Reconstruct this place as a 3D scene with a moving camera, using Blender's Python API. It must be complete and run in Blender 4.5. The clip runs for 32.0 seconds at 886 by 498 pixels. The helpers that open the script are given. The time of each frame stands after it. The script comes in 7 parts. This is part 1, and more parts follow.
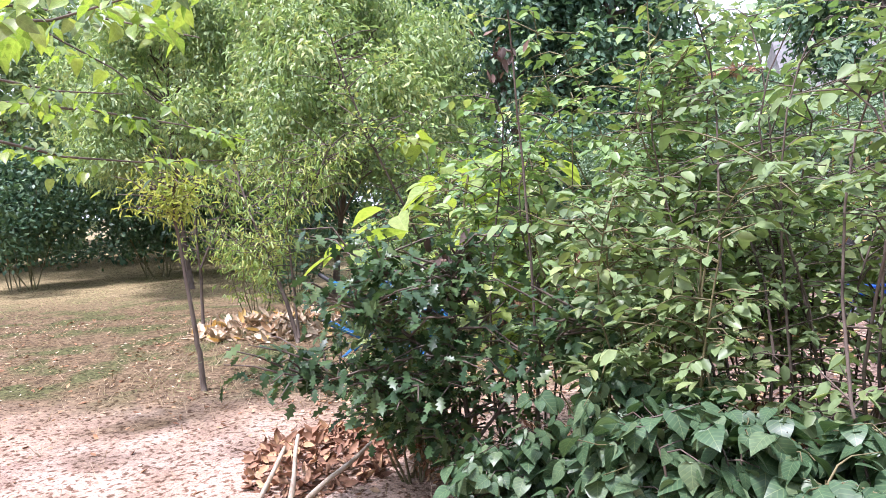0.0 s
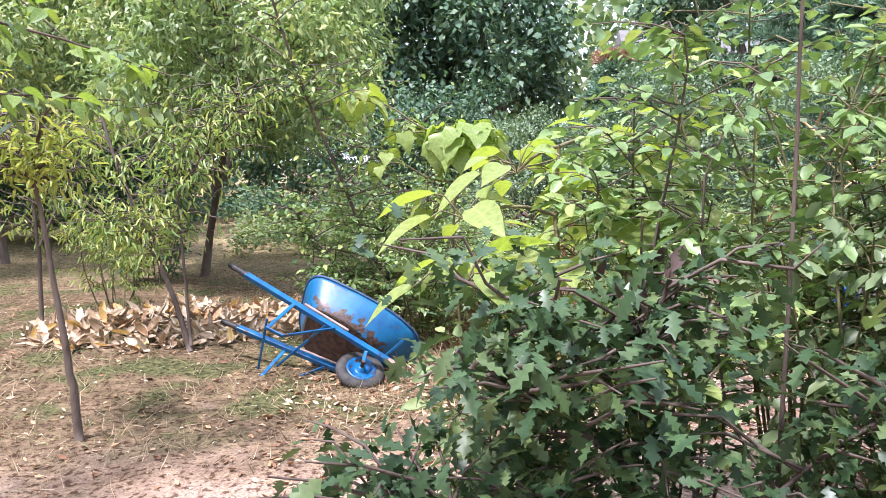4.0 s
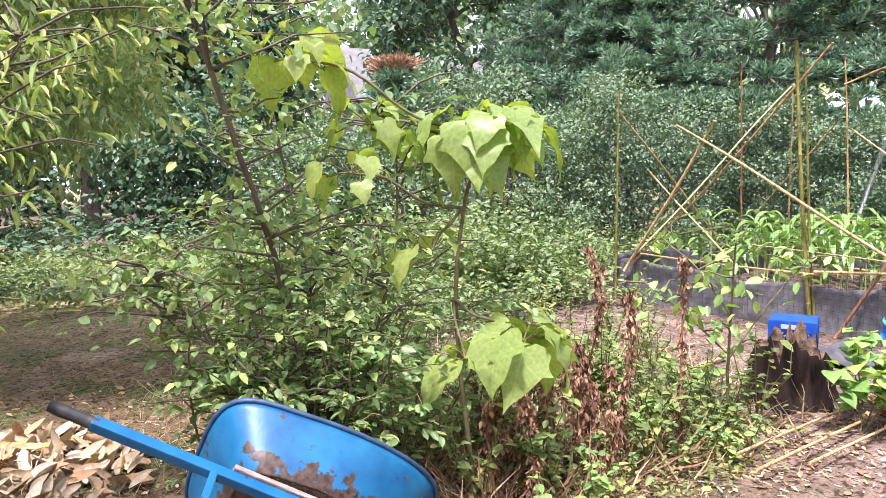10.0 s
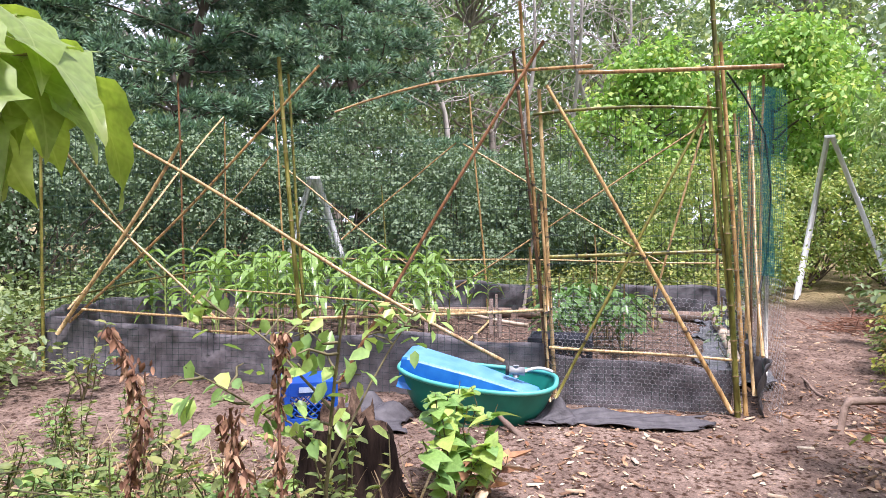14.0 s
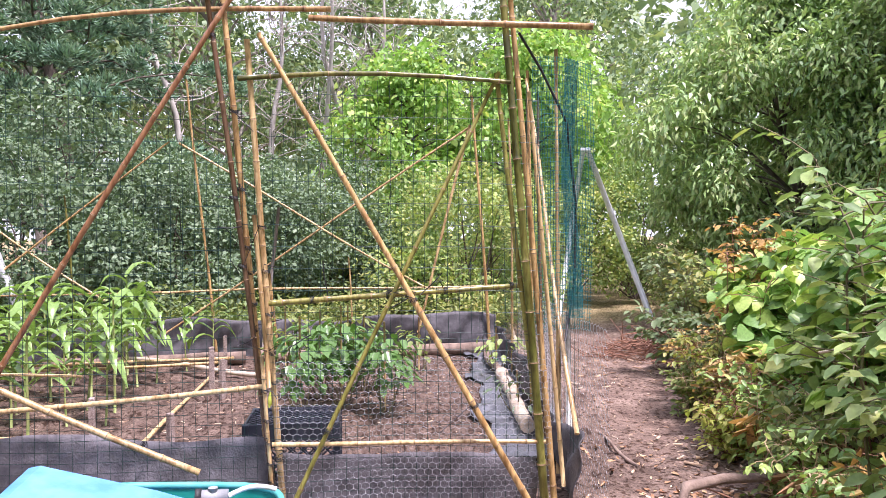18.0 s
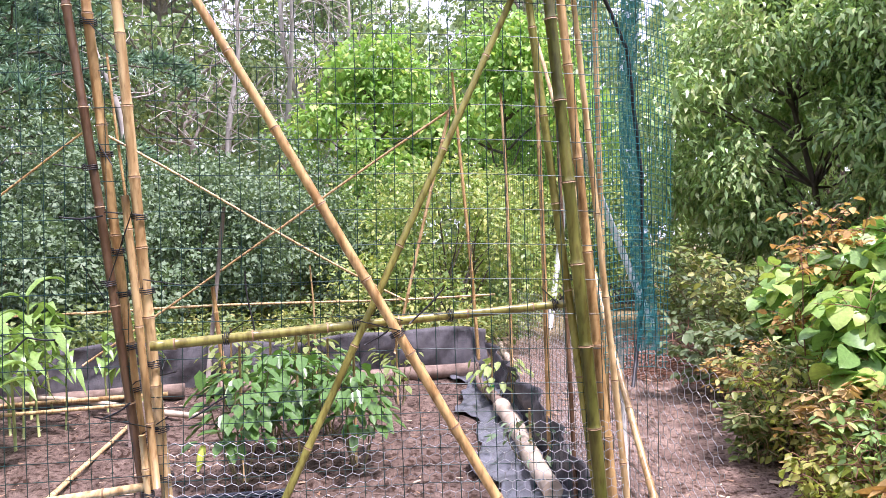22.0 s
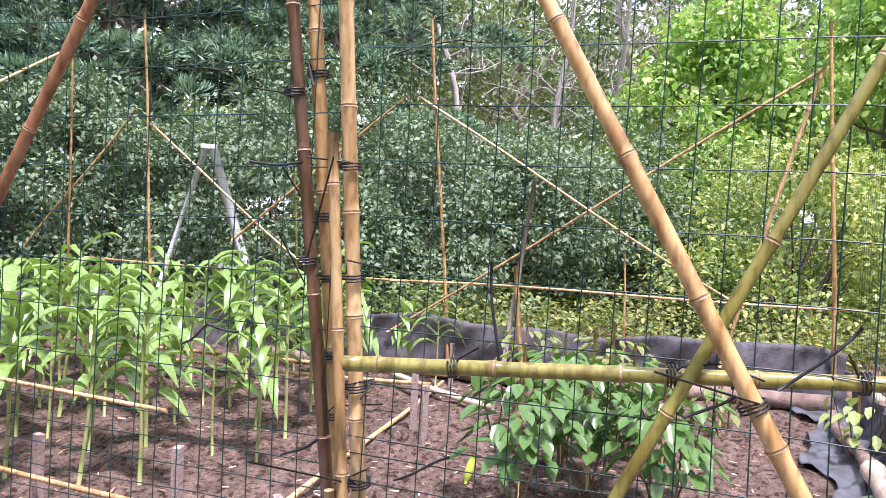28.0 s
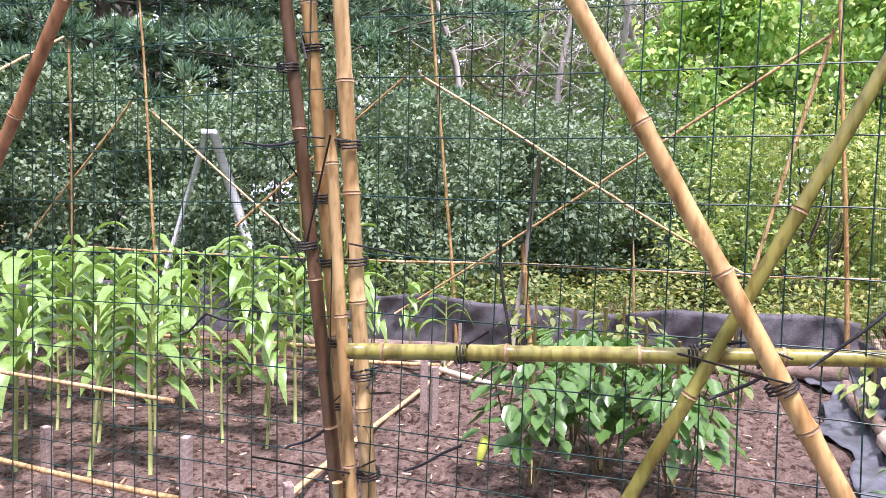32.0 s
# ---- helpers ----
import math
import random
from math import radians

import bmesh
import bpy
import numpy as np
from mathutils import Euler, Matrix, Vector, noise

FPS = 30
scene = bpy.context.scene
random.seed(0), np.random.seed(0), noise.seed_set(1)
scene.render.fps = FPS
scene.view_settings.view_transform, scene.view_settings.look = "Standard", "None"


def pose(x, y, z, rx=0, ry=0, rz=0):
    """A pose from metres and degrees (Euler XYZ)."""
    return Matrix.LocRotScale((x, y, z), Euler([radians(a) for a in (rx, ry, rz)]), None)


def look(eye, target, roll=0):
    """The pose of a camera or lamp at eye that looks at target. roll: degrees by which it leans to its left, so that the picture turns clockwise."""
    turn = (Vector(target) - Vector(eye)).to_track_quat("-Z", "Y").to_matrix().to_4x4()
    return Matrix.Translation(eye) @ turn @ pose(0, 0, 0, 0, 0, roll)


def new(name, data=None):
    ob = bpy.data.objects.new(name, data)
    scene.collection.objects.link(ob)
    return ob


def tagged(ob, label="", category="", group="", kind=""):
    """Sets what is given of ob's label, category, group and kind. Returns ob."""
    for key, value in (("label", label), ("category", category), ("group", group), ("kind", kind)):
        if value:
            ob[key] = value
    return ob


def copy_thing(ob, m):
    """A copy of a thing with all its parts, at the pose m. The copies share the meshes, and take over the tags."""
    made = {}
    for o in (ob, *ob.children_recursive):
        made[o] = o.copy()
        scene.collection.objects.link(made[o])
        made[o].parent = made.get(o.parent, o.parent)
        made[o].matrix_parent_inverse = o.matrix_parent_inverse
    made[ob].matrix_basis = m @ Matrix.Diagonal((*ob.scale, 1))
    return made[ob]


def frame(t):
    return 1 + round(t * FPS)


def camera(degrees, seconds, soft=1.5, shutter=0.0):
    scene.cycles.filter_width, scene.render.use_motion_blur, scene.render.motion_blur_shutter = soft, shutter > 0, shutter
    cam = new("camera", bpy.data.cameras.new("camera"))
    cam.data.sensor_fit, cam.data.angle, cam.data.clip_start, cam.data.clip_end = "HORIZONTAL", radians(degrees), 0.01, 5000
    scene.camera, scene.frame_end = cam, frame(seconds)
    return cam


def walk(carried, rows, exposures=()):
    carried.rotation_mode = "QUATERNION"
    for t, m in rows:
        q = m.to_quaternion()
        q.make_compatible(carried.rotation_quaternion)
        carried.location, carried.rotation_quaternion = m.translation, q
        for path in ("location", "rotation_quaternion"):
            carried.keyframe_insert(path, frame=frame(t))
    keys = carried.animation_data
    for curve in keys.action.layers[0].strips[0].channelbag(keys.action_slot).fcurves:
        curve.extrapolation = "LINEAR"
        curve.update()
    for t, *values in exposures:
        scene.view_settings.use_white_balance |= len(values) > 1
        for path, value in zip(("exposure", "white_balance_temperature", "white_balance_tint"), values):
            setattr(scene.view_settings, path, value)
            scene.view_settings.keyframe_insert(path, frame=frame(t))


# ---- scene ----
cam = camera(63.9, 32.0, soft=0.4)
ROWS = [
    (0.0, -0.000, 0.000, 1.356, 0.00, -3.93, 3.01),
    (0.5, -0.179, 0.180, 1.403, -3.76, -3.94, 2.52),
    (1.0, -0.345, 0.353, 1.411, -7.05, -5.27, 2.62),
    (1.5, -0.447, 0.492, 1.407, -5.45, -7.19, 1.58),
    (2.0, -0.560, 0.707, 1.410, -4.22, -4.02, 2.40),
    (2.5, -0.670, 0.843, 1.424, -4.12, -7.26, 2.72),
    (4.5, -0.983, 1.699, 1.430, -16.62, -6.23, 0.14),
    (5.0, -1.058, 1.938, 1.418, -17.72, -4.06, 1.37),
    (5.5, -1.101, 2.130, 1.399, -16.12, -3.92, 1.49),
    (6.0, -1.205, 2.376, 1.379, -14.78, -1.80, 2.04),
    (6.5, -1.326, 2.592, 1.413, -16.95, -5.49, 0.51),
    (7.0, -1.494, 2.794, 1.419, -16.40, -5.94, 1.25),
    (7.5, -1.526, 2.965, 1.402, -20.94, -6.95, 0.85),
    (8.0, -1.543, 3.225, 1.398, -21.02, -5.20, -0.06),
    (8.5, -1.592, 3.478, 1.377, -25.43, -7.12, 0.20),
    (9.0, -1.689, 3.727, 1.398, -31.62, -6.29, 1.08),
    (9.5, -1.641, 3.936, 1.382, -35.41, -6.82, 1.71),
    (10.0, -1.553, 4.151, 1.398, -38.05, -5.09, 0.46),
    (10.5, -1.516, 4.320, 1.400, -46.72, -4.91, -0.69),
    (11.0, -1.525, 4.538, 1.408, -53.20, -6.00, -0.49),
    (11.5, -1.360, 4.735, 1.364, -59.74, -5.99, -0.69),
    (12.0, -1.194, 4.947, 1.374, -64.73, -1.13, -2.21),
    (12.5, -1.033, 5.114, 1.344, -72.38, -1.03, 0.29),
    (13.0, -0.949, 5.316, 1.386, -81.77, -2.48, -1.31),
    (13.5, -0.848, 5.439, 1.378, -84.61, -2.40, -0.86),
    (14.0, -0.587, 5.511, 1.387, -85.10, -2.28, -0.37),
    (14.5, -0.368, 5.517, 1.380, -88.46, -2.44, 0.23),
    (15.0, -0.151, 5.592, 1.398, -99.25, -1.43, 1.60),
    (15.5, 0.088, 5.539, 1.400, -102.37, -0.98, 0.80),
    (17.5, 0.976, 5.334, 1.403, -104.78, -3.43, 1.28),
    (18.0, 1.191, 5.214, 1.431, -104.26, -1.02, 0.32),
    (18.5, 1.296, 5.181, 1.428, -105.20, -0.38, 1.26),
    (19.0, 1.500, 5.201, 1.439, -108.53, -0.74, 2.93),
    (19.5, 1.658, 5.227, 1.428, -109.40, 0.54, 0.43),
    (20.0, 1.769, 5.136, 1.405, -105.74, -0.58, 0.56),
    (20.5, 1.926, 5.005, 1.392, -102.71, -0.81, -1.20),
    (21.0, 2.043, 4.973, 1.389, -102.13, -1.54, -0.77),
    (21.5, 2.266, 5.006, 1.401, -104.91, -1.10, 2.54),
    (22.0, 2.462, 4.984, 1.387, -106.68, -0.54, 1.48),
    (22.5, 2.743, 4.847, 1.398, -103.13, -1.64, -0.91),
    (23.0, 2.921, 4.777, 1.406, -102.02, -1.47, -0.41),
    (23.5, 3.145, 4.781, 1.411, -102.26, -2.50, -0.57),
    (24.0, 3.314, 4.789, 1.405, -101.94, -2.19, -1.09),
    (24.5, 3.385, 4.756, 1.411, -90.61, -3.06, -0.69),
    (25.0, 3.443, 4.692, 1.400, -81.11, -3.19, -2.44),
    (25.5, 3.429, 4.693, 1.392, -78.43, -2.85, -1.21),
    (27.5, 3.289, 4.855, 1.386, -82.16, -2.28, -2.21),
    (28.0, 3.287, 4.850, 1.386, -81.13, -2.26, -2.79),
    (28.5, 3.314, 4.843, 1.389, -80.29, -2.49, -2.28),
    (29.0, 3.328, 4.845, 1.388, -80.33, -2.76, -1.92),
    (29.5, 3.328, 4.850, 1.383, -80.49, -2.89, -1.71),
    (30.0, 3.319, 4.847, 1.385, -80.42, -3.27, -1.25),
    (30.5, 3.324, 4.845, 1.383, -80.36, -3.35, -1.51),
    (31.0, 3.334, 4.856, 1.387, -80.52, -3.91, -1.28),
    (31.5, 3.349, 4.862, 1.385, -80.50, -3.99, -1.43),
    (32.0, 3.346, 4.859, 1.384, -80.74, -3.91, -1.14),
]
walk(cam, [(t, pose(x, y, z, 90 + pitch, roll, yaw)) for t, x, y, z, yaw, pitch, roll in ROWS], [(0.0, 0.90, 5700, 26), (5.0, 0.94, 5850, 26), (7.0, 0.76, 6000, 26), (8.0, 0.82, 6000, 26), (10.0, 0.98, 6050, 26), (11.0, 0.94, 6050, 26), (12.0, 0.80, 6050, 26), (14.0, 0.52, 6050, 26), (15.0, 0.64, 6050, 26), (18.0, 0.74, 6050, 32), (21.0, 0.82, 5950, 33), (32.0, 0.81, 5900, 33)])

# ---- daylight: a bright hazy sky with a veiled sun ----
world = bpy.data.worlds.new("world")
scene.world = world
world.use_nodes = True
wn, wl = world.node_tree.nodes, world.node_tree.links
sky = wn.new("ShaderNodeTexSky")
sky.sky_type, sky.sun_disc = "NISHITA", False
sky.sun_elevation, sky.sun_rotation = radians(68), radians(236)
sky.dust_density, sky.air_density, sky.ozone_density = 4.0, 1.0, 0.6
haze = wn.new("ShaderNodeMix")
haze.data_type = "RGBA"
haze.inputs[0].default_value = 0.65
haze.inputs[7].default_value = (11.0, 11.6, 12.4, 1)
wl.new(sky.outputs[0], haze.inputs[6])
wl.new(haze.outputs[2], wn["Background"].inputs[0])
wn["Background"].inputs[1].default_value = 0.11
sun = new("sun", bpy.data.lights.new("sun", "SUN"))
sun.data.energy, sun.data.angle, sun.data.color = 4.4, radians(7), (1.0, 0.95, 0.88)
sun.matrix_world = look((0, 0, 30), Vector((0, 0, 30)) - Vector((-0.3, -0.2, 0.93)))


# ---- materials ----
def nodes_of(name):
    m = bpy.data.materials.new(name)
    m.use_nodes = True
    return m, m.node_tree.nodes, m.node_tree.links, m.node_tree.nodes["Principled BSDF"]


def ramp_node(n, stops):
    r = n.new("ShaderNodeValToRGB")
    while len(r.color_ramp.elements) < len(stops):
        r.color_ramp.elements.new(0.5)
    for e, (p, c) in zip(r.color_ramp.elements, stops):
        e.position, e.color = p, (*c, 1)
    return r


def noise_node(n, l, scale, detail=4.0, coord="Object", stretch=(1, 1, 1)):
    tc, mp, no = n.new("ShaderNodeTexCoord"), n.new("ShaderNodeMapping"), n.new("ShaderNodeTexNoise")
    mp.inputs["Scale"].default_value = stretch
    no.inputs["Scale"].default_value, no.inputs["Detail"].default_value = scale, detail
    l.new(tc.outputs[coord], mp.inputs[0])
    l.new(mp.outputs[0], no.inputs["Vector"])
    return no


def mix_node(n, l, a, b, fac, mode="MIX"):
    mx = n.new("ShaderNodeMix")
    mx.data_type, mx.blend_type = "RGBA", mode
    for sock, val in ((mx.inputs[0], fac), (mx.inputs[6], a), (mx.inputs[7], b)):
        if hasattr(val, "is_output"):
            l.new(val, sock)
        elif isinstance(val, (int, float)):
            sock.default_value = val
        else:
            sock.default_value = (*val, 1)
    return mx.outputs[2]


def bump_node(n, l, height, bsdf, strength=0.4, distance=0.01):
    b = n.new("ShaderNodeBump")
    b.inputs["Strength"].default_value, b.inputs["Distance"].default_value = strength, distance
    l.new(height, b.inputs["Height"])
    l.new(b.outputs[0], bsdf.inputs["Normal"])


def vein_lines(n, l, p, col, strength):
    """A pale midrib and side veins from the blade's own coordinates (across, along)."""
    at = n.new("ShaderNodeAttribute")
    at.attribute_name = "blade"
    sep = n.new("ShaderNodeSeparateXYZ")
    l.new(at.outputs["Vector"], sep.inputs[0])

    def calc(op, a, b=0.0, c=0.0):
        mt = n.new("ShaderNodeMath")
        mt.operation = op
        for sock, val in zip(mt.inputs, (a, b, c)):
            if hasattr(val, "is_output"):
                l.new(val, sock)
            else:
                sock.default_value = val
        return mt.outputs[0]

    across = calc("ABSOLUTE", sep.outputs[0])
    wave = calc("SINE", calc("MULTIPLY", calc("SUBTRACT", sep.outputs[1], calc("MULTIPLY", across, 0.75)), 34.0))
    side = calc("POWER", calc("MULTIPLY_ADD", wave, 0.5, 0.5), 9.0)
    mid = calc("LESS_THAN", across, 0.011)
    line = calc("MAXIMUM", mid, calc("MULTIPLY", side, 0.55))
    return mix_node(n, l, col, (0.55, 0.62, 0.28), calc("MULTIPLY", line, strength))


def leaf_mat(name, stops, rough=0.45, through_light=0.35, tint=(1.15, 1.25, 0.65), patch=0.35, veins=0.0):
    """Leaves: each leaf takes its own tone, drifting over the crown; light passes through the blade."""
    m, n, l, p = nodes_of(name)
    geo = n.new("ShaderNodeNewGeometry")
    big = noise_node(n, l, 0.9, 2.0)
    add = n.new("ShaderNodeMath")
    add.operation = "MULTIPLY_ADD"
    l.new(big.outputs["Fac"], add.inputs[0])
    add.inputs[1].default_value = patch * 2
    off = n.new("ShaderNodeMath")
    off.operation = "MULTIPLY_ADD"
    l.new(geo.outputs["Random Per Island"], off.inputs[0])
    off.inputs[1].default_value, off.inputs[2].default_value = 1.0 - patch, -patch * 0.5
    l.new(off.outputs[0], add.inputs[2])
    r = ramp_node(n, stops)
    l.new(add.outputs[0], r.inputs[0])
    fine = noise_node(n, l, 60, 2.0)
    shade = ramp_node(n, [(0.3, (0.8, 0.8, 0.8)), (0.7, (1.1, 1.1, 1.1))])
    l.new(fine.outputs["Fac"], shade.inputs[0])
    col = mix_node(n, l, r.outputs[0], shade.outputs[0], 1.0, "MULTIPLY")
    l.new(col, p.inputs["Base Color"])
    p.inputs["Roughness"].default_value = rough
    p.inputs["Specular IOR Level"].default_value = 0.35 if rough > 0.3 else 0.6
    if veins:
        col = vein_lines(n, l, p, col, veins)
        l.new(col, p.inputs["Base Color"])
    tr = n.new("ShaderNodeBsdfTranslucent")
    l.new(mix_node(n, l, col, tint, 1.0, "MULTIPLY"), tr.inputs["Color"])
    ms = n.new("ShaderNodeMixShader")
    ms.inputs[0].default_value = through_light * 0.75
    l.new(p.outputs[0], ms.inputs[1])
    l.new(tr.outputs[0], ms.inputs[2])
    l.new(ms.outputs[0], n["Material Output"].inputs[0])
    return m


def plain_mat(name, a, b, scale=8.0, rough=0.6, metal=0.0, bump=0.2, stretch=(1, 1, 1), spec=0.5, vary=0.0, detail=5.0):
    """Two tones blended by noise, fine relief, and a tone of its own for each object or island where vary is set."""
    m, n, l, p = nodes_of(name)
    no = noise_node(n, l, scale, detail, stretch=stretch)
    r = ramp_node(n, [(0.32, a), (0.68, b)])
    l.new(no.outputs["Fac"], r.inputs[0])
    col = r.outputs[0]
    if vary:
        info = n.new("ShaderNodeObjectInfo")
        v = ramp_node(n, [(0.0, (1 - vary,) * 3), (1.0, (1 + vary,) * 3)])
        l.new(info.outputs["Random"], v.inputs[0])
        col = mix_node(n, l, col, v.outputs[0], 1.0, "MULTIPLY")
    l.new(col, p.inputs["Base Color"])
    p.inputs["Roughness"].default_value, p.inputs["Metallic"].default_value = rough, metal
    p.inputs["Specular IOR Level"].default_value = spec
    fine = noise_node(n, l, scale * 6, 4.0, stretch=stretch)
    bump_node(n, l, fine.outputs["Fac"], p, bump, 0.01)
    return m


def litter_mat(name, stops, rough=0.8, glow=0.15):
    """Loose dry pieces, each with its own tone."""
    m, n, l, p = nodes_of(name)
    geo = n.new("ShaderNodeNewGeometry")
    r = ramp_node(n, stops)
    l.new(geo.outputs["Random Per Island"], r.inputs[0])
    no = noise_node(n, l, 35, 3.0)
    v = ramp_node(n, [(0.3, (0.75, 0.75, 0.75)), (0.7, (1.15, 1.15, 1.15))])
    l.new(no.outputs["Fac"], v.inputs[0])
    col = mix_node(n, l, r.outputs[0], v.outputs[0], 1.0, "MULTIPLY")
    l.new(col, p.inputs["Base Color"])
    p.inputs["Roughness"].default_value = rough
    return m


M_OAK = leaf_mat("leaf_oak", [(0.1, (0.032, 0.071, 0.033)), (0.6, (0.073, 0.134, 0.054)), (0.97, (0.162, 0.218, 0.073))], 0.38, 0.28)
M_BUSH = leaf_mat("leaf_bush", [(0.1, (0.143, 0.237, 0.090)), (0.6, (0.266, 0.394, 0.141)), (0.97, (0.603, 0.607, 0.188))], 0.4, 0.35)
M_THICKET = leaf_mat("leaf_thicket", [(0.1, (0.094, 0.162, 0.071)), (0.6, (0.174, 0.259, 0.109)), (0.97, (0.337, 0.373, 0.140))], 0.4, 0.35, veins=0.15)
M_PEACH = leaf_mat("leaf_peach", [(0.1, (0.197, 0.298, 0.141)), (0.6, (0.393, 0.502, 0.228)), (0.97, (0.585, 0.574, 0.247))], 0.42, 0.4)
M_PEACH_DARK = leaf_mat("leaf_peach_dark", [(0.1, (0.176, 0.303, 0.133)), (0.6, (0.447, 0.627, 0.248)), (0.97, (0.665, 0.665, 0.391))], 0.38, 0.3)
M_YELLOW = leaf_mat("leaf_yellowing", [(0.1, (0.204, 0.324, 0.106)), (0.5, (0.360, 0.468, 0.150)), (0.85, (0.564, 0.564, 0.180)), (1.0, (0.700, 0.504, 0.210))], 0.42, 0.4)
M_GOLD = leaf_mat("leaf_golden", [(0.1, (0.289, 0.357, 0.093)), (0.5, (0.442, 0.468, 0.128)), (0.9, (0.578, 0.527, 0.170)), (1.0, (0.561, 0.408, 0.153))], 0.42, 0.65)
# darker copy of the thicket green: shade low in the growth, put into the colour
M_SHADE = leaf_mat("leaf_shaded_green", [(0.1, (0.051, 0.103, 0.048)), (0.6, (0.086, 0.154, 0.077)), (0.97, (0.182, 0.237, 0.116))], 0.38, 0.32, veins=0.18)
M_TAN = leaf_mat("leaf_withered_tan", [(0.1, (0.312, 0.196, 0.084)), (0.5, (0.552, 0.391, 0.147)), (0.8, (0.660, 0.517, 0.189)), (1.0, (0.700, 0.575, 0.315))], 0.6, 0.4, (1.1, 0.95, 0.6))
M_CATALPA = leaf_mat("leaf_catalpa", [(0.1, (0.182, 0.296, 0.078)), (0.6, (0.296, 0.419, 0.120)), (0.97, (0.408, 0.468, 0.140))], 0.36, 0.62, (1.2, 1.25, 0.35), veins=0.3)
M_OLIVE = leaf_mat("leaf_olive", [(0.1, (0.108, 0.172, 0.093)), (0.6, (0.211, 0.302, 0.174)), (0.97, (0.281, 0.353, 0.221))], 0.5, 0.25, patch=0.5)
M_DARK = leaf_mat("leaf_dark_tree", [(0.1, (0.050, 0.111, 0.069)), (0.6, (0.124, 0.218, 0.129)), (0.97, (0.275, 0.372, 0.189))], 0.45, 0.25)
M_FOREST = leaf_mat("leaf_forest", [(0.1, (0.109, 0.187, 0.094)), (0.6, (0.249, 0.347, 0.173)), (0.97, (0.524, 0.586, 0.284))], 0.5, 0.35)
M_BRIGHT = leaf_mat("leaf_bright_tree", [(0.1, (0.201, 0.370, 0.094)), (0.6, (0.355, 0.576, 0.151)), (0.97, (0.665, 0.686, 0.211))], 0.45, 0.45)
M_PINE = leaf_mat("needle_pine", [(0.1, (0.129, 0.241, 0.169)), (0.6, (0.271, 0.434, 0.289)), (0.97, (0.481, 0.573, 0.395))], 0.5, 0.15)
M_RUST = leaf_mat("needle_dead", [(0.1, (0.351, 0.203, 0.136)), (0.6, (0.538, 0.335, 0.222)), (0.97, (0.630, 0.502, 0.370))], 0.7, 0.2, (1, 0.8, 0.5))
M_WEED = leaf_mat("leaf_weed", [(0.1, (0.119, 0.185, 0.054)), (0.6, (0.255, 0.311, 0.100)), (0.97, (0.544, 0.480, 0.164))], 0.5, 0.4)
M_CORN = leaf_mat("leaf_corn", [(0.1, (0.143, 0.263, 0.063)), (0.6, (0.237, 0.383, 0.094)), (0.97, (0.399, 0.411, 0.165))], 0.26, 0.3)
M_PEPPER = leaf_mat("leaf_pepper", [(0.1, (0.061, 0.151, 0.031)), (0.6, (0.112, 0.230, 0.053)), (0.97, (0.221, 0.346, 0.085))], 0.28, 0.3)
M_KNOT = leaf_mat("leaf_knotweed", [(0.1, (0.117, 0.260, 0.078)), (0.5, (0.260, 0.442, 0.117)), (0.85, (0.546, 0.676, 0.169)), (0.98, (0.806, 0.806, 0.247))], 0.36, 0.36, veins=0.12)
M_GRASS = leaf_mat("grass_green", [(0.1, (0.177, 0.244, 0.093)), (0.6, (0.336, 0.383, 0.163)), (0.97, (0.600, 0.557, 0.325))], 0.6, 0.35)
M_HAY = litter_mat("grass_dry", [(0.0, (0.306, 0.221, 0.119)), (0.5, (0.425, 0.323, 0.187)), (1.0, (0.527, 0.425, 0.272))])
M_DEADLEAF = litter_mat("leaf_dead", [(0.0, (0.20, 0.09, 0.045)), (0.3, (0.38, 0.20, 0.10)), (0.65, (0.55, 0.34, 0.18)), (1.0, (0.72, 0.55, 0.38))])
M_DEADPALE = litter_mat("leaf_dead_pale", [(0.0, (0.255, 0.162, 0.085)), (0.4, (0.468, 0.344, 0.212)), (1.0, (0.663, 0.570, 0.425))])
M_RUSTLEAF = litter_mat("leaf_dead_red", [(0.0, (0.14, 0.065, 0.04)), (0.5, (0.30, 0.155, 0.09)), (1.0, (0.48, 0.30, 0.18))])
M_ORANGELEAF = leaf_mat("leaf_dead_orange", [(0.1, (0.441, 0.264, 0.100)), (0.5, (0.651, 0.440, 0.160)), (1.0, (0.700, 0.605, 0.280))], 0.6, 0.4, (1.1, 0.95, 0.6))
M_DARKDEAD = litter_mat("leaf_dead_dark", [(0.0, (0.05, 0.032, 0.025)), (0.6, (0.12, 0.075, 0.055)), (1.0, (0.22, 0.14, 0.10))])
M_CHIP = litter_mat("wood_chip", [(0.0, (0.198, 0.108, 0.063)), (0.45, (0.405, 0.252, 0.153)), (0.85, (0.558, 0.423, 0.288)), (1.0, (0.702, 0.612, 0.468))])
M_BARK = plain_mat("bark", (0.075, 0.055, 0.042), (0.16, 0.125, 0.10), 9, 0.85, bump=0.7, stretch=(1, 1, 0.3))
M_BARK_GREY = plain_mat("bark_grey", (0.20, 0.17, 0.145), (0.36, 0.32, 0.28), 10, 0.85, bump=0.6, stretch=(1, 1, 0.35))
M_STEM = plain_mat("stem_green_brown", (0.10, 0.09, 0.04), (0.20, 0.17, 0.08), 20, 0.7, bump=0.3)
M_STEM_RED = plain_mat("stem_red_brown", (0.16, 0.075, 0.045), (0.30, 0.15, 0.09), 20, 0.8, bump=0.3)


# ---- mesh tools ----
rng = np.random.default_rng(7)


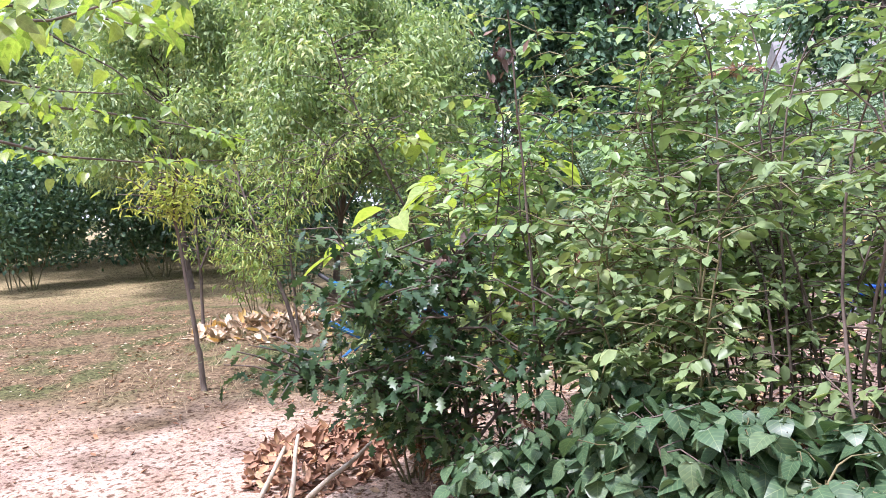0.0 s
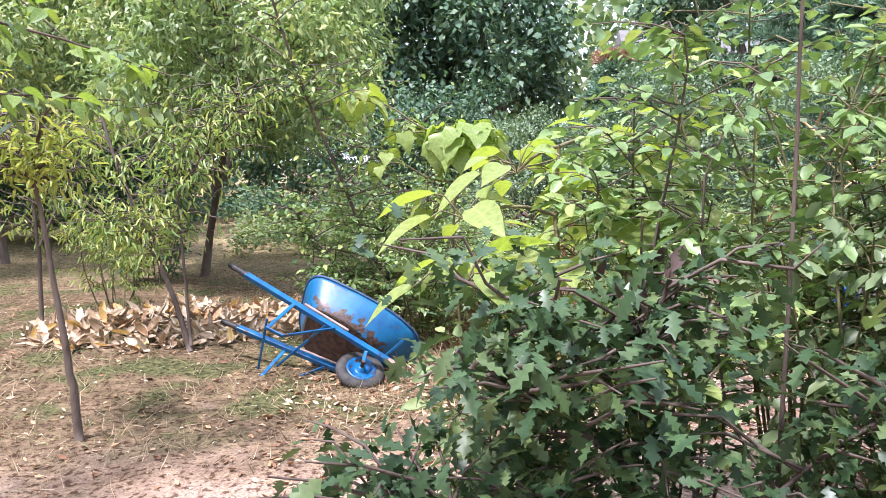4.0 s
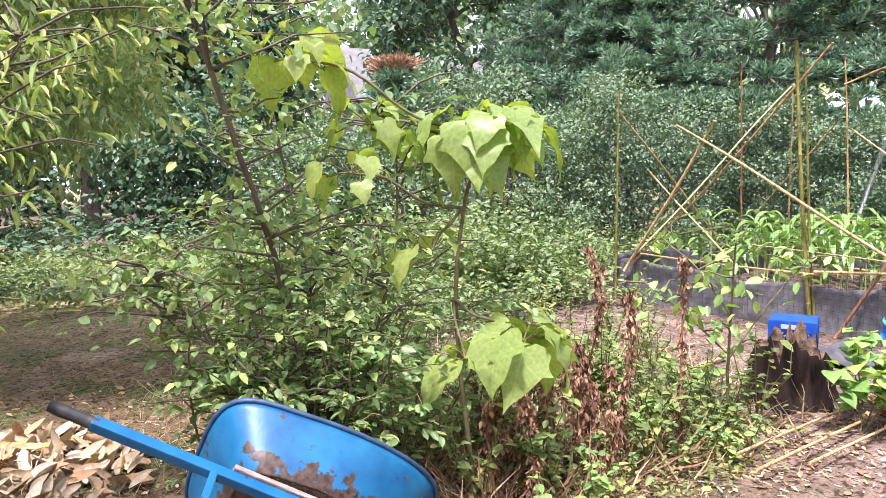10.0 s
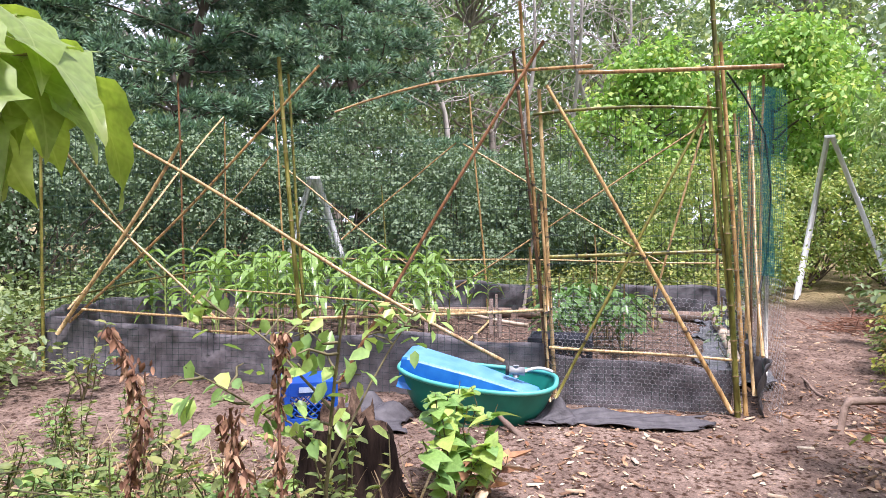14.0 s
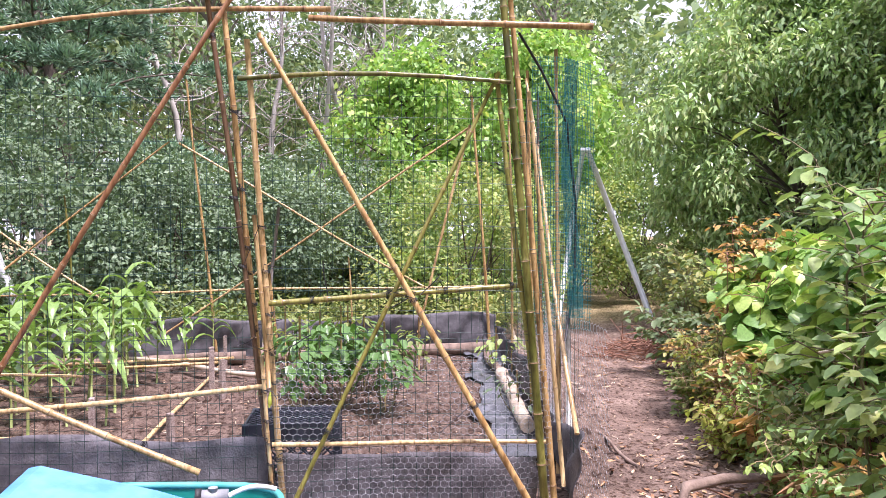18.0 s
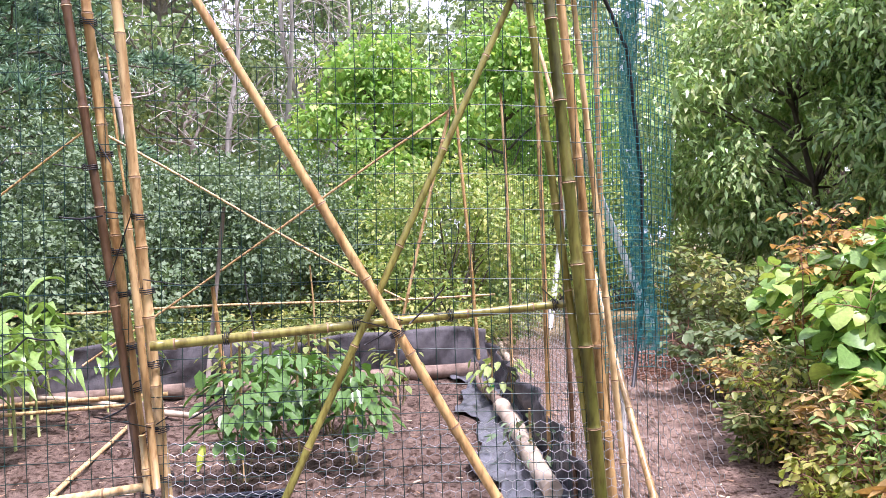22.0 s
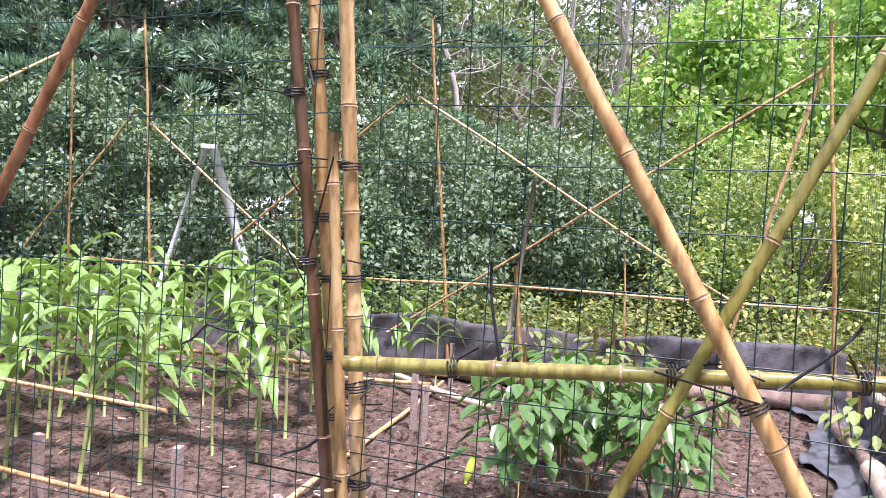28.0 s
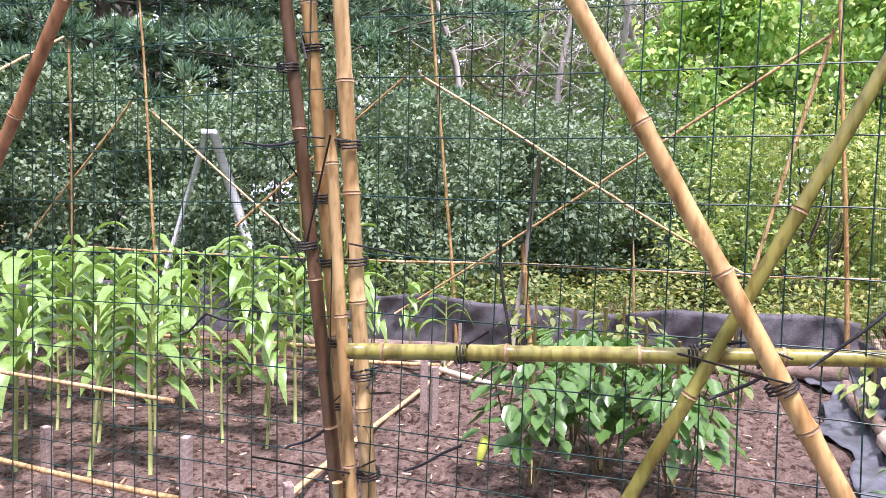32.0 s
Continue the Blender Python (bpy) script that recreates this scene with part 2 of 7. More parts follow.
class Shape:
    """Gathers vertices and faces of one mesh; m is the index of the material."""

    def __init__(self):
        self.v, self.f, self.count, self.uv = [], [], 0, []

    def add(self, verts, faces, m=0, smooth=True):
        verts, faces = np.asarray(verts, float).reshape(-1, 3), np.asarray(faces, int)
        self.v.append(verts)
        self.f.append((faces + self.count, m, smooth))
        self.count += len(verts)

    def tube(self, pts, radii, sides=6, m=0, smooth=True, caps=True):
        pts = np.asarray(pts, float)
        k = len(pts)
        radii = np.broadcast_to(np.asarray(radii, float), (k,))
        d = np.gradient(pts, axis=0)
        d /= np.linalg.norm(d, axis=1)[:, None] + 1e-9
        up = np.array((0, 0, 1.0)) if abs(d[0, 2]) < 0.9 else np.array((1.0, 0, 0))
        a = np.cross(d, up)
        a /= np.linalg.norm(a, axis=1)[:, None] + 1e-9
        b = np.cross(d, a)
        ang = np.arange(sides) * 2 * np.pi / sides
        ring = pts[:, None] + radii[:, None, None] * (a[:, None] * np.cos(ang)[None, :, None] + b[:, None] * np.sin(ang)[None, :, None])
        i, j = np.meshgrid(np.arange(k - 1), np.arange(sides), indexing="ij")
        q = np.stack([i * sides + j, i * sides + (j + 1) % sides, (i + 1) * sides + (j + 1) % sides, (i + 1) * sides + j], -1).reshape(-1, 4)
        base = self.count
        self.add(ring.reshape(-1, 3), q, m, smooth)
        if caps and sides > 2:
            for row, flip in ((0, 1), (k - 1, -1)):
                self.f.append((base + row * sides + np.arange(sides)[::flip][None], m, False))
        return self

    def wires(self, a, b, r, m=0):
        """Many thin straight three-sided wires from points a to points b."""
        a, b = np.asarray(a, float), np.asarray(b, float)
        d = b - a
        d /= np.linalg.norm(d, axis=1)[:, None] + 1e-9
        up = np.where(np.abs(d[:, 2:3]) < 0.9, np.array([[0, 0, 1.0]]), np.array([[1.0, 0, 0]]))
        s = np.cross(d, up)
        s /= np.linalg.norm(s, axis=1)[:, None] + 1e-9
        t = np.cross(d, s)
        off = [r * (s * math.cos(w) + t * math.sin(w)) for w in (0, 2.094, 4.189)]
        v = np.stack([a + off[0], a + off[1], a + off[2], b + off[0], b + off[1], b + off[2]], 1)
        q = np.array([[0, 1, 4, 3], [1, 2, 5, 4], [2, 0, 3, 5]])
        self.add(v.reshape(-1, 3), (np.arange(len(a))[:, None, None] * 6 + q[None]).reshape(-1, 4), m)
        return self

    def box(self, size, at=(0, 0, 0), turn=None, m=0, bevel=0.0):
        bm = bmesh.new()
        bmesh.ops.create_cube(bm, size=1.0)
        bmesh.ops.scale(bm, vec=size, verts=bm.verts)
        if bevel:
            bmesh.ops.bevel(bm, geom=bm.edges[:], offset=bevel, segments=2, affect="EDGES", profile=0.6)
        mat = Matrix.Translation(at) @ (turn or Matrix.Identity(4))
        bm.verts.ensure_lookup_table()
        vs = [mat @ v.co for v in bm.verts]
        base = self.count
        self.v.append(np.array([tuple(v) for v in vs]))
        self.count += len(vs)
        for f in bm.faces:
            self.f.append((np.array([[base + v.index for v in f.verts]]), m, False))
        bm.free()
        return self

    def leaves(self, kind, pos, tip, face, size, m=0):
        """One blade of the given kind at each pos; tip: the way it points; face: about the way its upper side looks."""
        pos, tip, face = (np.asarray(w, float) for w in (pos, tip, face))
        size = np.broadcast_to(np.asarray(size, float), (len(pos),))
        tip = tip / (np.linalg.norm(tip, axis=1)[:, None] + 1e-9)
        side = np.cross(tip, face)
        side /= np.linalg.norm(side, axis=1)[:, None] + 1e-9
        nrm = np.cross(side, tip)
        bv, bf = BLADES[kind]
        v = pos[:, None] + size[:, None, None] * (bv[None, :, 0:1] * side[:, None] + bv[None, :, 1:2] * tip[:, None] + bv[None, :, 2:3] * nrm[:, None])
        for part_faces in bf:
            pf = np.asarray(part_faces)
            self.f.append(((np.arange(len(pos))[:, None, None] * len(bv) + pf[None] + self.count).reshape(-1, pf.shape[1]), m, True))
        if kind in ("heart", "round", "catalpa", "oblong"):
            self.uv.append((self.count, np.tile(bv[:, :2], (len(pos), 1))))
        self.v.append(v.reshape(-1, 3))
        self.count += len(pos) * len(bv)
        return self

    def mesh(self, name, mats, origin=(0, 0, 0)):
        me = bpy.data.meshes.new(name)
        v = np.concatenate(self.v) - np.asarray(origin)
        loops = np.concatenate([f.ravel() for f, _, _ in self.f])
        sizes = np.concatenate([np.full(len(f), f.shape[1]) for f, _, _ in self.f])
        mi = np.concatenate([np.full(len(f), m) for f, m, _ in self.f])
        sm = np.concatenate([np.full(len(f), s) for f, _, s in self.f])
        me.vertices.add(len(v))
        me.vertices.foreach_set("co", v.astype(np.float32).ravel())
        me.loops.add(len(loops))
        me.loops.foreach_set("vertex_index", loops.astype(np.int32))
        me.polygons.add(len(sizes))
        me.polygons.foreach_set("loop_start", np.concatenate([[0], np.cumsum(sizes)[:-1]]).astype(np.int32))
        for mat in mats if isinstance(mats, (list, tuple)) else [mats]:
            me.materials.append(mat)
        me.polygons.foreach_set("material_index", mi.astype(np.int32))
        me.polygons.foreach_set("use_smooth", sm.astype(bool))
        me.update(calc_edges=True)
        if self.uv:
            co = np.zeros((len(v), 3), np.float32)
            for at, uv in self.uv:
                co[at:at + len(uv), :2] = uv
            me.attributes.new("blade", "FLOAT_VECTOR", "POINT").data.foreach_set("vector", co.ravel())
        me.validate()
        return me


def blade(half, droop=0.0, fold=0.0, ruffle=0.0):
    """A leaf from its half outline (width, length): two folded halves along the midrib, bent down to the tip."""
    half = np.array(half, float)
    k = len(half)
    mid = np.stack([0 * half[:, 0], half[:, 1], -droop * half[:, 1] ** 2], 1)
    right = np.stack([half[:, 0], half[:, 1] - 0.0 * half[:, 0], fold * half[:, 0] - droop * half[:, 1] ** 2], 1)
    left = right * (-1, 1, 1)
    right[:, 2] += ruffle * np.sin(half[:, 1] * 11)
    left[:, 2] += ruffle * np.sin(half[:, 1] * 13 + 2)
    v = np.concatenate([mid, right, left])
    f = [[i, k + i, k + i + 1, i + 1] for i in range(k - 1)] + [[i + 1, 2 * k + i + 1, 2 * k + i, i] for i in range(k - 1)]
    return v, [f]


BLADES = {
    "far": (np.array([(0, 0, 0), (0.3, 0.5, 0.08), (0, 1, -0.1), (-0.3, 0.5, 0.08)]), [[[0, 1, 2, 3]]]),
    "lance_far": (np.array([(0, 0, 0), (0.17, 0.45, 0.05), (0, 1, -0.25), (-0.17, 0.45, 0.05)]), [[[0, 1, 2, 3]]]),
    "oval": (np.array([(0, 0, 0), (0.27, 0.28, 0.07), (0.23, 0.68, 0.03), (0, 1, -0.12), (-0.23, 0.68, 0.03), (-0.27, 0.28, 0.07)]), [[[0, 1, 2, 3], [0, 3, 4, 5]]]),
    "lance": (np.array([(0, 0, 0), (0.11, 0.3, 0.04), (0.09, 0.65, -0.06), (0, 1, -0.32), (-0.09, 0.65, -0.06), (-0.11, 0.3, 0.04)]), [[[0, 1, 2, 3], [0, 3, 4, 5]]]),
    "needle": (np.array([(0, 0, 0), (0.03, 0.5, 0), (0.35, 1, 0.1), (-0.03, 0.5, 0), (-0.35, 1, 0.1), (0.0, 0.5, 0.03), (0.1, 1.05, -0.35), (-0.1, 1.0, 0.4)]), [[[0, 1, 2], [0, 3, 4], [0, 5, 6], [0, 5, 7]]]),
    "grass": (np.array([(-0.02, 0, 0), (0.02, 0, 0), (0.012, 0.6, 0.04), (0.0, 1.0, 0.25), (-0.012, 0.6, 0.04)]), [[[0, 1, 2, 4]], [[4, 2, 3]]]),
    "lobed": blade([(0.0, 0.0), (0.10, 0.10), (0.22, 0.22), (0.10, 0.30), (0.30, 0.46), (0.12, 0.54), (0.28, 0.72), (0.10, 0.78), (0.0, 1.0)], 0.15, 0.15),
    "heart": blade([(0.0, 0.0), (0.26, -0.05), (0.42, 0.10), (0.46, 0.28), (0.40, 0.48), (0.27, 0.68), (0.11, 0.87), (0.0, 1.0)], 0.35, 0.12),
    "catalpa": blade([(0.0, 0.0), (0.18, -0.10), (0.35, -0.06), (0.46, 0.06), (0.47, 0.2), (0.50, 0.30), (0.57, 0.42), (0.40, 0.46), (0.31, 0.60), (0.21, 0.74), (0.09, 0.88), (0.02, 0.98), (0.0, 1.04)], 0.45, 0.14, 0.05),
    "dryleaf": blade([(0.0, 0.0), (0.10, 0.08), (0.18, 0.25), (0.20, 0.45), (0.16, 0.66), (0.09, 0.85), (0.0, 1.0)], -0.38, 0.75),
    "oblong": blade([(0.0, 0.0), (0.14, 0.01), (0.24, 0.12), (0.29, 0.28), (0.27, 0.46), (0.20, 0.64), (0.10, 0.82), (0.02, 0.96), (0.0, 1.04)], 0.16, 0.28),
    "round": blade([(0.0, 0.0), (0.2, -0.05), (0.36, 0.03), (0.45, 0.18), (0.46, 0.36), (0.40, 0.55), (0.28, 0.74), (0.12, 0.92), (0.0, 1.0)], 0.25, 0.12, 0.03),
    "curl": (np.array([(0, 0, 0.02), (0.17, 0.22, 0.10), (0.24, 0.5, 0.2), (0.15, 0.8, 0.2), (0.04, 1.02, 0.22), (-0.13, 0.78, 0.13), (-0.22, 0.5, 0.12), (-0.2, 0.24, 0.14), (0, 0.3, -0.02), (0.01, 0.7, 0.03)]), [[[0, 1, 8], [7, 0, 8], [3, 4, 9], [4, 5, 9]], [[1, 2, 9, 8], [6, 7, 8, 9]], [[2, 3, 9], [5, 6, 9]]]),
    "chip": (np.array([(-0.12, 0, 0), (0.12, 0, 0), (0.1, 1, 0.03), (-0.08, 0.95, 0.0), (-0.12, 0, 0.1), (0.12, 0, 0.1), (0.1, 1, 0.12), (-0.08, 0.95, 0.09)]), [[[4, 5, 6, 7], [0, 1, 5, 4], [1, 2, 6, 5], [2, 3, 7, 6], [3, 0, 4, 7]]]),
}


def thing(name, at, label, category, group="", kind=""):
    ob = new(name)
    ob.empty_display_size = 0.1
    ob.location = at
    return tagged(ob, label, category, group, kind)


def part(name, shape, mats, parent, label=""):
    """Links a gathered shape, given in world coordinates, as one mesh under a thing or under a part."""
    org = np.array(world_of(parent))
    ob = new(name, shape.mesh(name, mats, org))
    ob.parent = parent
    return tagged(ob, label)


def world_of(ob):
    at = Vector(ob.location)
    while ob.parent:
        ob = ob.parent
        at = at + ob.location
    return at


def solo(name, shape, mats, at, label, category, group="", kind=""):
    ob = new(name, shape.mesh(name, mats, at))
    ob.location = at
    return tagged(ob, label, category, group, kind)


def unit(n):
    v = rng.normal(size=(n, 3))
    return v / np.linalg.norm(v, axis=1)[:, None]


def smooth01(x):
    x = np.clip(x, 0, 1)
    return x * x * (3 - 2 * x)


def gz(x, y):
    """Height of the ground."""
    x, y = np.asarray(x, float), np.asarray(y, float)
    z = 0.07 * smooth01((x - 1.2) / 2.6) - 0.06 * np.exp(-((x + 0.35) ** 2 + (y - 6.3) ** 2) / 0.8)
    z = z + 0.012 * np.sin(x * 3.1 + 1.3 * np.sin(y * 2.3)) * np.cos(y * 2.7 + 0.8 * np.sin(x * 1.9))
    return z


def bend_line(a, b, k=8, sag=0.0, wob=0.0, seed=0):
    r = np.random.default_rng(seed)
    a, b = np.asarray(a, float), np.asarray(b, float)
    s = np.linspace(0, 1, k)
    p = a + (b - a) * s[:, None]
    ln = np.linalg.norm(b - a)
    w = np.sin(np.pi * s)[:, None] * (r.normal(size=3) * wob * ln) + np.sin(2 * np.pi * s)[:, None] * (r.normal(size=3) * wob * 0.5 * ln)
    return p + w + np.array((0, 0, -sag * ln)) * (np.sin(np.pi * s)[:, None])


# ---- the ground: one sheet out to the horizon ----
def ground_mat():
    m, n, l, p = nodes_of("ground_earth")
    geo = n.new("ShaderNodeNewGeometry")
    sep = n.new("ShaderNodeSeparateXYZ")
    l.new(geo.outputs["Position"], sep.inputs[0])

    def step(sock, lo, hi):
        mr = n.new("ShaderNodeMapRange")
        mr.interpolation_type = "SMOOTHSTEP"
        mr.inputs["From Min"].default_value, mr.inputs["From Max"].default_value = lo, hi
        l.new(sock, mr.inputs["Value"])
        return mr.outputs[0]

    def times(a, b):
        mt = n.new("ShaderNodeMath")
        mt.operation = "MULTIPLY"
        for s, v in zip(mt.inputs, (a, b)):
            l.new(v, s)
        return mt.outputs[0]

    def grain(scale, detail, stops):
        no = n.new("ShaderNodeTexNoise")
        no.inputs["Scale"].default_value, no.inputs["Detail"].default_value = scale, detail
        l.new(geo.outputs["Position"], no.inputs["Vector"])
        r = ramp_node(n, stops)
        l.new(no.outputs["Fac"], r.inputs[0])
        return r.outputs[0], no.outputs["Fac"]

    pale, _ = grain(3.0, 8, [(0.3, (0.36, 0.245, 0.18)), (0.55, (0.60, 0.435, 0.335)), (0.75, (0.70, 0.56, 0.46))])
    straw, _ = grain(9.0, 8, [(0.3, (0.10, 0.07, 0.04)), (0.55, (0.20, 0.142, 0.082)), (0.75, (0.32, 0.235, 0.14))])
    lawn, _ = grain(6.0, 8, [(0.3, (0.23, 0.19, 0.10)), (0.6, (0.41, 0.33, 0.18)), (0.8, (0.55, 0.44, 0.27))])
    path, _ = grain(5.0, 9, [(0.3, (0.14, 0.095, 0.075)), (0.55, (0.265, 0.19, 0.15)), (0.75, (0.41, 0.31, 0.25))])
    soil, _ = grain(11.0, 9, [(0.3, (0.085, 0.058, 0.045)), (0.55, (0.17, 0.12, 0.095)), (0.78, (0.27, 0.20, 0.16))])
    _, patch = grain(0.8, 4, [(0, (0, 0, 0)), (1, (1, 1, 1))])
    mottled = step(patch, 0.53, 0.72)
    near = mix_node(n, l, pale, straw, mottled)
    col = mix_node(n, l, near, straw, times(step(sep.outputs["Y"], 3.6, 5.6), step(patch, 0.1, 0.42)))
    moss, _ = grain(22.0, 8, [(0.3, (0.05, 0.055, 0.022)), (0.55, (0.12, 0.125, 0.05)), (0.75, (0.22, 0.20, 0.095))])
    _, tufts = grain(1.7, 5, [(0, (0, 0, 0)), (1, (1, 1, 1))])
    col = mix_node(n, l, col, moss, times(step(sep.outputs["Y"], 4.6, 5.8), step(tufts, 0.47, 0.60)))
    col = mix_node(n, l, col, lawn, step(sep.outputs["Y"], 9.5, 13.5))
    col = mix_node(n, l, col, path, step(sep.outputs["X"], 0.6, 2.4))
    inside = times(step(sep.outputs["X"], 4.45, 4.75), times(step(sep.outputs["Y"], 2.6, 3.2), step(patch, 0.0, 0.05)))
    col = mix_node(n, l, col, soil, inside)
    far = step(sep.outputs["X"], 10.2, 12.5)
    col = mix_node(n, l, col, lawn, far)
    fine, fh = grain(70, 6, [(0.25, (0.5, 0.5, 0.5)), (0.75, (1.3, 1.3, 1.3))])
    col = mix_node(n, l, col, fine, 1.0, "MULTIPLY")
    speck, _ = grain(28, 3, [(0.38, (0.34, 0.28, 0.24)), (0.48, (1, 1, 1)), (0.62, (1, 1, 1)), (0.72, (1.45, 1.35, 1.25))])
    col = mix_node(n, l, col, speck, 1.0, "MULTIPLY")
    l.new(col, p.inputs["Base Color"])
    p.inputs["Roughness"].default_value = 0.95
    p.inputs["Specular IOR Level"].default_value = 0.15
    bump_node(n, l, fh, p, 0.9, 0.02)
    return m


def build_ground():
    near_x, near_y = np.arange(-9, 14.01, 0.11), np.arange(-3, 18.01, 0.11)
    out = np.array([1, 3, 7, 15, 30, 60, 120, 260, 600.0])
    xs = np.concatenate([-9 - out[::-1], near_x, 14 + out])
    ys = np.concatenate([-3 - out[::-1], near_y, 18 + out])
    X, Y = np.meshgrid(xs, ys, indexing="ij")
    Z = gz(X, Y)
    inner = (np.abs(X - 2.5) < 11.4) & (np.abs(Y - 7.5) < 10.4)
    bed = smooth01((X - 4.7) / 0.3) * smooth01((Y - 2.7) / 0.4) * smooth01((10 - X) / 0.4)
    Z = Z + inner * (rng.normal(size=Z.shape) * (0.005 + 0.012 * bed))
    i, j = np.meshgrid(np.arange(len(xs) - 1), np.arange(len(ys) - 1), indexing="ij")
    w = len(ys)
    q = np.stack([i * w + j, (i + 1) * w + j, (i + 1) * w + j + 1, i * w + j + 1], -1).reshape(-1, 4)
    s = Shape()
    s.add(np.stack([X, Y, Z], -1).reshape(-1, 3), q)
    solo("ground", s, ground_mat(), (0, 0, 0), "pale trodden earth with dry grass, leaf litter and garden soil", "ground", kind="structure")


build_ground()


# ---- the bamboo garden fence ----
def bamboo_mat(name, a, b, node):
    m, n, l, p = nodes_of(name)
    info = n.new("ShaderNodeObjectInfo")
    no = noise_node(n, l, 3.0, 5.0, stretch=(6, 6, 1.2))
    sh = n.new("ShaderNodeMath")
    sh.operation = "MULTIPLY_ADD"
    l.new(info.outputs["Random"], sh.inputs[0])
    sh.inputs[1].default_value = 0.35
    l.new(no.outputs["Fac"], sh.inputs[2])
    r = ramp_node(n, [(0.42, a), (0.85, b)])
    l.new(sh.outputs[0], r.inputs[0])
    stain = noise_node(n, l, 26, 4.0, stretch=(3, 3, 1))
    v = ramp_node(n, [(0.36, (0.55, 0.5, 0.45)), (0.5, (1, 1, 1))])
    l.new(stain.outputs["Fac"], v.inputs[0])
    streak = noise_node(n, l, 8, 6.0, stretch=(5, 5, 0.7))
    w = ramp_node(n, [(0.36, (0.52, 0.42, 0.32)), (0.52, (1, 1, 1)), (0.75, (1.12, 1.1, 1.02))])
    l.new(streak.outputs["Fac"], w.inputs[0])
    worn = mix_node(n, l, r.outputs[0], v.outputs[0], 0.75, "MULTIPLY")
    l.new(mix_node(n, l, worn, w.outputs[0], 0.8, "MULTIPLY"), p.inputs["Base Color"])
    p.inputs["Roughness"].default_value = 0.28
    bump_node(n, l, no.outputs["Fac"], p, 0.15, 0.004)
    return m


M_BAM = bamboo_mat("bamboo_tan", (0.30, 0.175, 0.07), (0.64, 0.42, 0.18), 0)
M_BAM_PALE = bamboo_mat("bamboo_pale", (0.42, 0.27, 0.115), (0.72, 0.53, 0.27), 0)
M_BAM_GREEN = bamboo_mat("bamboo_green", (0.088, 0.095, 0.018), (0.30, 0.28, 0.07), 0)
M_BAM_BROWN = bamboo_mat("bamboo_brown", (0.12, 0.07, 0.04), (0.26, 0.15, 0.085), 0)
M_BAM_RED = bamboo_mat("bamboo_red_brown", (0.26, 0.12, 0.06), (0.40, 0.20, 0.10), 0)
M_NODE = plain_mat("bamboo_node", (0.20, 0.12, 0.06), (0.46, 0.31, 0.17), 40, 0.55)
M_TIE = plain_mat("tie_black", (0.012, 0.012, 0.014), (0.03, 0.03, 0.032), 30, 0.45)
M_WIRE = plain_mat("wire_green", (0.008, 0.036, 0.032), (0.014, 0.06, 0.052), 20, 0.4, bump=0.05)
M_WIRE_BLUE = plain_mat("net_blue_green", (0.008, 0.13, 0.14), (0.015, 0.20, 0.21), 20, 0.5, bump=0.05)
M_ZINC = plain_mat("wire_zinc", (0.45, 0.47, 0.50), (0.62, 0.63, 0.66), 40, 0.4, 0.6, 0.05)
# darker tone of the cloth, for the back and side skirts
M_CLOTH_DARK = plain_mat("cloth_black_deep", (0.06, 0.056, 0.062), (0.125, 0.117, 0.125), 14, 0.65, bump=0.5)
M_CLOTH = plain_mat("cloth_black", (0.12, 0.112, 0.125), (0.23, 0.215, 0.23), 14, 0.65, bump=0.5)


def bamboo(parent, name, a, b, r0=0.013, r1=None, mat=None, wob=0.004, seed=1, gap=0.26, sag=0.0, label=""):
    """A cane from a to b with swollen, ringed nodes; a part of its fence or gate."""
    a, b = np.asarray(a, float), np.asarray(b, float)
    r1 = r0 * 0.7 if r1 is None else r1
    ln = np.linalg.norm(b - a)
    r = np.random.default_rng(seed)
    nodes = np.arange(gap * r.uniform(0.3, 0.9), ln - 0.03, gap)
    s, rad = [0.0], [1.0]
    for q in nodes:
        for d, k in ((-0.018, 1.0), (-0.006, 1.10), (0.0, 1.16), (0.005, 1.02), (0.016, 0.97)):
            if 0 < q + d < ln:
                s.append(q + d)
                rad.append(k)
    s.append(ln)
    rad.append(1.0)
    s, rad = np.array(s) / ln, np.array(rad)
    keep = np.concatenate([[True], np.diff(s) > 1e-5])
    s, rad = s[keep], rad[keep]
    w1, w2 = r.normal(size=3) * wob * ln, r.normal(size=3) * wob * 0.6 * ln
    pts = a + (b - a) * s[:, None] + np.sin(np.pi * s)[:, None] * w1 + np.sin(2 * np.pi * s)[:, None] * w2
    pts[:, 2] -= sag * np.sin(np.pi * s)
    radii = (r0 + (r1 - r0) * s) * rad
    sh = Shape().tube(pts, radii, 9)
    for q in nodes:
        c = q / ln
        pos = np.array([np.interp(c + d / ln, s, pts[:, k]) for d in (-0.0025, 0.0025) for k in range(3)]).reshape(2, 3)
        sh.tube(pos, (r0 + (r1 - r0) * c) * 1.18, 9, 1)
    CANES.setdefault(parent.name, []).append((a, b, max(r0, r1)))
    return part(name, sh, [mat or M_BAM, M_NODE], parent, label)


CANES = {}


def bind(parent, cane, fracs, grow=1.2, tail=0.07):
    """Cord wound round one cane of a fence at the given parts of its length."""
    a, b, r = CANES[parent.name][cane]
    for k, u in enumerate(fracs):
        tie(parent, a + (b - a) * u, r * grow + 0.002, 3, b - a, seed=cane * 20 + k, tail=tail)


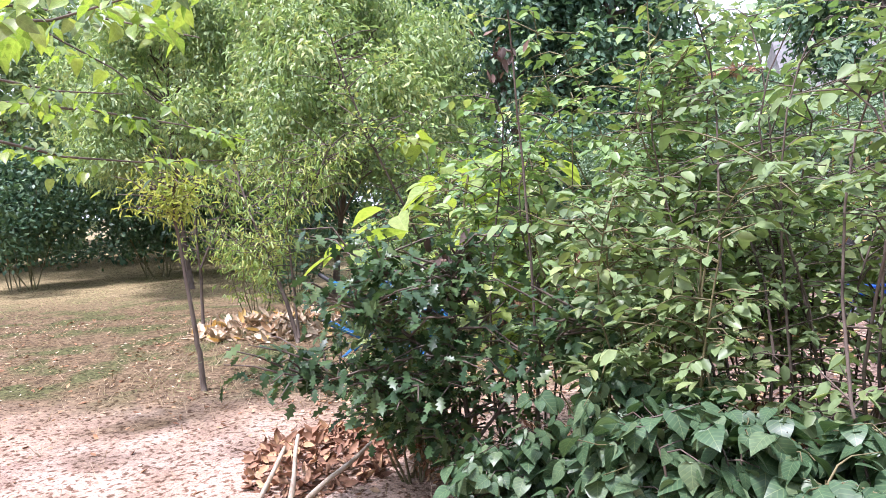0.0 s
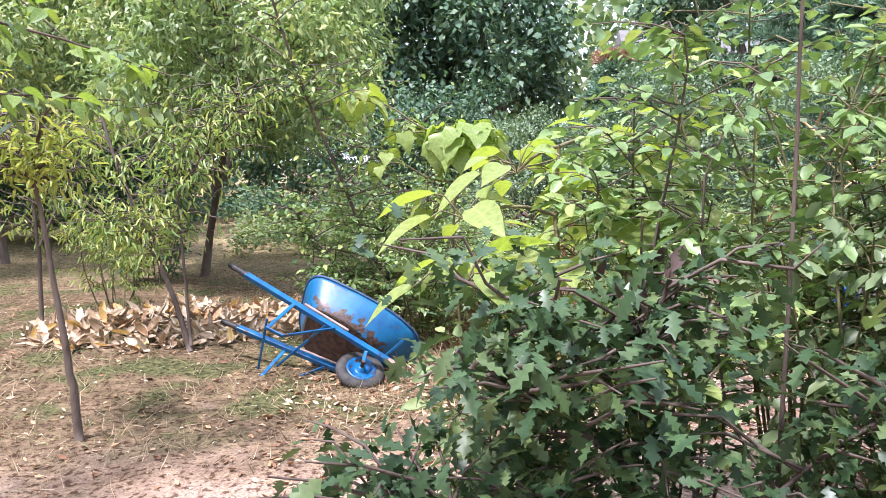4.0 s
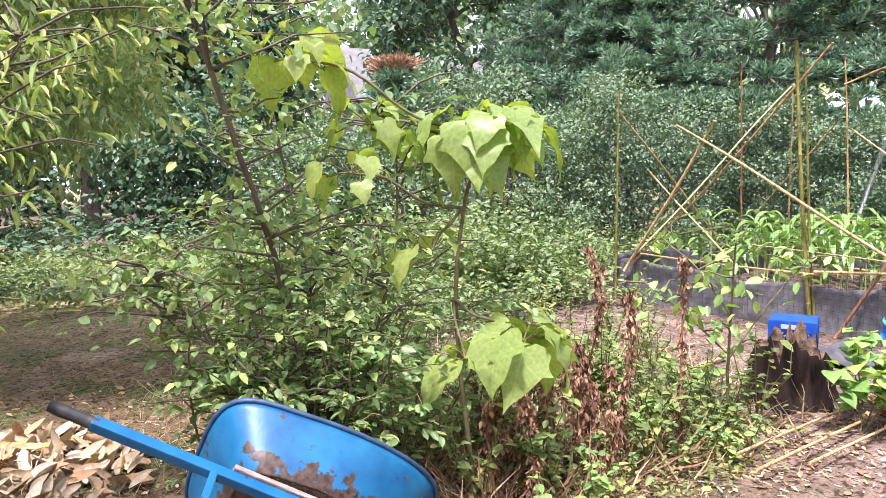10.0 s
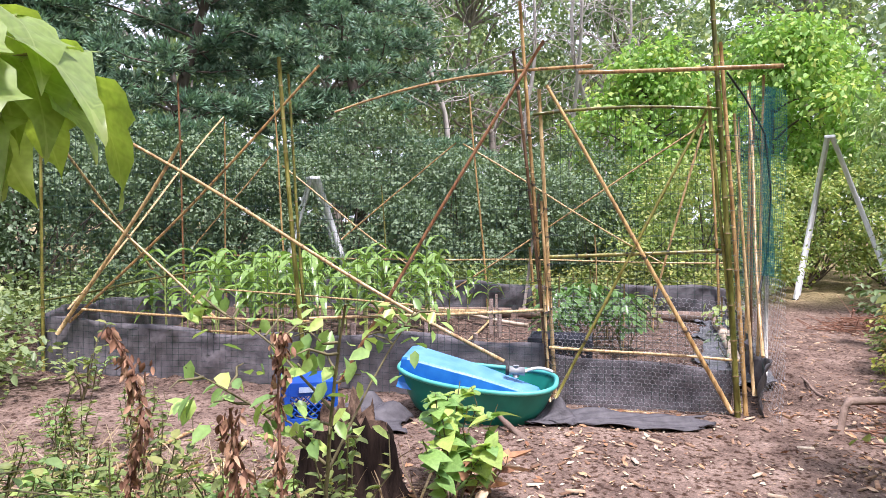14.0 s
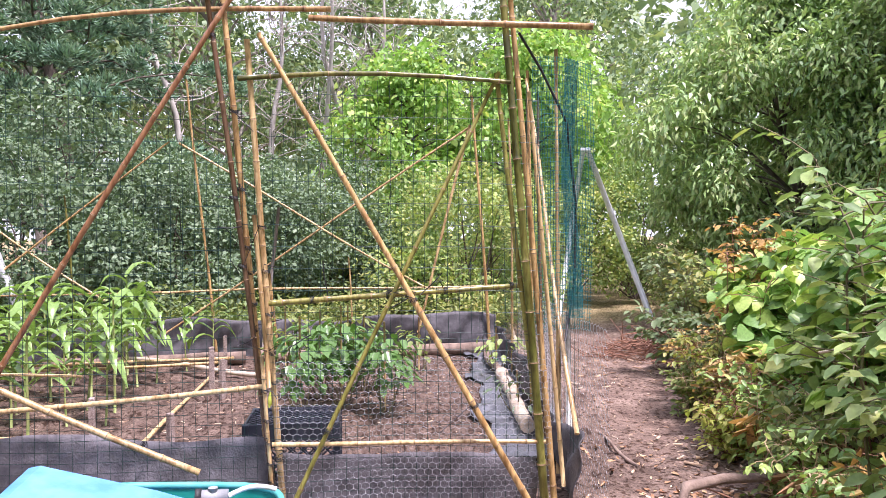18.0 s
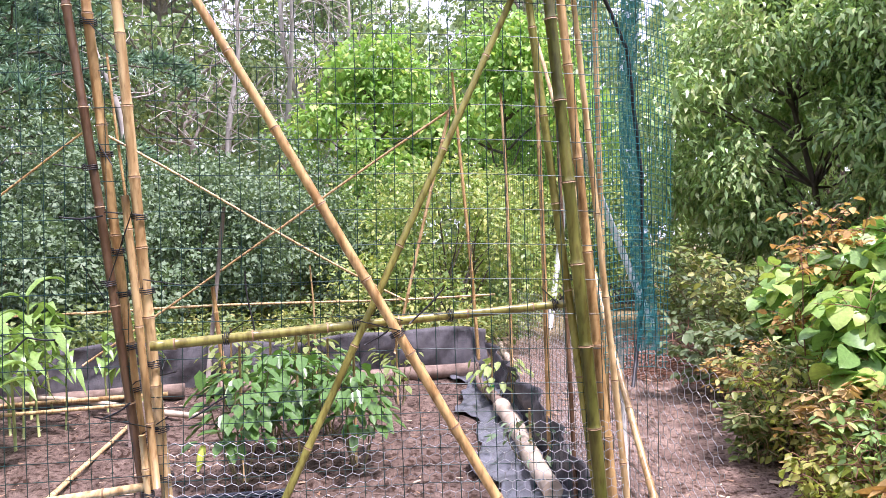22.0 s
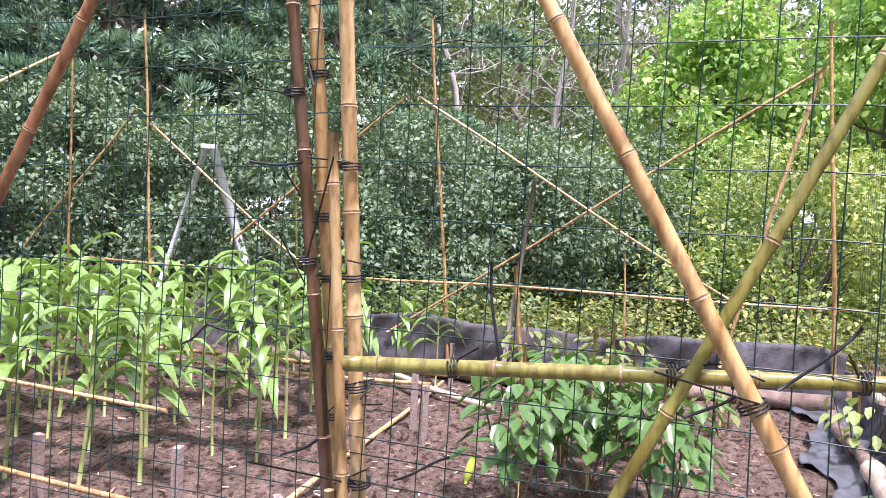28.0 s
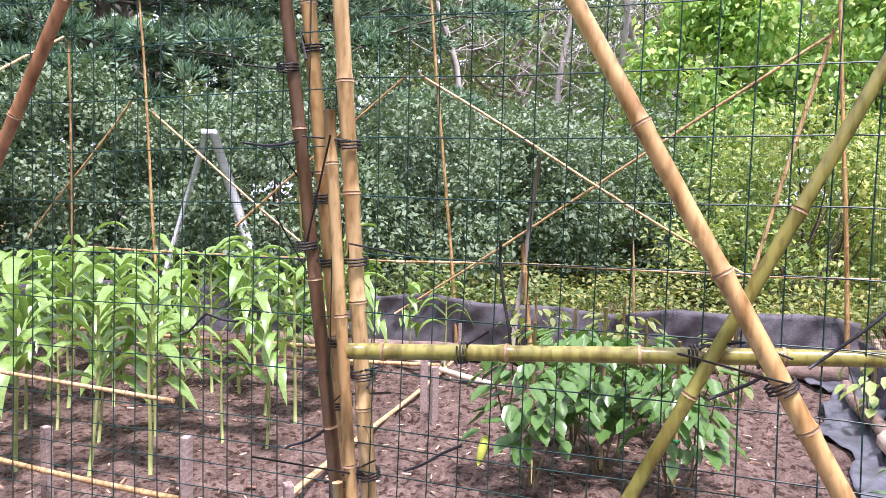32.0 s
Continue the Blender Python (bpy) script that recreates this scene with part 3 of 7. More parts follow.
def tie(parent, at, r=0.02, turns=3, axis=(0, 0, 1), seed=0, tail=0.06):
    """Black cord wound round a crossing, with a loose end."""
    rr = np.random.default_rng(seed)
    ax = np.asarray(axis, float)
    ax /= np.linalg.norm(ax)
    u = np.cross(ax, (0.3, 0.9, 0.2))
    u /= np.linalg.norm(u)
    w = np.cross(ax, u)
    th = np.linspace(0, turns * 2 * np.pi, turns * 10)
    p = np.asarray(at) + r * (np.cos(th)[:, None] * u + np.sin(th)[:, None] * w) + ax * (np.linspace(-0.008, 0.008, len(th))[:, None])
    end = p[-1] + np.array([(0, 0, 0), rr.normal(size=3) * 0.3, rr.normal(size=3)]) * tail * np.array([[0], [0.7], [1.0]])
    part("tie", Shape().tube(np.concatenate([p, end[1:]]), 0.0017, 5), M_TIE, parent)


FX0, FY0, FX1, FY1 = 4.36, 3.9, 5.2, 9.5


def front(y, z, out=0.0):
    """A point of the front fence's plane; out: metres towards the path."""
    s = (y - FY0) / (FY1 - FY0)
    return (FX0 + (FX1 - FX0) * s - out, y, z)


def back(y, z, out=0.0):
    return (9.3 + (y - 2.6) * 0.6 / 7.0 - out, y, z)


def left_side(x, z, out=0.0):
    return (x, 9.5 + (x - 5.2) * 0.2 / 4.7 - out, z)


def right_side(x, z, out=0.0):
    return (x, 3.75 - (x - 4.3) * 1.25 / 4.9 + out, z)


def wire_net(parent, name, fn, lo, hi, z0, z1, dx, dz, r, mat, sway=0.012, seed=3, split=0.0):
    """A welded net between lo and hi along a side of the fence, gently slack."""
    rr = np.random.default_rng(seed)
    ph = rr.uniform(0, 6, 4)
    us, zs = np.arange(lo, hi, dx), np.concatenate([np.arange(z0, split, dz), np.arange(max(split, z0), z1 + 0.001, dz * 2)]) if split else np.arange(z0, z1 + 0.001, dz)

    def at(u, z):
        p = np.array([fn(q, w) for q, w in zip(u, z)])
        p[:, 2] += sway * np.sin(u * 2.1 + ph[0]) + 0.5 * sway * np.sin(u * 5.3 + ph[1] + z)
        p[:, 0] += sway * np.sin(u * 1.7 + ph[2] + z * 2)
        p[:, 1] += 0.4 * sway * np.sin(u * 3 + z * 4 + ph[3])
        return p

    sh = Shape()
    zc = np.linspace(z0, z1, 9)
    for u in us:
        p = at(np.full(9, u), zc)
        sh.wires(p[:-1], p[1:], r)
    uc = np.linspace(lo, hi, max(6, int((hi - lo) / 0.25)))
    for z in zs:
        p = at(uc, np.full(len(uc), z))
        sh.wires(p[:-1], p[1:], r)
    return tagged(part(name, sh, mat, parent), kind="stuff")


def hex_net(parent, name, fn, lo, hi, z0, z1, cell, r, mat, seed=5):
    """Chicken wire: hexagons of twisted zinc wire."""
    rr = np.random.default_rng(seed)
    nu, nz = int((hi - lo) / cell) + 1, int((z1 - z0) / (cell * 0.75)) + 1
    a, b = [], []

    def at(u, z):
        u = min(max(u, lo), hi)
        p = np.array(fn(u, z))
        p[2] += 0.008 * math.sin(u * 7 + z * 3)
        p[0] += 0.012 * math.sin(u * 5 + z * 6)
        return p

    for k in range(nz):
        for i in range(nu):
            u, z = lo + (i + 0.5 * (k % 2)) * cell, z0 + k * cell * 0.75
            top, q = cell * 0.5, cell * 0.25
            p1, p2, p3, p4 = at(u - cell / 2, z + q), at(u, z + top), at(u + cell / 2, z + q), at(u + cell / 2, z - q)
            a += [p1, p2, p3]
            b += [p2, p3, p4]
    return tagged(part(name, Shape().wires(a, b, r), mat, parent), kind="stuff")


def cloth(parent, name, fn, lo, hi, z0, z1, mat, fold=0.02, seed=2, label=""):
    rr = np.random.default_rng(seed)
    us, vs = np.linspace(lo, hi, int((hi - lo) / 0.05) + 2), np.linspace(0, 1, 12)
    ph = rr.uniform(0, 6, 5)
    pts = []
    for u in us:
        top = z1 + 0.03 * math.sin(u * 2.2 + ph[0]) + 0.018 * math.sin(u * 6.1 + ph[1])
        for v in vs:
            o = fold * (math.sin(u * 9 + ph[2] + v * 3) * v + 0.7 * math.sin(u * 3.3 + ph[3] - v * 5) + 0.5 * math.sin(u * 21 + v * 11 + ph[4]))
            pts.append(fn(u, z0 + (top - z0) * v, o))
    w = len(vs)
    i, j = np.meshgrid(np.arange(len(us) - 1), np.arange(w - 1), indexing="ij")
    q = np.stack([i * w + j, (i + 1) * w + j, (i + 1) * w + j + 1, i * w + j + 1], -1).reshape(-1, 4)
    s = Shape()
    s.add(pts, q)
    ob = part(name, s, mat, parent, label)
    so = ob.modifiers.new("thick", "SOLIDIFY")
    so.thickness = 0.003
    return ob


def build_front_fence():
    f = thing("garden_fence", front(7.2, 0.06), "tan bamboo cane fence with green wire net and black cloth skirt", "fence")
    G = 0.0
    bamboo(f, "corner_post", front(9.47, G), front(9.46, 2.5), 0.017, 0.012, M_BAM_GREEN, seed=2)
    bamboo(f, "post", front(7.03, G), front(7.27, 2.65), 0.02, 0.016, M_BAM_GREEN, seed=3)
    bamboo(f, "post", front(7.0, G, -0.03), front(7.2, 2.52, -0.03), 0.014, 0.01, M_BAM_GREEN, seed=4)
    bamboo(f, "post", (4.636, 5.165, G), (4.553, 5.415, 2.95), 0.0155, 0.0125, M_BAM, seed=5, gap=0.3, wob=0.001)
    bamboo(f, "post", (4.555, 5.145, G), (4.56, 5.457, 2.6), 0.0135, 0.0115, M_BAM_BROWN, seed=6, gap=0.27, wob=0.001)
    bamboo(f, "post", front(5.19, 0.75, 0.05), front(5.249, 1.533, 0.045), 0.0105, 0.0105, M_BAM_PALE, seed=7, wob=0.001)
    bamboo(f, "stub", front(5.17, 0.1, 0.06), front(5.222, 0.895, 0.06), 0.009, 0.009, M_BAM_PALE, seed=27, wob=0.001)
    bamboo(f, "post", (4.30, 3.925, G), (4.405, 4.135, 3.0), 0.021, 0.016, M_BAM_GREEN, seed=8, gap=0.24, wob=0.001)
    bamboo(f, "post", (4.36, 3.85, G), (4.39, 4.07, 2.6), 0.0165, 0.013, M_BAM, seed=9, gap=0.28, wob=0.001)
    bamboo(f, "post", front(3.79, 0.2, -0.07), front(3.955, 2.13, -0.07), 0.0115, 0.009, M_BAM_PALE, seed=10, wob=0.001)
    bamboo(f, "lintel", front(3.70, 2.413, 0.06), front(5.0, 2.43, 0.03), 0.016, 0.014, M_BAM, seed=11, gap=0.3, wob=0.002)
    bamboo(f, "lintel", front(4.9, 2.475, 0.02), front(6.79, 2.2, 0.08), 0.013, 0.008, M_BAM, seed=12, sag=-0.08)
    bamboo(f, "brace", front(8.57, 2.01, 0.04), front(5.5, 0.37, 0.045), 0.013, 0.015, M_BAM_PALE, seed=13, wob=0.006)
    bamboo(f, "brace", front(9.3, 0.4, 0.03), front(8.1, 2.02, 0.03), 0.019, 0.014, M_BAM_PALE, seed=14)
    bamboo(f, "brace", front(9.2, 0.5, 0.0), front(6.93, 2.57, 0.02), 0.012, 0.010, M_BAM, seed=15, wob=0.008)
    bamboo(f, "brace", front(6.81, 0.05, 0.04), front(5.245, 2.66, 0.04), 0.014, 0.012, M_BAM_RED, seed=16, wob=0.004)
    bamboo(f, "brace", front(8.97, 1.54, 0.0), front(7.8, 0.58, 0.02), 0.010, 0.010, M_BAM_PALE, seed=17)
    bamboo(f, "rail", front(9.05, 0.62, 0.03), front(6.9, 0.6, 0.03), 0.011, 0.010, M_BAM_PALE, seed=18, wob=0.005)
    bamboo(f, "rail", front(7.0, 0.625, 0.05), front(5.215, 0.755, 0.05), 0.0125, 0.012, M_BAM_PALE, seed=19, wob=0.005)
    bamboo(f, "rail", front(9.45, 0.68, 0.0), front(7.9, 0.97, 0.0), 0.010, 0.008, M_BAM_GREEN, seed=20, wob=0.01)
    wire_net(f, "wire_net", front, 5.25, 9.46, 0.08, 2.12, 0.053, 0.05, 0.0013, M_WIRE, seed=4, split=0.98)
    cloth(f, "cloth_skirt", lambda u, z, o: front(u, z, o - 0.03), 5.2, 9.46, 0.0, 0.5, M_CLOTH, 0.015, 3, "black woven ground cloth")
    bind(f, 3, (0.29, 0.34, 0.38, 0.43, 0.47, 0.56, 0.68, 0.84), 1.25)
    bind(f, 4, (0.5, 0.62, 0.9), 1.25)
    bind(f, 6, (0.17, 0.27, 0.38, 0.5, 0.63, 0.8), 1.6)
    bind(f, 1, (0.25, 0.5, 0.75), 1.3)
    bind(f, 12, (0.92,), 1.3)
    return f


def build_gate():
    g = thing("bamboo_gate", front(4.6, 0.06, 0.04), "bamboo cane garden gate with crossed braces and wire net", "gate")
    bamboo(g, "stile", (4.556, 5.126, 0.1), (4.516, 5.273, 2.32), 0.0155, 0.0135, M_BAM_PALE, seed=31, gap=0.19, wob=0.001)
    bamboo(g, "stile", (4.34, 3.905, 0.1), (4.39, 4.137, 2.2), 0.014, 0.0115, M_BAM_GREEN, seed=32, wob=0.001)
    bamboo(g, "top_rail", front(5.315, 2.141, 0.07), front(4.08, 2.15, 0.04), 0.012, 0.010, M_BAM_GREEN, seed=33, sag=-0.03)
    bamboo(g, "middle_rail", (4.452, 5.190, 1.136), (4.395, 4.005, 1.195), 0.0135, 0.012, M_BAM_GREEN, seed=34, wob=0.001, gap=0.2)
    bamboo(g, "lower_rail", front(5.18, 0.49, 0.06), front(3.93, 0.46, 0.06), 0.011, 0.010, M_BAM_PALE, seed=35)
    bamboo(g, "bottom_rail", front(5.15, 0.06, 0.05), front(3.95, 0.06, 0.05), 0.013, 0.012, M_BAM_PALE, seed=36)
    bamboo(g, "brace", (4.25, 3.985, 0.12), (4.476, 5.222, 2.34), 0.0165, 0.0115, M_BAM, seed=37, wob=0.0008, gap=0.235)
    bamboo(g, "brace", (4.43, 5.135, 0.14), (4.372, 4.13, 2.2), 0.0115, 0.0095, M_BAM_GREEN, seed=38, wob=0.001, gap=0.3)
    wire_net(g, "wire_net", lambda u, z: front(u, z, 0.03), 3.95, 5.2, 0.1, 2.15, 0.053, 0.05, 0.0013, M_WIRE, seed=6, split=0.98)
    hex_net(g, "chicken_wire", lambda u, z: front(u, z, 0.045), 3.9, 5.16, 0.06, 0.86, 0.036, 0.0009, M_ZINC)
    cloth(g, "cloth_skirt", lambda u, z, o: front(u, z, o - 0.01), 3.95, 5.14, 0.02, 0.42, M_CLOTH, 0.015, 8, "black woven ground cloth")
    # loose ends of black cord
    for k, (a, b) in enumerate((((4.362, 4.413, 1.264), (4.377, 4.514, 1.163)), ((4.376, 4.572, 1.15), (4.386, 4.641, 1.11)), ((4.537, 5.412, 1.479), (4.521, 5.304, 1.48)), ((4.524, 5.326, 0.94), (4.512, 5.25, 0.981)), ((4.457, 4.948, 1.323), (4.454, 4.928, 1.141)), ((4.49, 5.103, 0.929), (4.476, 5.004, 0.984)), ((4.589, 5.563, 1.12), (4.581, 5.505, 1.163)), ((4.581, 5.505, 1.163), (4.57, 5.437, 1.154)))):
        part("cord", Shape().tube(bend_line(a, b, 7, 0.04, 0.03, 60 + k), 0.0026, 5), M_TIE, g)
    bind(g, 0, (0.14, 0.3, 0.36, 0.44, 0.53, 0.62), 1.25)
    bind(g, 3, (0.16, 0.45, 0.53, 0.68, 0.95), 1.1, 0.03)
    bind(g, 6, (0.24, 0.46), 1.15, 0.1)
    bind(g, 7, (0.2,), 1.15, 0.08)
    return g


def build_back_fence():
    b = thing("garden_fence", back(5.5, 0.06), "bamboo cane fence behind the vegetable beds with black cloth", "fence")
    for k, (y0, y1, zt, r, mt) in enumerate(((8.72, 8.96, 3.3, 0.016, M_BAM), (5.72, 6.02, 3.2, 0.017, M_BAM), (2.58, 2.79, 3.1, 0.02, M_BAM), (7.2, 7.3, 1.9, 0.014, M_BAM_GREEN), (4.2, 4.25, 1.2, 0.012, M_BAM_PALE))):
        bamboo(b, "post", back(y0, 0.0), back(y1, zt), r, r * 0.7, mt, seed=60 + k, gap=0.3)
    for k, (p, q, r, mt) in enumerate((((6.1, 2.48), (3.3, 0.8), 0.013, M_BAM_PALE), ((2.84, 2.71), (6.3, 0.35), 0.013, M_BAM_PALE), ((8.81, 2.19), (6.9, 0.75), 0.013, M_BAM_PALE), ((9.0, 2.34), (10.3, 0.9), 0.013, M_BAM_PALE),
                                       ((7.9, 1.1), (6.2, 2.5), 0.012, M_BAM), ((2.82, 2.75), (3.45, 0.3), 0.018, M_BAM_PALE))):
        bamboo(b, "brace", back(p[0], p[1], 0.03), back(q[0], q[1], 0.03), r, r * 0.8, mt, seed=70 + k, wob=0.006)
    bamboo(b, "stake", back(5.23, 0.05, 0.1), back(5.03, 1.77, 0.1), 0.022, 0.018, M_BARK_GREY, seed=78, gap=5)
    bamboo(b, "stake", back(5.05, 0.05, 0.15), back(5.15, 1.03, 0.15), 0.022, 0.02, M_BAM, seed=79)
    bamboo(b, "rail", back(9.6, 0.84), back(6.0, 0.83), 0.012, 0.010, M_BAM_PALE, seed=80)
    bamboo(b, "rail", back(6.3, 0.82), back(2.4, 0.84), 0.012, 0.010, M_BAM_PALE, seed=81)
    wire_net(b, "wire_net", back, 2.6, 9.7, 0.1, 2.3, 0.1, 0.1, 0.0011, M_WIRE, seed=9)
    cloth(b, "cloth_skirt", lambda u, z, o: back(u, z, o), 2.5, 9.7, 0.0, 0.5, M_CLOTH_DARK, 0.03, 11, "black woven ground cloth")
    l = thing("garden_fence", left_side(7.5, 0.06), "bamboo cane side fence with slack green wire net", "fence")
    bamboo(l, "post", left_side(8.3, 0.0), left_side(8.12, 3.1), 0.015, 0.011, M_BAM_RED, seed=85)
    bamboo(l, "post", left_side(9.85, 0.0), left_side(9.8, 2.9), 0.015, 0.011, M_BAM, seed=86)
    bamboo(l, "brace", left_side(5.2, 2.25, 0.02), left_side(8.2, 0.2, 0.02), 0.013, 0.011, M_BAM_PALE, seed=87)
    bamboo(l, "brace", left_side(9.7, 2.9, 0.02), left_side(5.6, 0.55, 0.02), 0.013, 0.011, M_BAM_PALE, seed=88)
    wire_net(l, "wire_net", left_side, 5.2, 9.9, 0.1, 2.2, 0.1, 0.1, 0.0011, M_WIRE, seed=10)
    cloth(l, "cloth_skirt", lambda u, z, o: left_side(u, z, o), 5.2, 9.9, 0.0, 0.55, M_CLOTH_DARK, 0.03, 12, "black woven ground cloth")
    r = thing("garden_fence", right_side(6.5, 0.06), "bamboo cane side fence with chicken wire and blue-green net", "fence")
    for k, (x0, x1, zt, rad, mt) in enumerate(((4.95, 5.0, 2.5, 0.014, M_BAM_PALE), (6.15, 6.35, 2.7, 0.016, M_BAM), (7.6, 7.9, 2.6, 0.014, M_BAM_PALE), (5.5, 5.75, 2.4, 0.012, M_BAM_BROWN))):
        bamboo(r, "post", right_side(x0, 0.0), right_side(x1, zt), rad, rad * 0.75, mt, seed=90 + k)
    bamboo(r, "pipe", right_side(4.86, 0.25, -0.05), right_side(4.92, 1.0, -0.05), 0.016, 0.014, plain_mat("pipe_white", (0.62, 0.60, 0.55), (0.78, 0.76, 0.70), 12, 0.5), seed=95, gap=9)
    bamboo(r, "brace", right_side(4.25, 0.5, 0.03), right_side(6.2, 2.6, 0.03), 0.012, 0.010, M_BAM_PALE, seed=96)
    hex_net(r, "chicken_wire", lambda u, z: right_side(u, z, -0.08 - 0.05 * math.sin(u * 2 + 1)), 4.1, 7.6, 0.04, 1.0, 0.05, 0.0009, M_ZINC)
    wire_net(r, "wire_net", right_side, 4.4, 9.2, 0.1, 2.2, 0.1, 0.1, 0.0011, M_WIRE, seed=12)
    cloth(r, "cloth_skirt", lambda u, z, o: right_side(u, z, o), 4.3, 9.2, 0.0, 0.4, M_CLOTH_DARK, 0.03, 13, "black woven ground cloth")


build_front_fence()
build_gate()
build_back_fence()


# ---- trees and shrubs ----
def limb_path(a, b, k=6, lift=0.15, seed=0):
    r = np.random.default_rng(seed)
    a, b = np.asarray(a, float), np.asarray(b, float)
    s = np.linspace(0, 1, k)[:, None]
    ln = np.linalg.norm(b - a)
    p = a + (b - a) * s
    p[:, 2] += lift * ln * np.sin(np.pi * s[:, 0]) * 0.7
    return p + np.sin(np.pi * s) * r.normal(size=3) * 0.05 * ln + np.sin(2 * np.pi * s) * r.normal(size=3) * 0.04 * ln


def crown_leaves(sh, lobes, count, kind, size, hang, r, m=0, shell=0.45, tuft=1):
    """Leaves in uneven lobes (x, y, z, rx, rz): most of them near each lobe's outside, in small sprays."""
    lobes = np.asarray(lobes, float)
    vol = lobes[:, 3] ** 2 * lobes[:, 4]
    pick = r.choice(len(lobes), max(1, count // tuft), p=vol ** 0.75 / (vol ** 0.75).sum())
    u = r.normal(size=(len(pick), 3))
    u /= np.linalg.norm(u, axis=1)[:, None]
    bump = 1 + 0.22 * np.sin(u[:, 0] * 5 + pick) * np.sin(u[:, 1] * 6 + 2 * pick) + 0.15 * np.sin(u[:, 2] * 9 + pick)
    rad = r.random(len(pick)) ** shell * bump
    L = lobes[pick]
    c = L[:, :3] + u * rad[:, None] * L[:, [3, 3, 4]]
    c = np.repeat(c, tuft, 0)
    out = np.repeat(u, tuft, 0)
    n = len(c)
    sp = size * (0.9 if tuft > 1 else 0.0)
    c = c + r.normal(size=(n, 3)) * sp
    tip = out * 0.6 + r.normal(size=(n, 3)) * 0.55 + np.array((0, 0, -hang))
    face = out * 0.5 + r.normal(size=(n, 3)) * 0.45 + np.array((0, 0, 0.8))
    sh.leaves(kind, c, tip, face, size * r.uniform(0.6, 1.25, n), m)


def tree(name, x, y, h, spread, bare, leaf, kind, size, count, label, category="tree", seed=1, trunk_r=0.12, lobes_n=9, hang=0.4, bark=None, flat=0.8, lean=(0, 0), shell=0.45, tuft=4, limbs=True, extra=None):
    """A tapered, bending trunk, limbs to each lobe of the crown, and a crown of single leaves with gaps."""
    r = np.random.default_rng(seed)
    z0 = float(gz(x, y)) - 0.03
    t = thing(name, (x, y, z0), label, category)
    top = np.array((x + lean[0], y + lean[1], z0 + h * 0.86))
    tr = limb_path((x, y, z0), top, 9, 0.0, seed)
    sh = Shape().tube(tr, np.linspace(trunk_r, trunk_r * 0.25, 9) * np.array([1.35] + [1] * 8), 8)
    part("trunk", sh, bark or M_BARK, t)
    lobes = []
    for k in range(lobes_n):
        s = (k + 0.5) / lobes_n
        zc = z0 + bare + (h - bare) * (0.12 + 0.78 * s)
        ring = spread * (1.0 - abs(s - 0.42) ** 1.4 * 1.5) * r.uniform(0.5, 0.85)
        w = 2.4 * k + r.uniform(-0.5, 0.5)
        base = tr[np.argmin(abs(tr[:, 2] - zc))]
        c = np.array((base[0] + ring * math.cos(w), base[1] + ring * math.sin(w), zc))
        rx = spread * r.uniform(0.34, 0.52) * (1.0 if lobes_n < 16 else 0.62 if lobes_n < 40 else 0.46)
        lobes.append((*c, rx, min(rx * flat, (h - bare) * 0.33)))
        if limbs:
            j = int(np.clip(np.argmin(abs(tr[:, 2] - (zc - 0.5 * ring))), 1, 7))
            part("limb", Shape().tube(limb_path(tr[j], c, 6, 0.1, seed * 31 + k), np.linspace(trunk_r * 0.4, trunk_r * 0.08, 6), 5), bark or M_BARK, t)
    lobes.append((*(tr[-1] + (0, 0, 0)), spread * 0.4, (h - bare) * 0.22))
    sh = Shape()
    crown_leaves(sh, lobes, count, kind, size, hang, r, 0, shell, tuft)
    part("crown", sh, leaf, t)
    return t


def shrub(name, x, y, h, spread, leaf, kind, size, count, label, seed=1, stems=7, hang=0.2, stem_mat=None, shell=0.5, tuft=3, low=0.25, stem_r=0.012, category="shrub"):
    """Several thin stems from one foot, arching out, with leaves along them and at their ends."""
    r = np.random.default_rng(seed)
    z0 = float(gz(x, y)) - 0.02
    t = thing(name, (x, y, z0), label, category)
    lobes = []
    for k in range(stems):
        w = 2.4 * k + r.uniform(-0.6, 0.6)
        d = spread * r.uniform(0.25, 0.8)
        end = np.array((x + d * math.cos(w), y + d * math.sin(w), z0 + h * r.uniform(0.55, 0.92)))
        foot = np.array((x + 0.12 * spread * math.cos(w), y + 0.12 * spread * math.sin(w), z0))
        p = limb_path(foot, end, 8, 0.12, seed * 17 + k)
        part("stem", Shape().tube(p, np.linspace(stem_r, stem_r * 0.35, 8), 5), stem_mat or M_STEM, t)
        for q in (3, 5, 7):
            if p[q][2] - z0 > low * h * 0.6:
                lobes.append((*p[q], spread * r.uniform(0.22, 0.36), h * r.uniform(0.12, 0.2)))
    sh = Shape()
    crown_leaves(sh, lobes, count, kind, size, hang, r, 0, shell, tuft)
    part("foliage", sh, leaf, t)
    return t


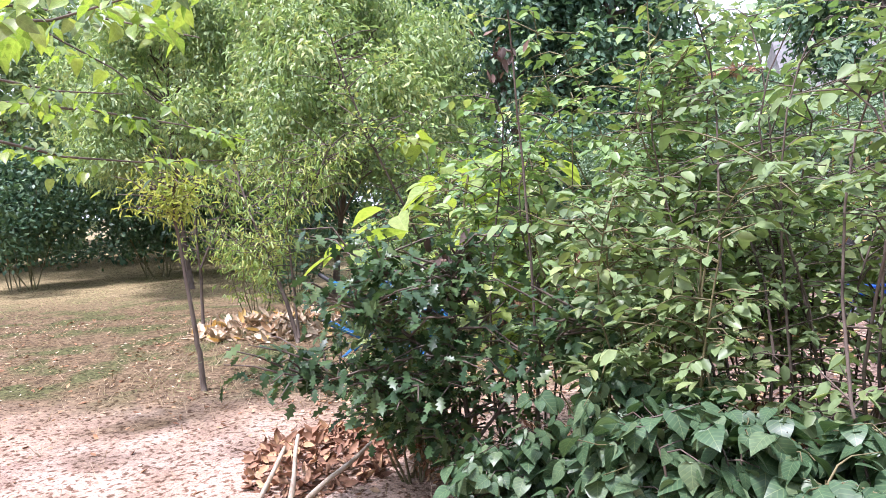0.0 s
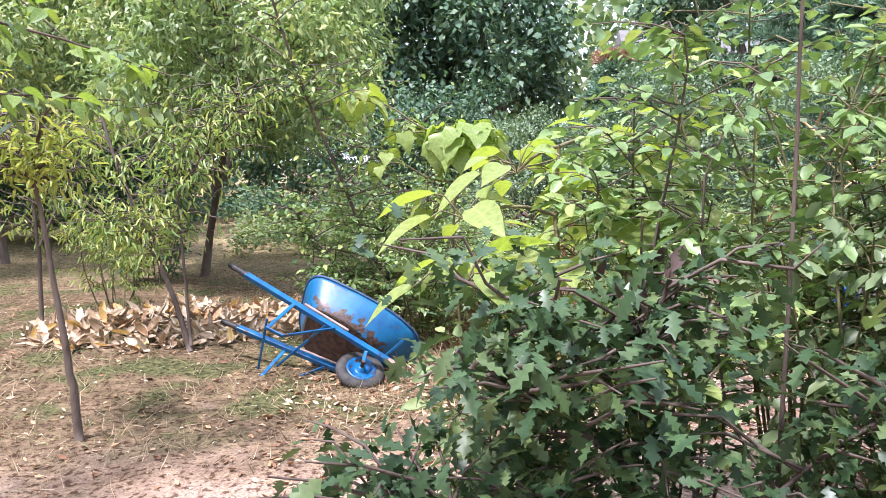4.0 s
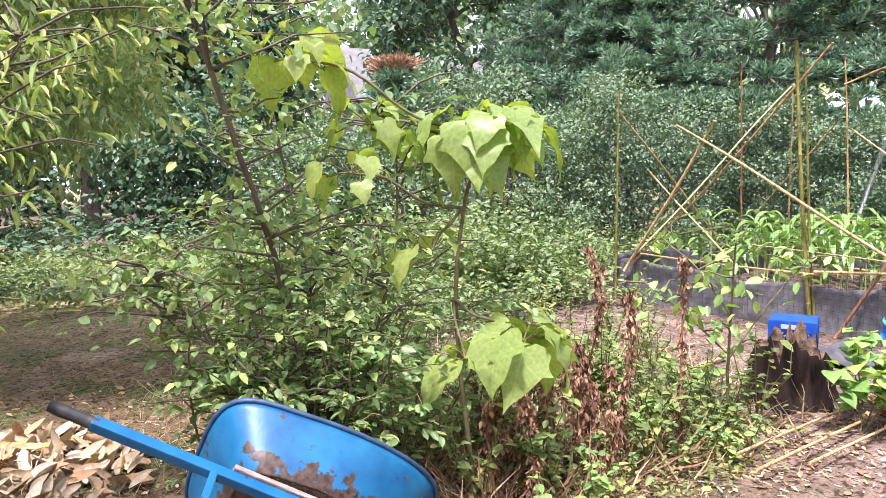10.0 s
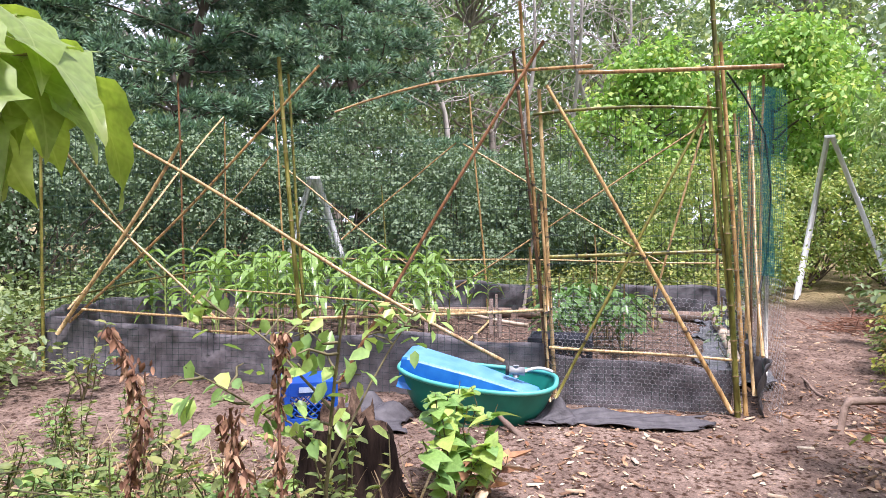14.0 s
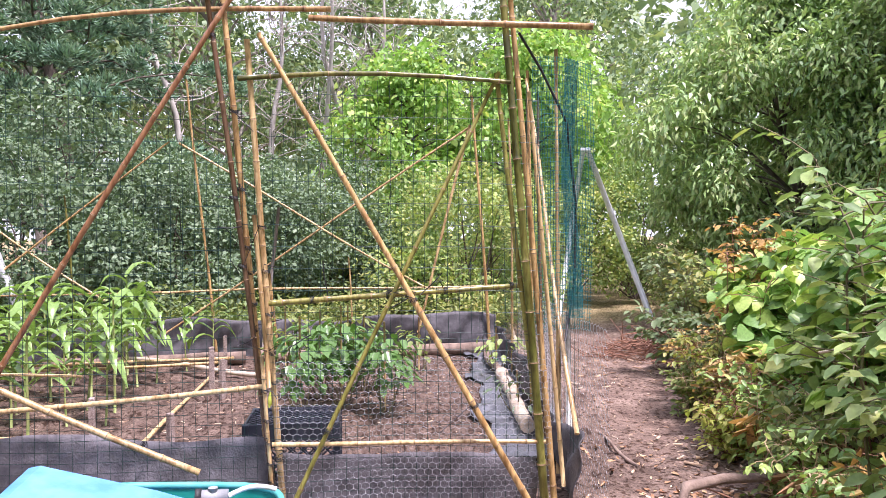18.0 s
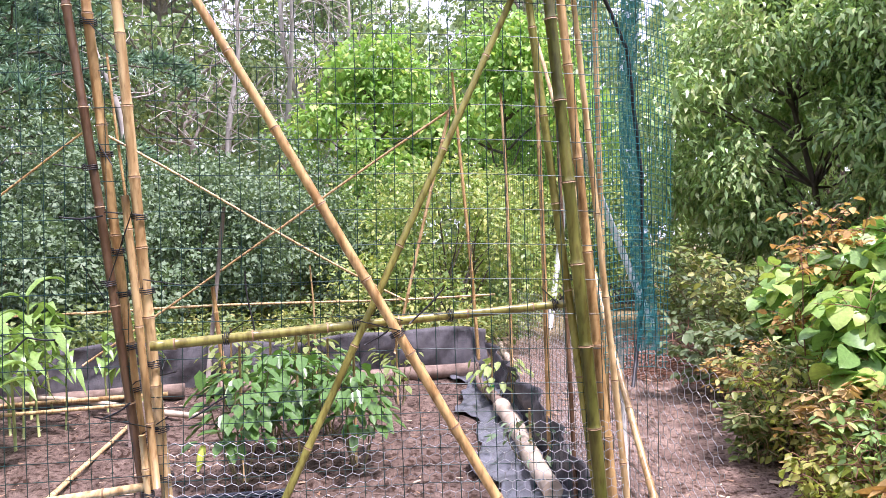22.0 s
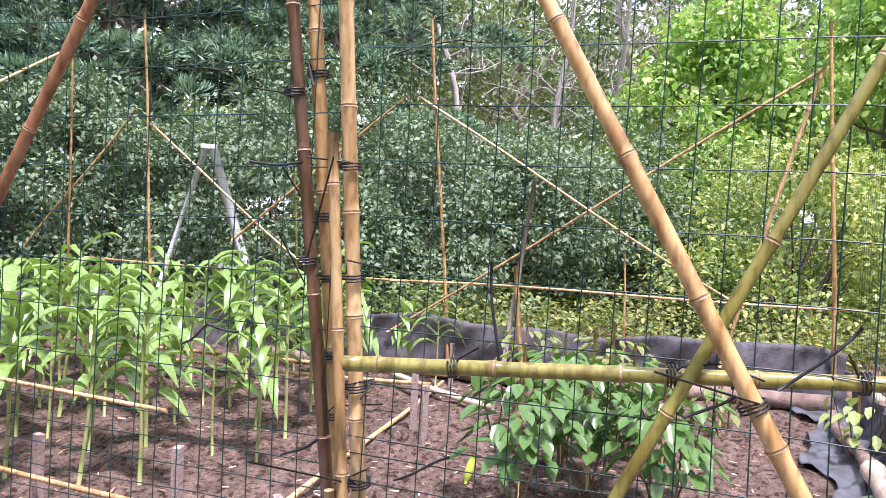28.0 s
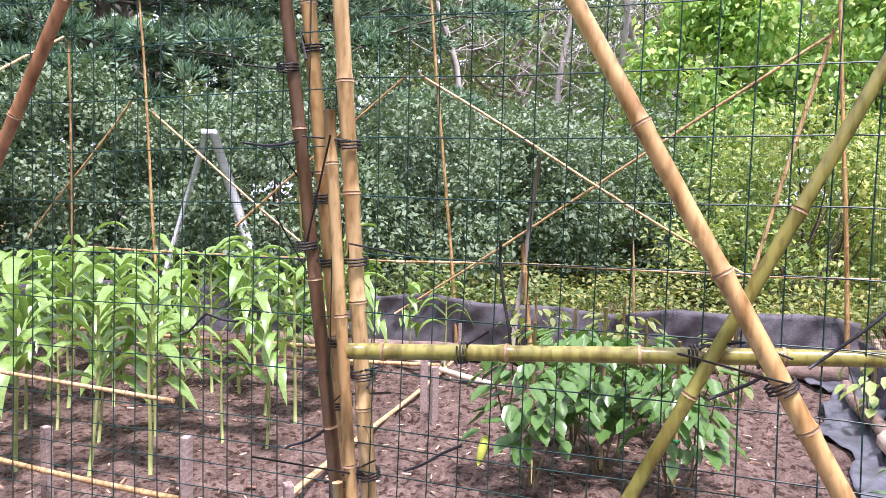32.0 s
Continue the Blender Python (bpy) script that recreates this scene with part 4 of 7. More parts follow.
def lumpy_shrub(name, x, y, h, spread, leaf, size, count, label, seed):
    """A broad shrub whose boughs end in rounded masses of small leaves, with dark hollows between."""
    r = np.random.default_rng(seed)
    z0 = float(gz(x, y)) - 0.02
    t = thing(name, (x, y, z0), label, "shrub")
    lobes = []
    for k in range(26):
        w, e = 2.4 * k + r.uniform(-0.4, 0.4), math.asin((k + 0.5) / 26)
        d = r.uniform(0.62, 1.0)
        c = np.array((x + spread * d * math.cos(e) ** 0.7 * math.cos(w), y + spread * d * math.cos(e) ** 0.7 * math.sin(w), z0 + 0.15 * h + 0.8 * h * d * math.sin(e)))
        rx = spread * r.uniform(0.17, 0.32)
        lobes.append((*c, rx, rx * r.uniform(0.55, 0.85)))
        part("stem", Shape().tube(limb_path((x + 0.1 * math.cos(w), y + 0.1 * math.sin(w), z0), c, 6, 0.1, seed * 17 + k), np.linspace(0.02, 0.006, 6), 5), M_BARK, t)
    sh = Shape()
    crown_leaves(sh, lobes, count, "far", size, 0.1, r, 0, 0.16, 6)
    part("foliage", sh, leaf, t)
    return t


def pine(x, y, h, spread, count, seed, label, tip=None, bare=1.5):
    r = np.random.default_rng(seed)
    z0 = float(gz(x, y))
    t = thing("pine_tree", (x, y, z0), label, "tree")
    tr = limb_path((x, y, z0), (x + 0.2, y, z0 + h), 8, 0, seed)
    part("trunk", Shape().tube(tr, np.linspace(h * 0.02, 0.02, 8), 7), M_BARK, t)
    n = max(44, int(h * 5))
    needles, dead = Shape(), Shape()
    boughs = Shape()
    per = count // n
    for k in range(n):
        s = (k + 0.5) / n
        z = z0 + bare + (h - bare) * s
        ln = spread * (1 - s) ** 0.75 * r.uniform(0.7, 1.1) + 0.25
        w = 2.4 * k + r.uniform(-0.4, 0.4)
        a = np.array([np.interp(z, tr[:, 2], tr[:, 0]), np.interp(z, tr[:, 2], tr[:, 1]), z])
        b = a + (ln * math.cos(w), ln * math.sin(w), ln * r.uniform(-0.08, 0.2))
        p = limb_path(a, b, 6, 0.08, seed * 13 + k)
        boughs.tube(p, np.linspace(0.03, 0.006, 6), 4)
        tufts = max(4, int(ln * 5))
        u = r.random(tufts) ** 0.6
        c = np.stack([np.interp(u, np.linspace(0, 1, 6), p[:, i]) for i in range(3)], 1)
        d = (b - a) / np.linalg.norm(b - a)
        perp = np.array((-d[1], d[0], 0))
        c = c + perp * (r.normal(size=(tufts, 1)) * 0.2 * ln * (0.3 + u[:, None])) + np.array((0, 0, 1)) * r.uniform(-0.04, 0.12, (tufts, 1))
        pick = r.integers(0, tufts, per)
        out = r.normal(size=(per, 3)) * (1, 1, 0.5)
        c = c[pick] + out * np.array((0.10, 0.10, 0.07))
        tipd = d * 0.5 + out * 0.6 + np.array((0, 0, 0.45))
        (dead if tip and s > tip else needles).leaves("needle", c, tipd, unit(per), r.uniform(0.11, 0.22, per))
    tagged(part("bough", boughs, M_BARK, t), kind="stuff")
    part("needles", needles, M_PINE, t)
    if dead.v:
        part("dead_top", dead, M_RUST, t, "dead rust-brown top needles")
    return t


# the near clearing
tree("peach_tree", -1.75, 11.0, 5.3, 2.4, 1.35, M_PEACH, "lance_far", 0.105, 46000, "large peach tree with drooping light green leaves", seed=3, trunk_r=0.05, lobes_n=64, hang=0.5, tuft=9, flat=0.6)
tree("peach_tree", -4.6, 12.7, 5.6, 2.6, 1.6, M_PEACH, "lance_far", 0.105, 44000, "peach tree with long drooping pale leaves", seed=4, trunk_r=0.05, lobes_n=60, hang=0.5, tuft=9, flat=0.6)
tree("broadleaf_tree", -6.8, 18.5, 9, 4.2, 1.6, M_FOREST, "far", 0.2, 20000, "broadleaf tree at the edge of the lawn", seed=5, trunk_r=0.14)
tree("broadleaf_tree", -12.5, 19.5, 10, 4.5, 1.2, M_FOREST, "far", 0.22, 16000, "dark broadleaf tree behind the lawn", seed=6, trunk_r=0.16)
# hedge at the clearing's edge: its deep shade is put into the dark leaf colour
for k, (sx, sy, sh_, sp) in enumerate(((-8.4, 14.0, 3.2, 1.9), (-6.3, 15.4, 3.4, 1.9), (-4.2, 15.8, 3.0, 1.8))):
    shrub("shrub", sx, sy, sh_, sp, M_DARK, "far", 0.12, 9000, "shrub at the edge of the clearing, its shade put into dark leaves", seed=7 + k, stems=9, low=0.1)
# growth behind the lawn, shade likewise painted by the dark leaves
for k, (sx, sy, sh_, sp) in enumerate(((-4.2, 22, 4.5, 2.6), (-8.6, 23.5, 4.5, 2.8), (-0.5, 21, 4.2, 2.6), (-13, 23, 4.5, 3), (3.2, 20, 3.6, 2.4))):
    shrub("shrub", sx, sy, sh_, sp, M_DARK, "far", 0.16, 6500, "undergrowth behind the lawn, its shade put into dark leaves", seed=20 + k, stems=8)
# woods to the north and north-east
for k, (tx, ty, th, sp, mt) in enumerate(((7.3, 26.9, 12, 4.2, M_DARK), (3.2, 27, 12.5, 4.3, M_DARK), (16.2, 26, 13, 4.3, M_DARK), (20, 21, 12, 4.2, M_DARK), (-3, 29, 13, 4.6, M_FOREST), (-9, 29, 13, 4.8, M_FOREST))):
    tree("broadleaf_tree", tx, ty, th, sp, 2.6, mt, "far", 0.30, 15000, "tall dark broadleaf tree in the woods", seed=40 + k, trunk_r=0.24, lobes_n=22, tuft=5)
pine(6.4, 16.2, 3.75, 1.5, 9000, 50, "young blue-green pine with a dead rusty top", tip=0.9, bare=0.3)
for k, (sx, sy, hh, sp) in enumerate(((6.9, 13.2, 3.6, 1.9), (9.2, 12.6, 3.7, 2.0), (11.9, 8.2, 3.3, 1.8), (11.4, 10.4, 3.0, 1.7), (12.6, 6.1, 3.1, 1.7), (4.6, 15.0, 2.8, 1.7), (13.6, 4.4, 3.0, 1.8))):
    lumpy_shrub("olive_shrub", sx, sy, hh, sp, M_OLIVE, 0.075, 24000, "silvery green autumn olive shrub behind the fence", 60 + k)
for k, (px, py, ph, sp) in enumerate(((14.2, 12.6, 9.5, 4.0), (13.4, 17.0, 11, 4.2), (17.5, 9.5, 10.5, 3.8), (12.6, 14.6, 6.0, 3.2))):
    pine(px, py, ph, sp, 26000, 70 + k, "tall soft-needled pine with spreading boughs", bare=1.2)
# bare grey trees behind the garden


def bare_tree(x, y, h, rad, seed):
    r = np.random.default_rng(seed)
    t = thing("bare_tree", (x, y, 0.03), "tall bare grey tree trunk with thin dead branches", "tree", "bare trees")
    tr = limb_path((x, y, 0), (x + r.normal() * 0.5, y + r.normal() * 0.5, h), 10, 0.0, seed)
    part("trunk", Shape().tube(tr, np.linspace(rad, rad * 0.3, 10), 8), M_BARK_PALE, t)
    for k in range(26):
        j = r.uniform(2.2, 9)
        a = np.array([np.interp(j, np.arange(10), tr[:, i]) for i in range(3)])
        w, ln = r.uniform(0, 6.28), r.uniform(0.7, 1.9)
        b = a + (ln * math.cos(w), ln * math.sin(w), ln * r.uniform(0.1, 0.8))
        q = limb_path(a, b, 6, 0.1, seed * 5 + k)
        sh = Shape().tube(q, np.linspace(rad * 0.2, 0.008, 6), 5, caps=False)
        for e in (2, 3, 4):
            v = r.normal(size=3) * 0.4 + (0, 0, 0.25)
            sh.tube(limb_path(q[e], q[e] + v, 4, 0.1, seed + k * 3 + e), (0.012, 0.01, 0.008, 0.005), 4, caps=False)
        part("branch", sh, M_BARK_PALE, t)


M_BARK_PALE = plain_mat("bark_pale_grey", (0.32, 0.29, 0.26), (0.55, 0.51, 0.47), 8, 0.9, bump=0.5, stretch=(1, 1, 0.3))
for k, (x, y, h, rad) in enumerate(((18.6, 3.75, 9.5, 0.085), (19.2, 3.2, 9.8, 0.10), (20.2, 5.0, 10, 0.09), (19.8, 1.6, 9, 0.08), (18.9, 7.0, 9.5, 0.09))):
    bare_tree(x, y, h, rad, 880 + k)
# woods behind the garden
for k, (tx, ty, th, sp, mt) in enumerate(((24, 6.5, 12, 4.2, M_FOREST), (27, 1.5, 12, 4.6, M_FOREST), (22.5, 11, 12, 4.0, M_DARK), (25, -5, 12, 4.8, M_FOREST), (19.5, 14.5, 12, 4.0, M_DARK), (30, 9, 14, 5, M_FOREST))):
    tree("broadleaf_tree", tx, ty, th, sp, 3.4, mt, "far", 0.2, 10000, "tall woodland tree with thin foliage and sky gaps", seed=80 + k, trunk_r=0.16, lobes_n=44, tuft=6, bark=M_BARK_GREY)
for k, (tx, ty, th, sp) in enumerate(((16.2, -0.6, 6.0, 2.3), (17.6, 1.9, 5.8, 2.0), (19.0, -2.4, 6.5, 2.4))):
    tree("maple_tree", tx, ty, th, sp, 1.8, M_BRIGHT, "far", 0.17, 8500, "bright green young tree with large leaves", seed=90 + k, trunk_r=0.08, lobes_n=26, hang=0.6, tuft=6, flat=0.6)
for k, (sx, sy, hh, sp) in enumerate(((12.6, 1.9, 2.6, 1.7), (14.6, 3.0, 2.8, 1.9), (14.6, -0.6, 2.9, 1.7), (15.0, -2.6, 3.2, 1.9), (15.6, 5.4, 2.8, 1.9))):
    lumpy_shrub("shrub", sx, sy, hh, sp, (M_YELLOW, M_BUSH)[k % 2] if k < 4 else M_BUSH, 0.085, 14000, "yellowing green shrub behind the garden", 100 + k)
tree("peach_tree", 9.9, -2.2, 5.2, 2.5, 0.7, M_PEACH_DARK, "lance_far", 0.13, 46000, "dense green peach tree beside the path", seed=110, trunk_r=0.055, lobes_n=62, hang=0.6, tuft=9, flat=0.6)
tree("peach_tree", 7.6, -2.9, 5.6, 2.6, 0.8, M_PEACH_DARK, "lance_far", 0.13, 46000, "dense green peach tree with low limbs", seed=111, trunk_r=0.055, lobes_n=62, hang=0.6, tuft=9, flat=0.6)
tree("broadleaf_tree", 6.0, -6.5, 9, 4.0, 1.0, M_DARK, "far", 0.18, 9000, "dark broadleaf tree beyond the path", seed=112, trunk_r=0.16)
tree("broadleaf_tree", 13.5, -6.5, 10, 4.4, 1.2, M_FOREST, "far", 0.2, 9000, "woodland tree beyond the path", seed=113, trunk_r=0.16)


# ---- the wheelbarrow, lying on its side with its underside to the path ----


def chipped_paint(name, a, b, rough, chips, low=None):
    """Blue paint with chips down to dark steel; below the height low of the tray it has rusted through."""
    m, n, l, p = nodes_of(name)
    base = ramp_node(n, [(0.3, a), (0.7, b)])
    l.new(noise_node(n, l, 7, 6).outputs["Fac"], base.inputs[0])
    wear = noise_node(n, l, 17, 8)
    sock = wear.outputs["Fac"]
    if low:
        tc, sep = n.new("ShaderNodeTexCoord"), n.new("ShaderNodeSeparateXYZ")
        l.new(tc.outputs["Object"], sep.inputs[0])
        mr = n.new("ShaderNodeMapRange")
        mr.inputs["From Min"].default_value, mr.inputs["From Max"].default_value = low - 0.06, low + 0.09
        mr.inputs["To Min"].default_value, mr.inputs["To Max"].default_value = 0.42, 0.0
        l.new(sep.outputs["Z"], mr.inputs["Value"])
        add = n.new("ShaderNodeMath")
        l.new(wear.outputs["Fac"], add.inputs[0])
        l.new(mr.outputs[0], add.inputs[1])
        sock = add.outputs[0]
    cut = ramp_node(n, [(chips, (0, 0, 0)), (chips + 0.035, (1, 1, 1))])
    l.new(sock, cut.inputs[0])
    rust = ramp_node(n, [(0.35, (0.022, 0.015, 0.012)), (0.65, (0.095, 0.052, 0.035))])
    l.new(noise_node(n, l, 40, 5).outputs["Fac"], rust.inputs[0])
    l.new(mix_node(n, l, base.outputs[0], rust.outputs[0], cut.outputs[0]), p.inputs["Base Color"])
    p.inputs["Roughness"].default_value = rough
    bump_node(n, l, wear.outputs["Fac"], p, 0.2, 0.01)
    return m


M_BLUE = chipped_paint("paint_blue", (0.003, 0.078, 0.23), (0.008, 0.15, 0.35), 0.36, 0.62)
M_BLUE_WORN = chipped_paint("paint_blue_worn", (0.003, 0.078, 0.205), (0.010, 0.155, 0.32), 0.42, 0.65, 0.095)
M_RUSTY = plain_mat("steel_rusty", (0.045, 0.028, 0.02), (0.17, 0.085, 0.05), 22, 0.9, bump=0.8)
M_TYRE = plain_mat("rubber_tyre", (0.025, 0.024, 0.023), (0.07, 0.066, 0.06), 18, 0.8, bump=0.3)
M_WOODGREY = plain_mat("wood_weathered", (0.24, 0.17, 0.14), (0.46, 0.37, 0.33), 16, 0.85, bump=0.5, stretch=(1, 6, 6))
M_GRIP = plain_mat("grip_black", (0.015, 0.015, 0.016), (0.035, 0.034, 0.036), 30, 0.6)


def build_wheelbarrow():
    rot = Matrix(((0.818, -0.150, 0.555), (-0.421, 0.503, 0.755), (-0.392, -0.851, 0.348)))
    w = thing("wheelbarrow", (-1.197, 6.724, 0.481), "blue metal wheelbarrow with rusty tray lying on its side", "wheelbarrow")
    w.matrix_basis = Matrix.LocRotScale((-1.197, 6.724, 0.481), rot.to_quaternion(), (0.896,) * 3)

    def bit(name, sh, mats, parent=None, label=""):
        ob = new(name, sh.mesh(name, mats))
        ob.parent = parent or w
        return tagged(ob, label)

    def bar(a, b, sx, sz, mat_i=0, sh=None, bevel=0.006):
        a, b = Vector(a), Vector(b)
        q = (b - a).to_track_quat("X", "Z").to_matrix().to_4x4()
        return (sh or Shape()).box(((b - a).length, sx, sz), (a + b) / 2, q, mat_i, bevel)

    for sgn in (-1, 1):
        h = bit("handle", bar((0.1, sgn * 0.285, 0), (1.4, sgn * 0.145, 0), 0.042, 0.046), M_BLUE)
        bit("grip", Shape().tube(bend_line((-0.05, sgn * 0.3, 0), (0.12, sgn * 0.283, 0), 5), (0.02, 0.024, 0.022, 0.024, 0.023), 10), M_GRIP, h, "black worn handle grip")
        bit("nose", bar((1.38, sgn * 0.147, 0), (1.53, sgn * 0.13, 0), 0.04, 0.044), M_WOODGREY, h, "bare weathered wooden handle end")
        leg = bar((0.56, sgn * 0.25, -0.0), (0.56, sgn * 0.275, -0.40), 0.03, 0.012)
        bar((0.55, sgn * 0.275, -0.395), (0.70, sgn * 0.275, -0.395), 0.03, 0.012, 0, leg)
        bar((0.69, sgn * 0.275, -0.395), (0.93, sgn * 0.21, -0.01), 0.03, 0.012, 0, leg)
        bit("leg", leg, M_BLUE)
        bit("brace", bar((1.36, sgn * 0.15, 0.01), (1.42, sgn * 0.2, 0.24), 0.022, 0.006), M_BLUE)
        bit("axle_bracket", bar((1.22, sgn * 0.155, -0.02), (1.24, sgn * 0.1, -0.085), 0.03, 0.008), M_BLUE)
    bit("cross_brace", bar((0.50, -0.27, -0.3), (0.50, 0.27, -0.3), 0.02, 0.01), M_BLUE)
    bit("cross_brace", bar((0.86, -0.22, -0.04), (0.60, 0.26, -0.2), 0.02, 0.008), M_BLUE)
    bit("spacer", bar((0.62, -0.235, 0.036), (1.02, -0.19, 0.036), 0.05, 0.022), M_WOODGREY, None, "grey weathered wooden wedge")
    bit("spacer", bar((0.62, 0.235, 0.036), (1.02, 0.19, 0.036), 0.05, 0.022), M_WOODGREY, None, "grey weathered wooden wedge")
    # tray: a floor loop swelling out to a rolled rim
    def loop(k, s, z):
        th = np.linspace(0, 2 * np.pi, k, endpoint=False)
        c, sn = np.cos(th), np.sin(th)
        ex = np.where(c > 0, 0.75, 0.35)
        x = np.sign(c) * np.abs(c) ** ex
        y = np.sign(sn) * np.abs(sn) ** 0.55
        fr = np.where(c > 0, 1 - 0.22 * np.clip(c, 0, 1), 1)
        x0, lx = 0.93, np.where(c > 0, 0.30 + 0.30 * s, 0.27 + 0.18 * s)
        return np.stack([x0 + x * lx, y * (0.24 + 0.12 * s) * fr, np.full(k, z) + 0.05 * s * np.clip(c, 0, 1)], 1)

    k = 48
    rows = [loop(k, s, z) for s, z in ((0.0, 0.06), (0.06, 0.066), (0.3, 0.13), (0.6, 0.21), (0.88, 0.285), (1.0, 0.315))]
    v = np.concatenate(rows)
    q = [[r * k + i, r * k + (i + 1) % k, (r + 1) * k + (i + 1) % k, (r + 1) * k + i] for r in range(len(rows) - 1) for i in range(k)]
    side = Shape()
    side.add(v, q)
    tray = bit("tray", side, M_BLUE_WORN, None, "dented blue steel tray")
    tray.modifiers.new("thick", "SOLIDIFY").thickness = 0.004
    fl = Shape()
    ring = rows[0]
    cen = np.array([[0.9, 0, 0.052]])
    fl.add(np.concatenate([ring - (0, 0, 0.003), cen]), [[i, (i + 1) % k, k] for i in range(k)])
    bit("tray_floor", fl, M_RUSTY, tray, "rusted dark brown tray floor")
    rim = np.concatenate([rows[-1], rows[-1][:2]])
    bit("rim", Shape().tube(rim, 0.011, 8, caps=False), plain_mat("rim_dark", (0.02, 0.04, 0.08), (0.04, 0.09, 0.2), 20, 0.5), tray, "dark rolled tray rim")
    # wheel
    c = Vector((1.24, 0, -0.085))
    u, v0 = np.meshgrid(np.arange(40) * 2 * np.pi / 40, np.arange(14) * 2 * np.pi / 14, indexing="ij")
    ribs = 1 + 0.05 * (np.cos(v0 * 7) > 0.3) * (np.cos(v0) > 0.1)
    rr = 0.146 + 0.046 * ribs * np.cos(v0)
    tyre = Shape()
    i0, j0 = np.meshgrid(np.arange(40), np.arange(14), indexing="ij")
    tyre.add(np.stack([c.x + rr * np.cos(u), 0.042 * np.sin(v0), c.z + rr * np.sin(u)], -1).reshape(-1, 3), np.stack([i0 * 14 + j0, (i0 + 1) % 40 * 14 + j0, (i0 + 1) % 40 * 14 + (j0 + 1) % 14, i0 * 14 + (j0 + 1) % 14], -1).reshape(-1, 4))
    wheel = bit("wheel", Shape().tube([(c.x, -0.11, c.z), (c.x, 0.11, c.z)], 0.014, 10), M_RUSTY)
    bit("tyre", tyre, M_TYRE, wheel, "dusty black rubber tyre")
    rimsh = Shape()
    for sgn in (-1, 1):
        prof = [(0.118, 0.030), (0.110, 0.043), (0.09, 0.02), (0.05, 0.012), (0.03, 0.02), (0.028, 0.05), (0.0, 0.05)]
        pts = np.array([(c.x + r * math.cos(a), sgn * y, c.z + r * math.sin(a)) for r, y in prof for a in np.arange(28) * 2 * np.pi / 28])
        rimsh.add(pts, [[r * 28 + i, r * 28 + (i + 1) % 28, (r + 1) * 28 + (i + 1) % 28, (r + 1) * 28 + i] for r in range(len(prof) - 1) for i in range(28)])
    bit("wheel_rim", rimsh, M_BLUE, wheel, "blue painted steel wheel rim")


build_wheelbarrow()


# ---- saplings and the shrub behind the wheelbarrow ----
def stem_part(t, name, pts, r0, r1, mat, label=""):
    pts = np.asarray(pts, float)
    k = len(pts)
    s = np.linspace(0, 1, k)
    f = np.linspace(0, 1, k * 4)
    fine = np.stack([np.interp(f, s, pts[:, i]) for i in range(3)], 1)
    kern = np.array((1, 2, 3, 2, 1)) / 9
    for i in range(3):
        fine[2:-2, i] = np.convolve(fine[:, i], kern, "valid")
    fine += rng.normal(size=fine.shape) * 0.12 * r0
    return part(name, Shape().tube(fine, np.linspace(r0, r1, len(fine)), 7), mat, t, label)


def spray(sh, a, b, n, kind, size, hang, r, spread=0.05, m=0):
    """Leaves strung along a twig from a to b."""
    a, b = np.asarray(a, float), np.asarray(b, float)
    u = r.random(n)
    c = a + (b - a) * u[:, None] + r.normal(size=(n, 3)) * spread
    d = (b - a) / (np.linalg.norm(b - a) + 1e-9)
    tip = d * 0.5 + r.normal(size=(n, 3)) * 0.55 + np.array((0, 0, -hang))
    face = r.normal(size=(n, 3)) * 0.4 + np.array((0, 0, 1))
    sh.leaves(kind, c, tip, face, size * r.uniform(0.6, 1.2, n), m)


def sapling(name, forks, twigs_n, leaf, kind, size, per, hang, label, seed, r0=0.022, bark=None, reach=0.5, zmin=1.0):
    """forks: lines of points, the first one the trunk. Twigs with leaves grow from the upper parts."""
    r = np.random.default_rng(seed)
    t = thing(name, tuple(forks[0][0]), label, "sapling")
    fol, tw = Shape(), Shape()
    for i, f in enumerate(forks):
        stem_part(t, "trunk" if i == 0 else "limb", f, r0 if i == 0 else r0 * 0.6, r0 * 0.45 if i == 0 else r0 * 0.2, bark or M_BARK_GREY)
        f = np.asarray(f, float)
        for k in range(twigs_n):
            u = r.uniform(0.35 if i == 0 else 0.15, 1.0)
            p = np.array([np.interp(u, np.linspace(0, 1, len(f)), f[:, q]) for q in range(3)])
            if p[2] < zmin:
                continue
            w = r.uniform(0, 6.28)
            e = p + np.array((math.cos(w), math.sin(w), r.uniform(-0.1, 0.6))) * reach * r.uniform(0.4, 1.0)
            tw.tube(limb_path(p, e, 4, 0.1, seed * 7 + k + 50 * i), (0.006, 0.005, 0.004, 0.002), 4, caps=False)
            spray(fol, p, e, per, kind, size, hang, r, 0.05)
    tagged(part("twig", tw, bark or M_BARK, t), kind="stuff")
    part("foliage", fol, leaf, t)
    return t


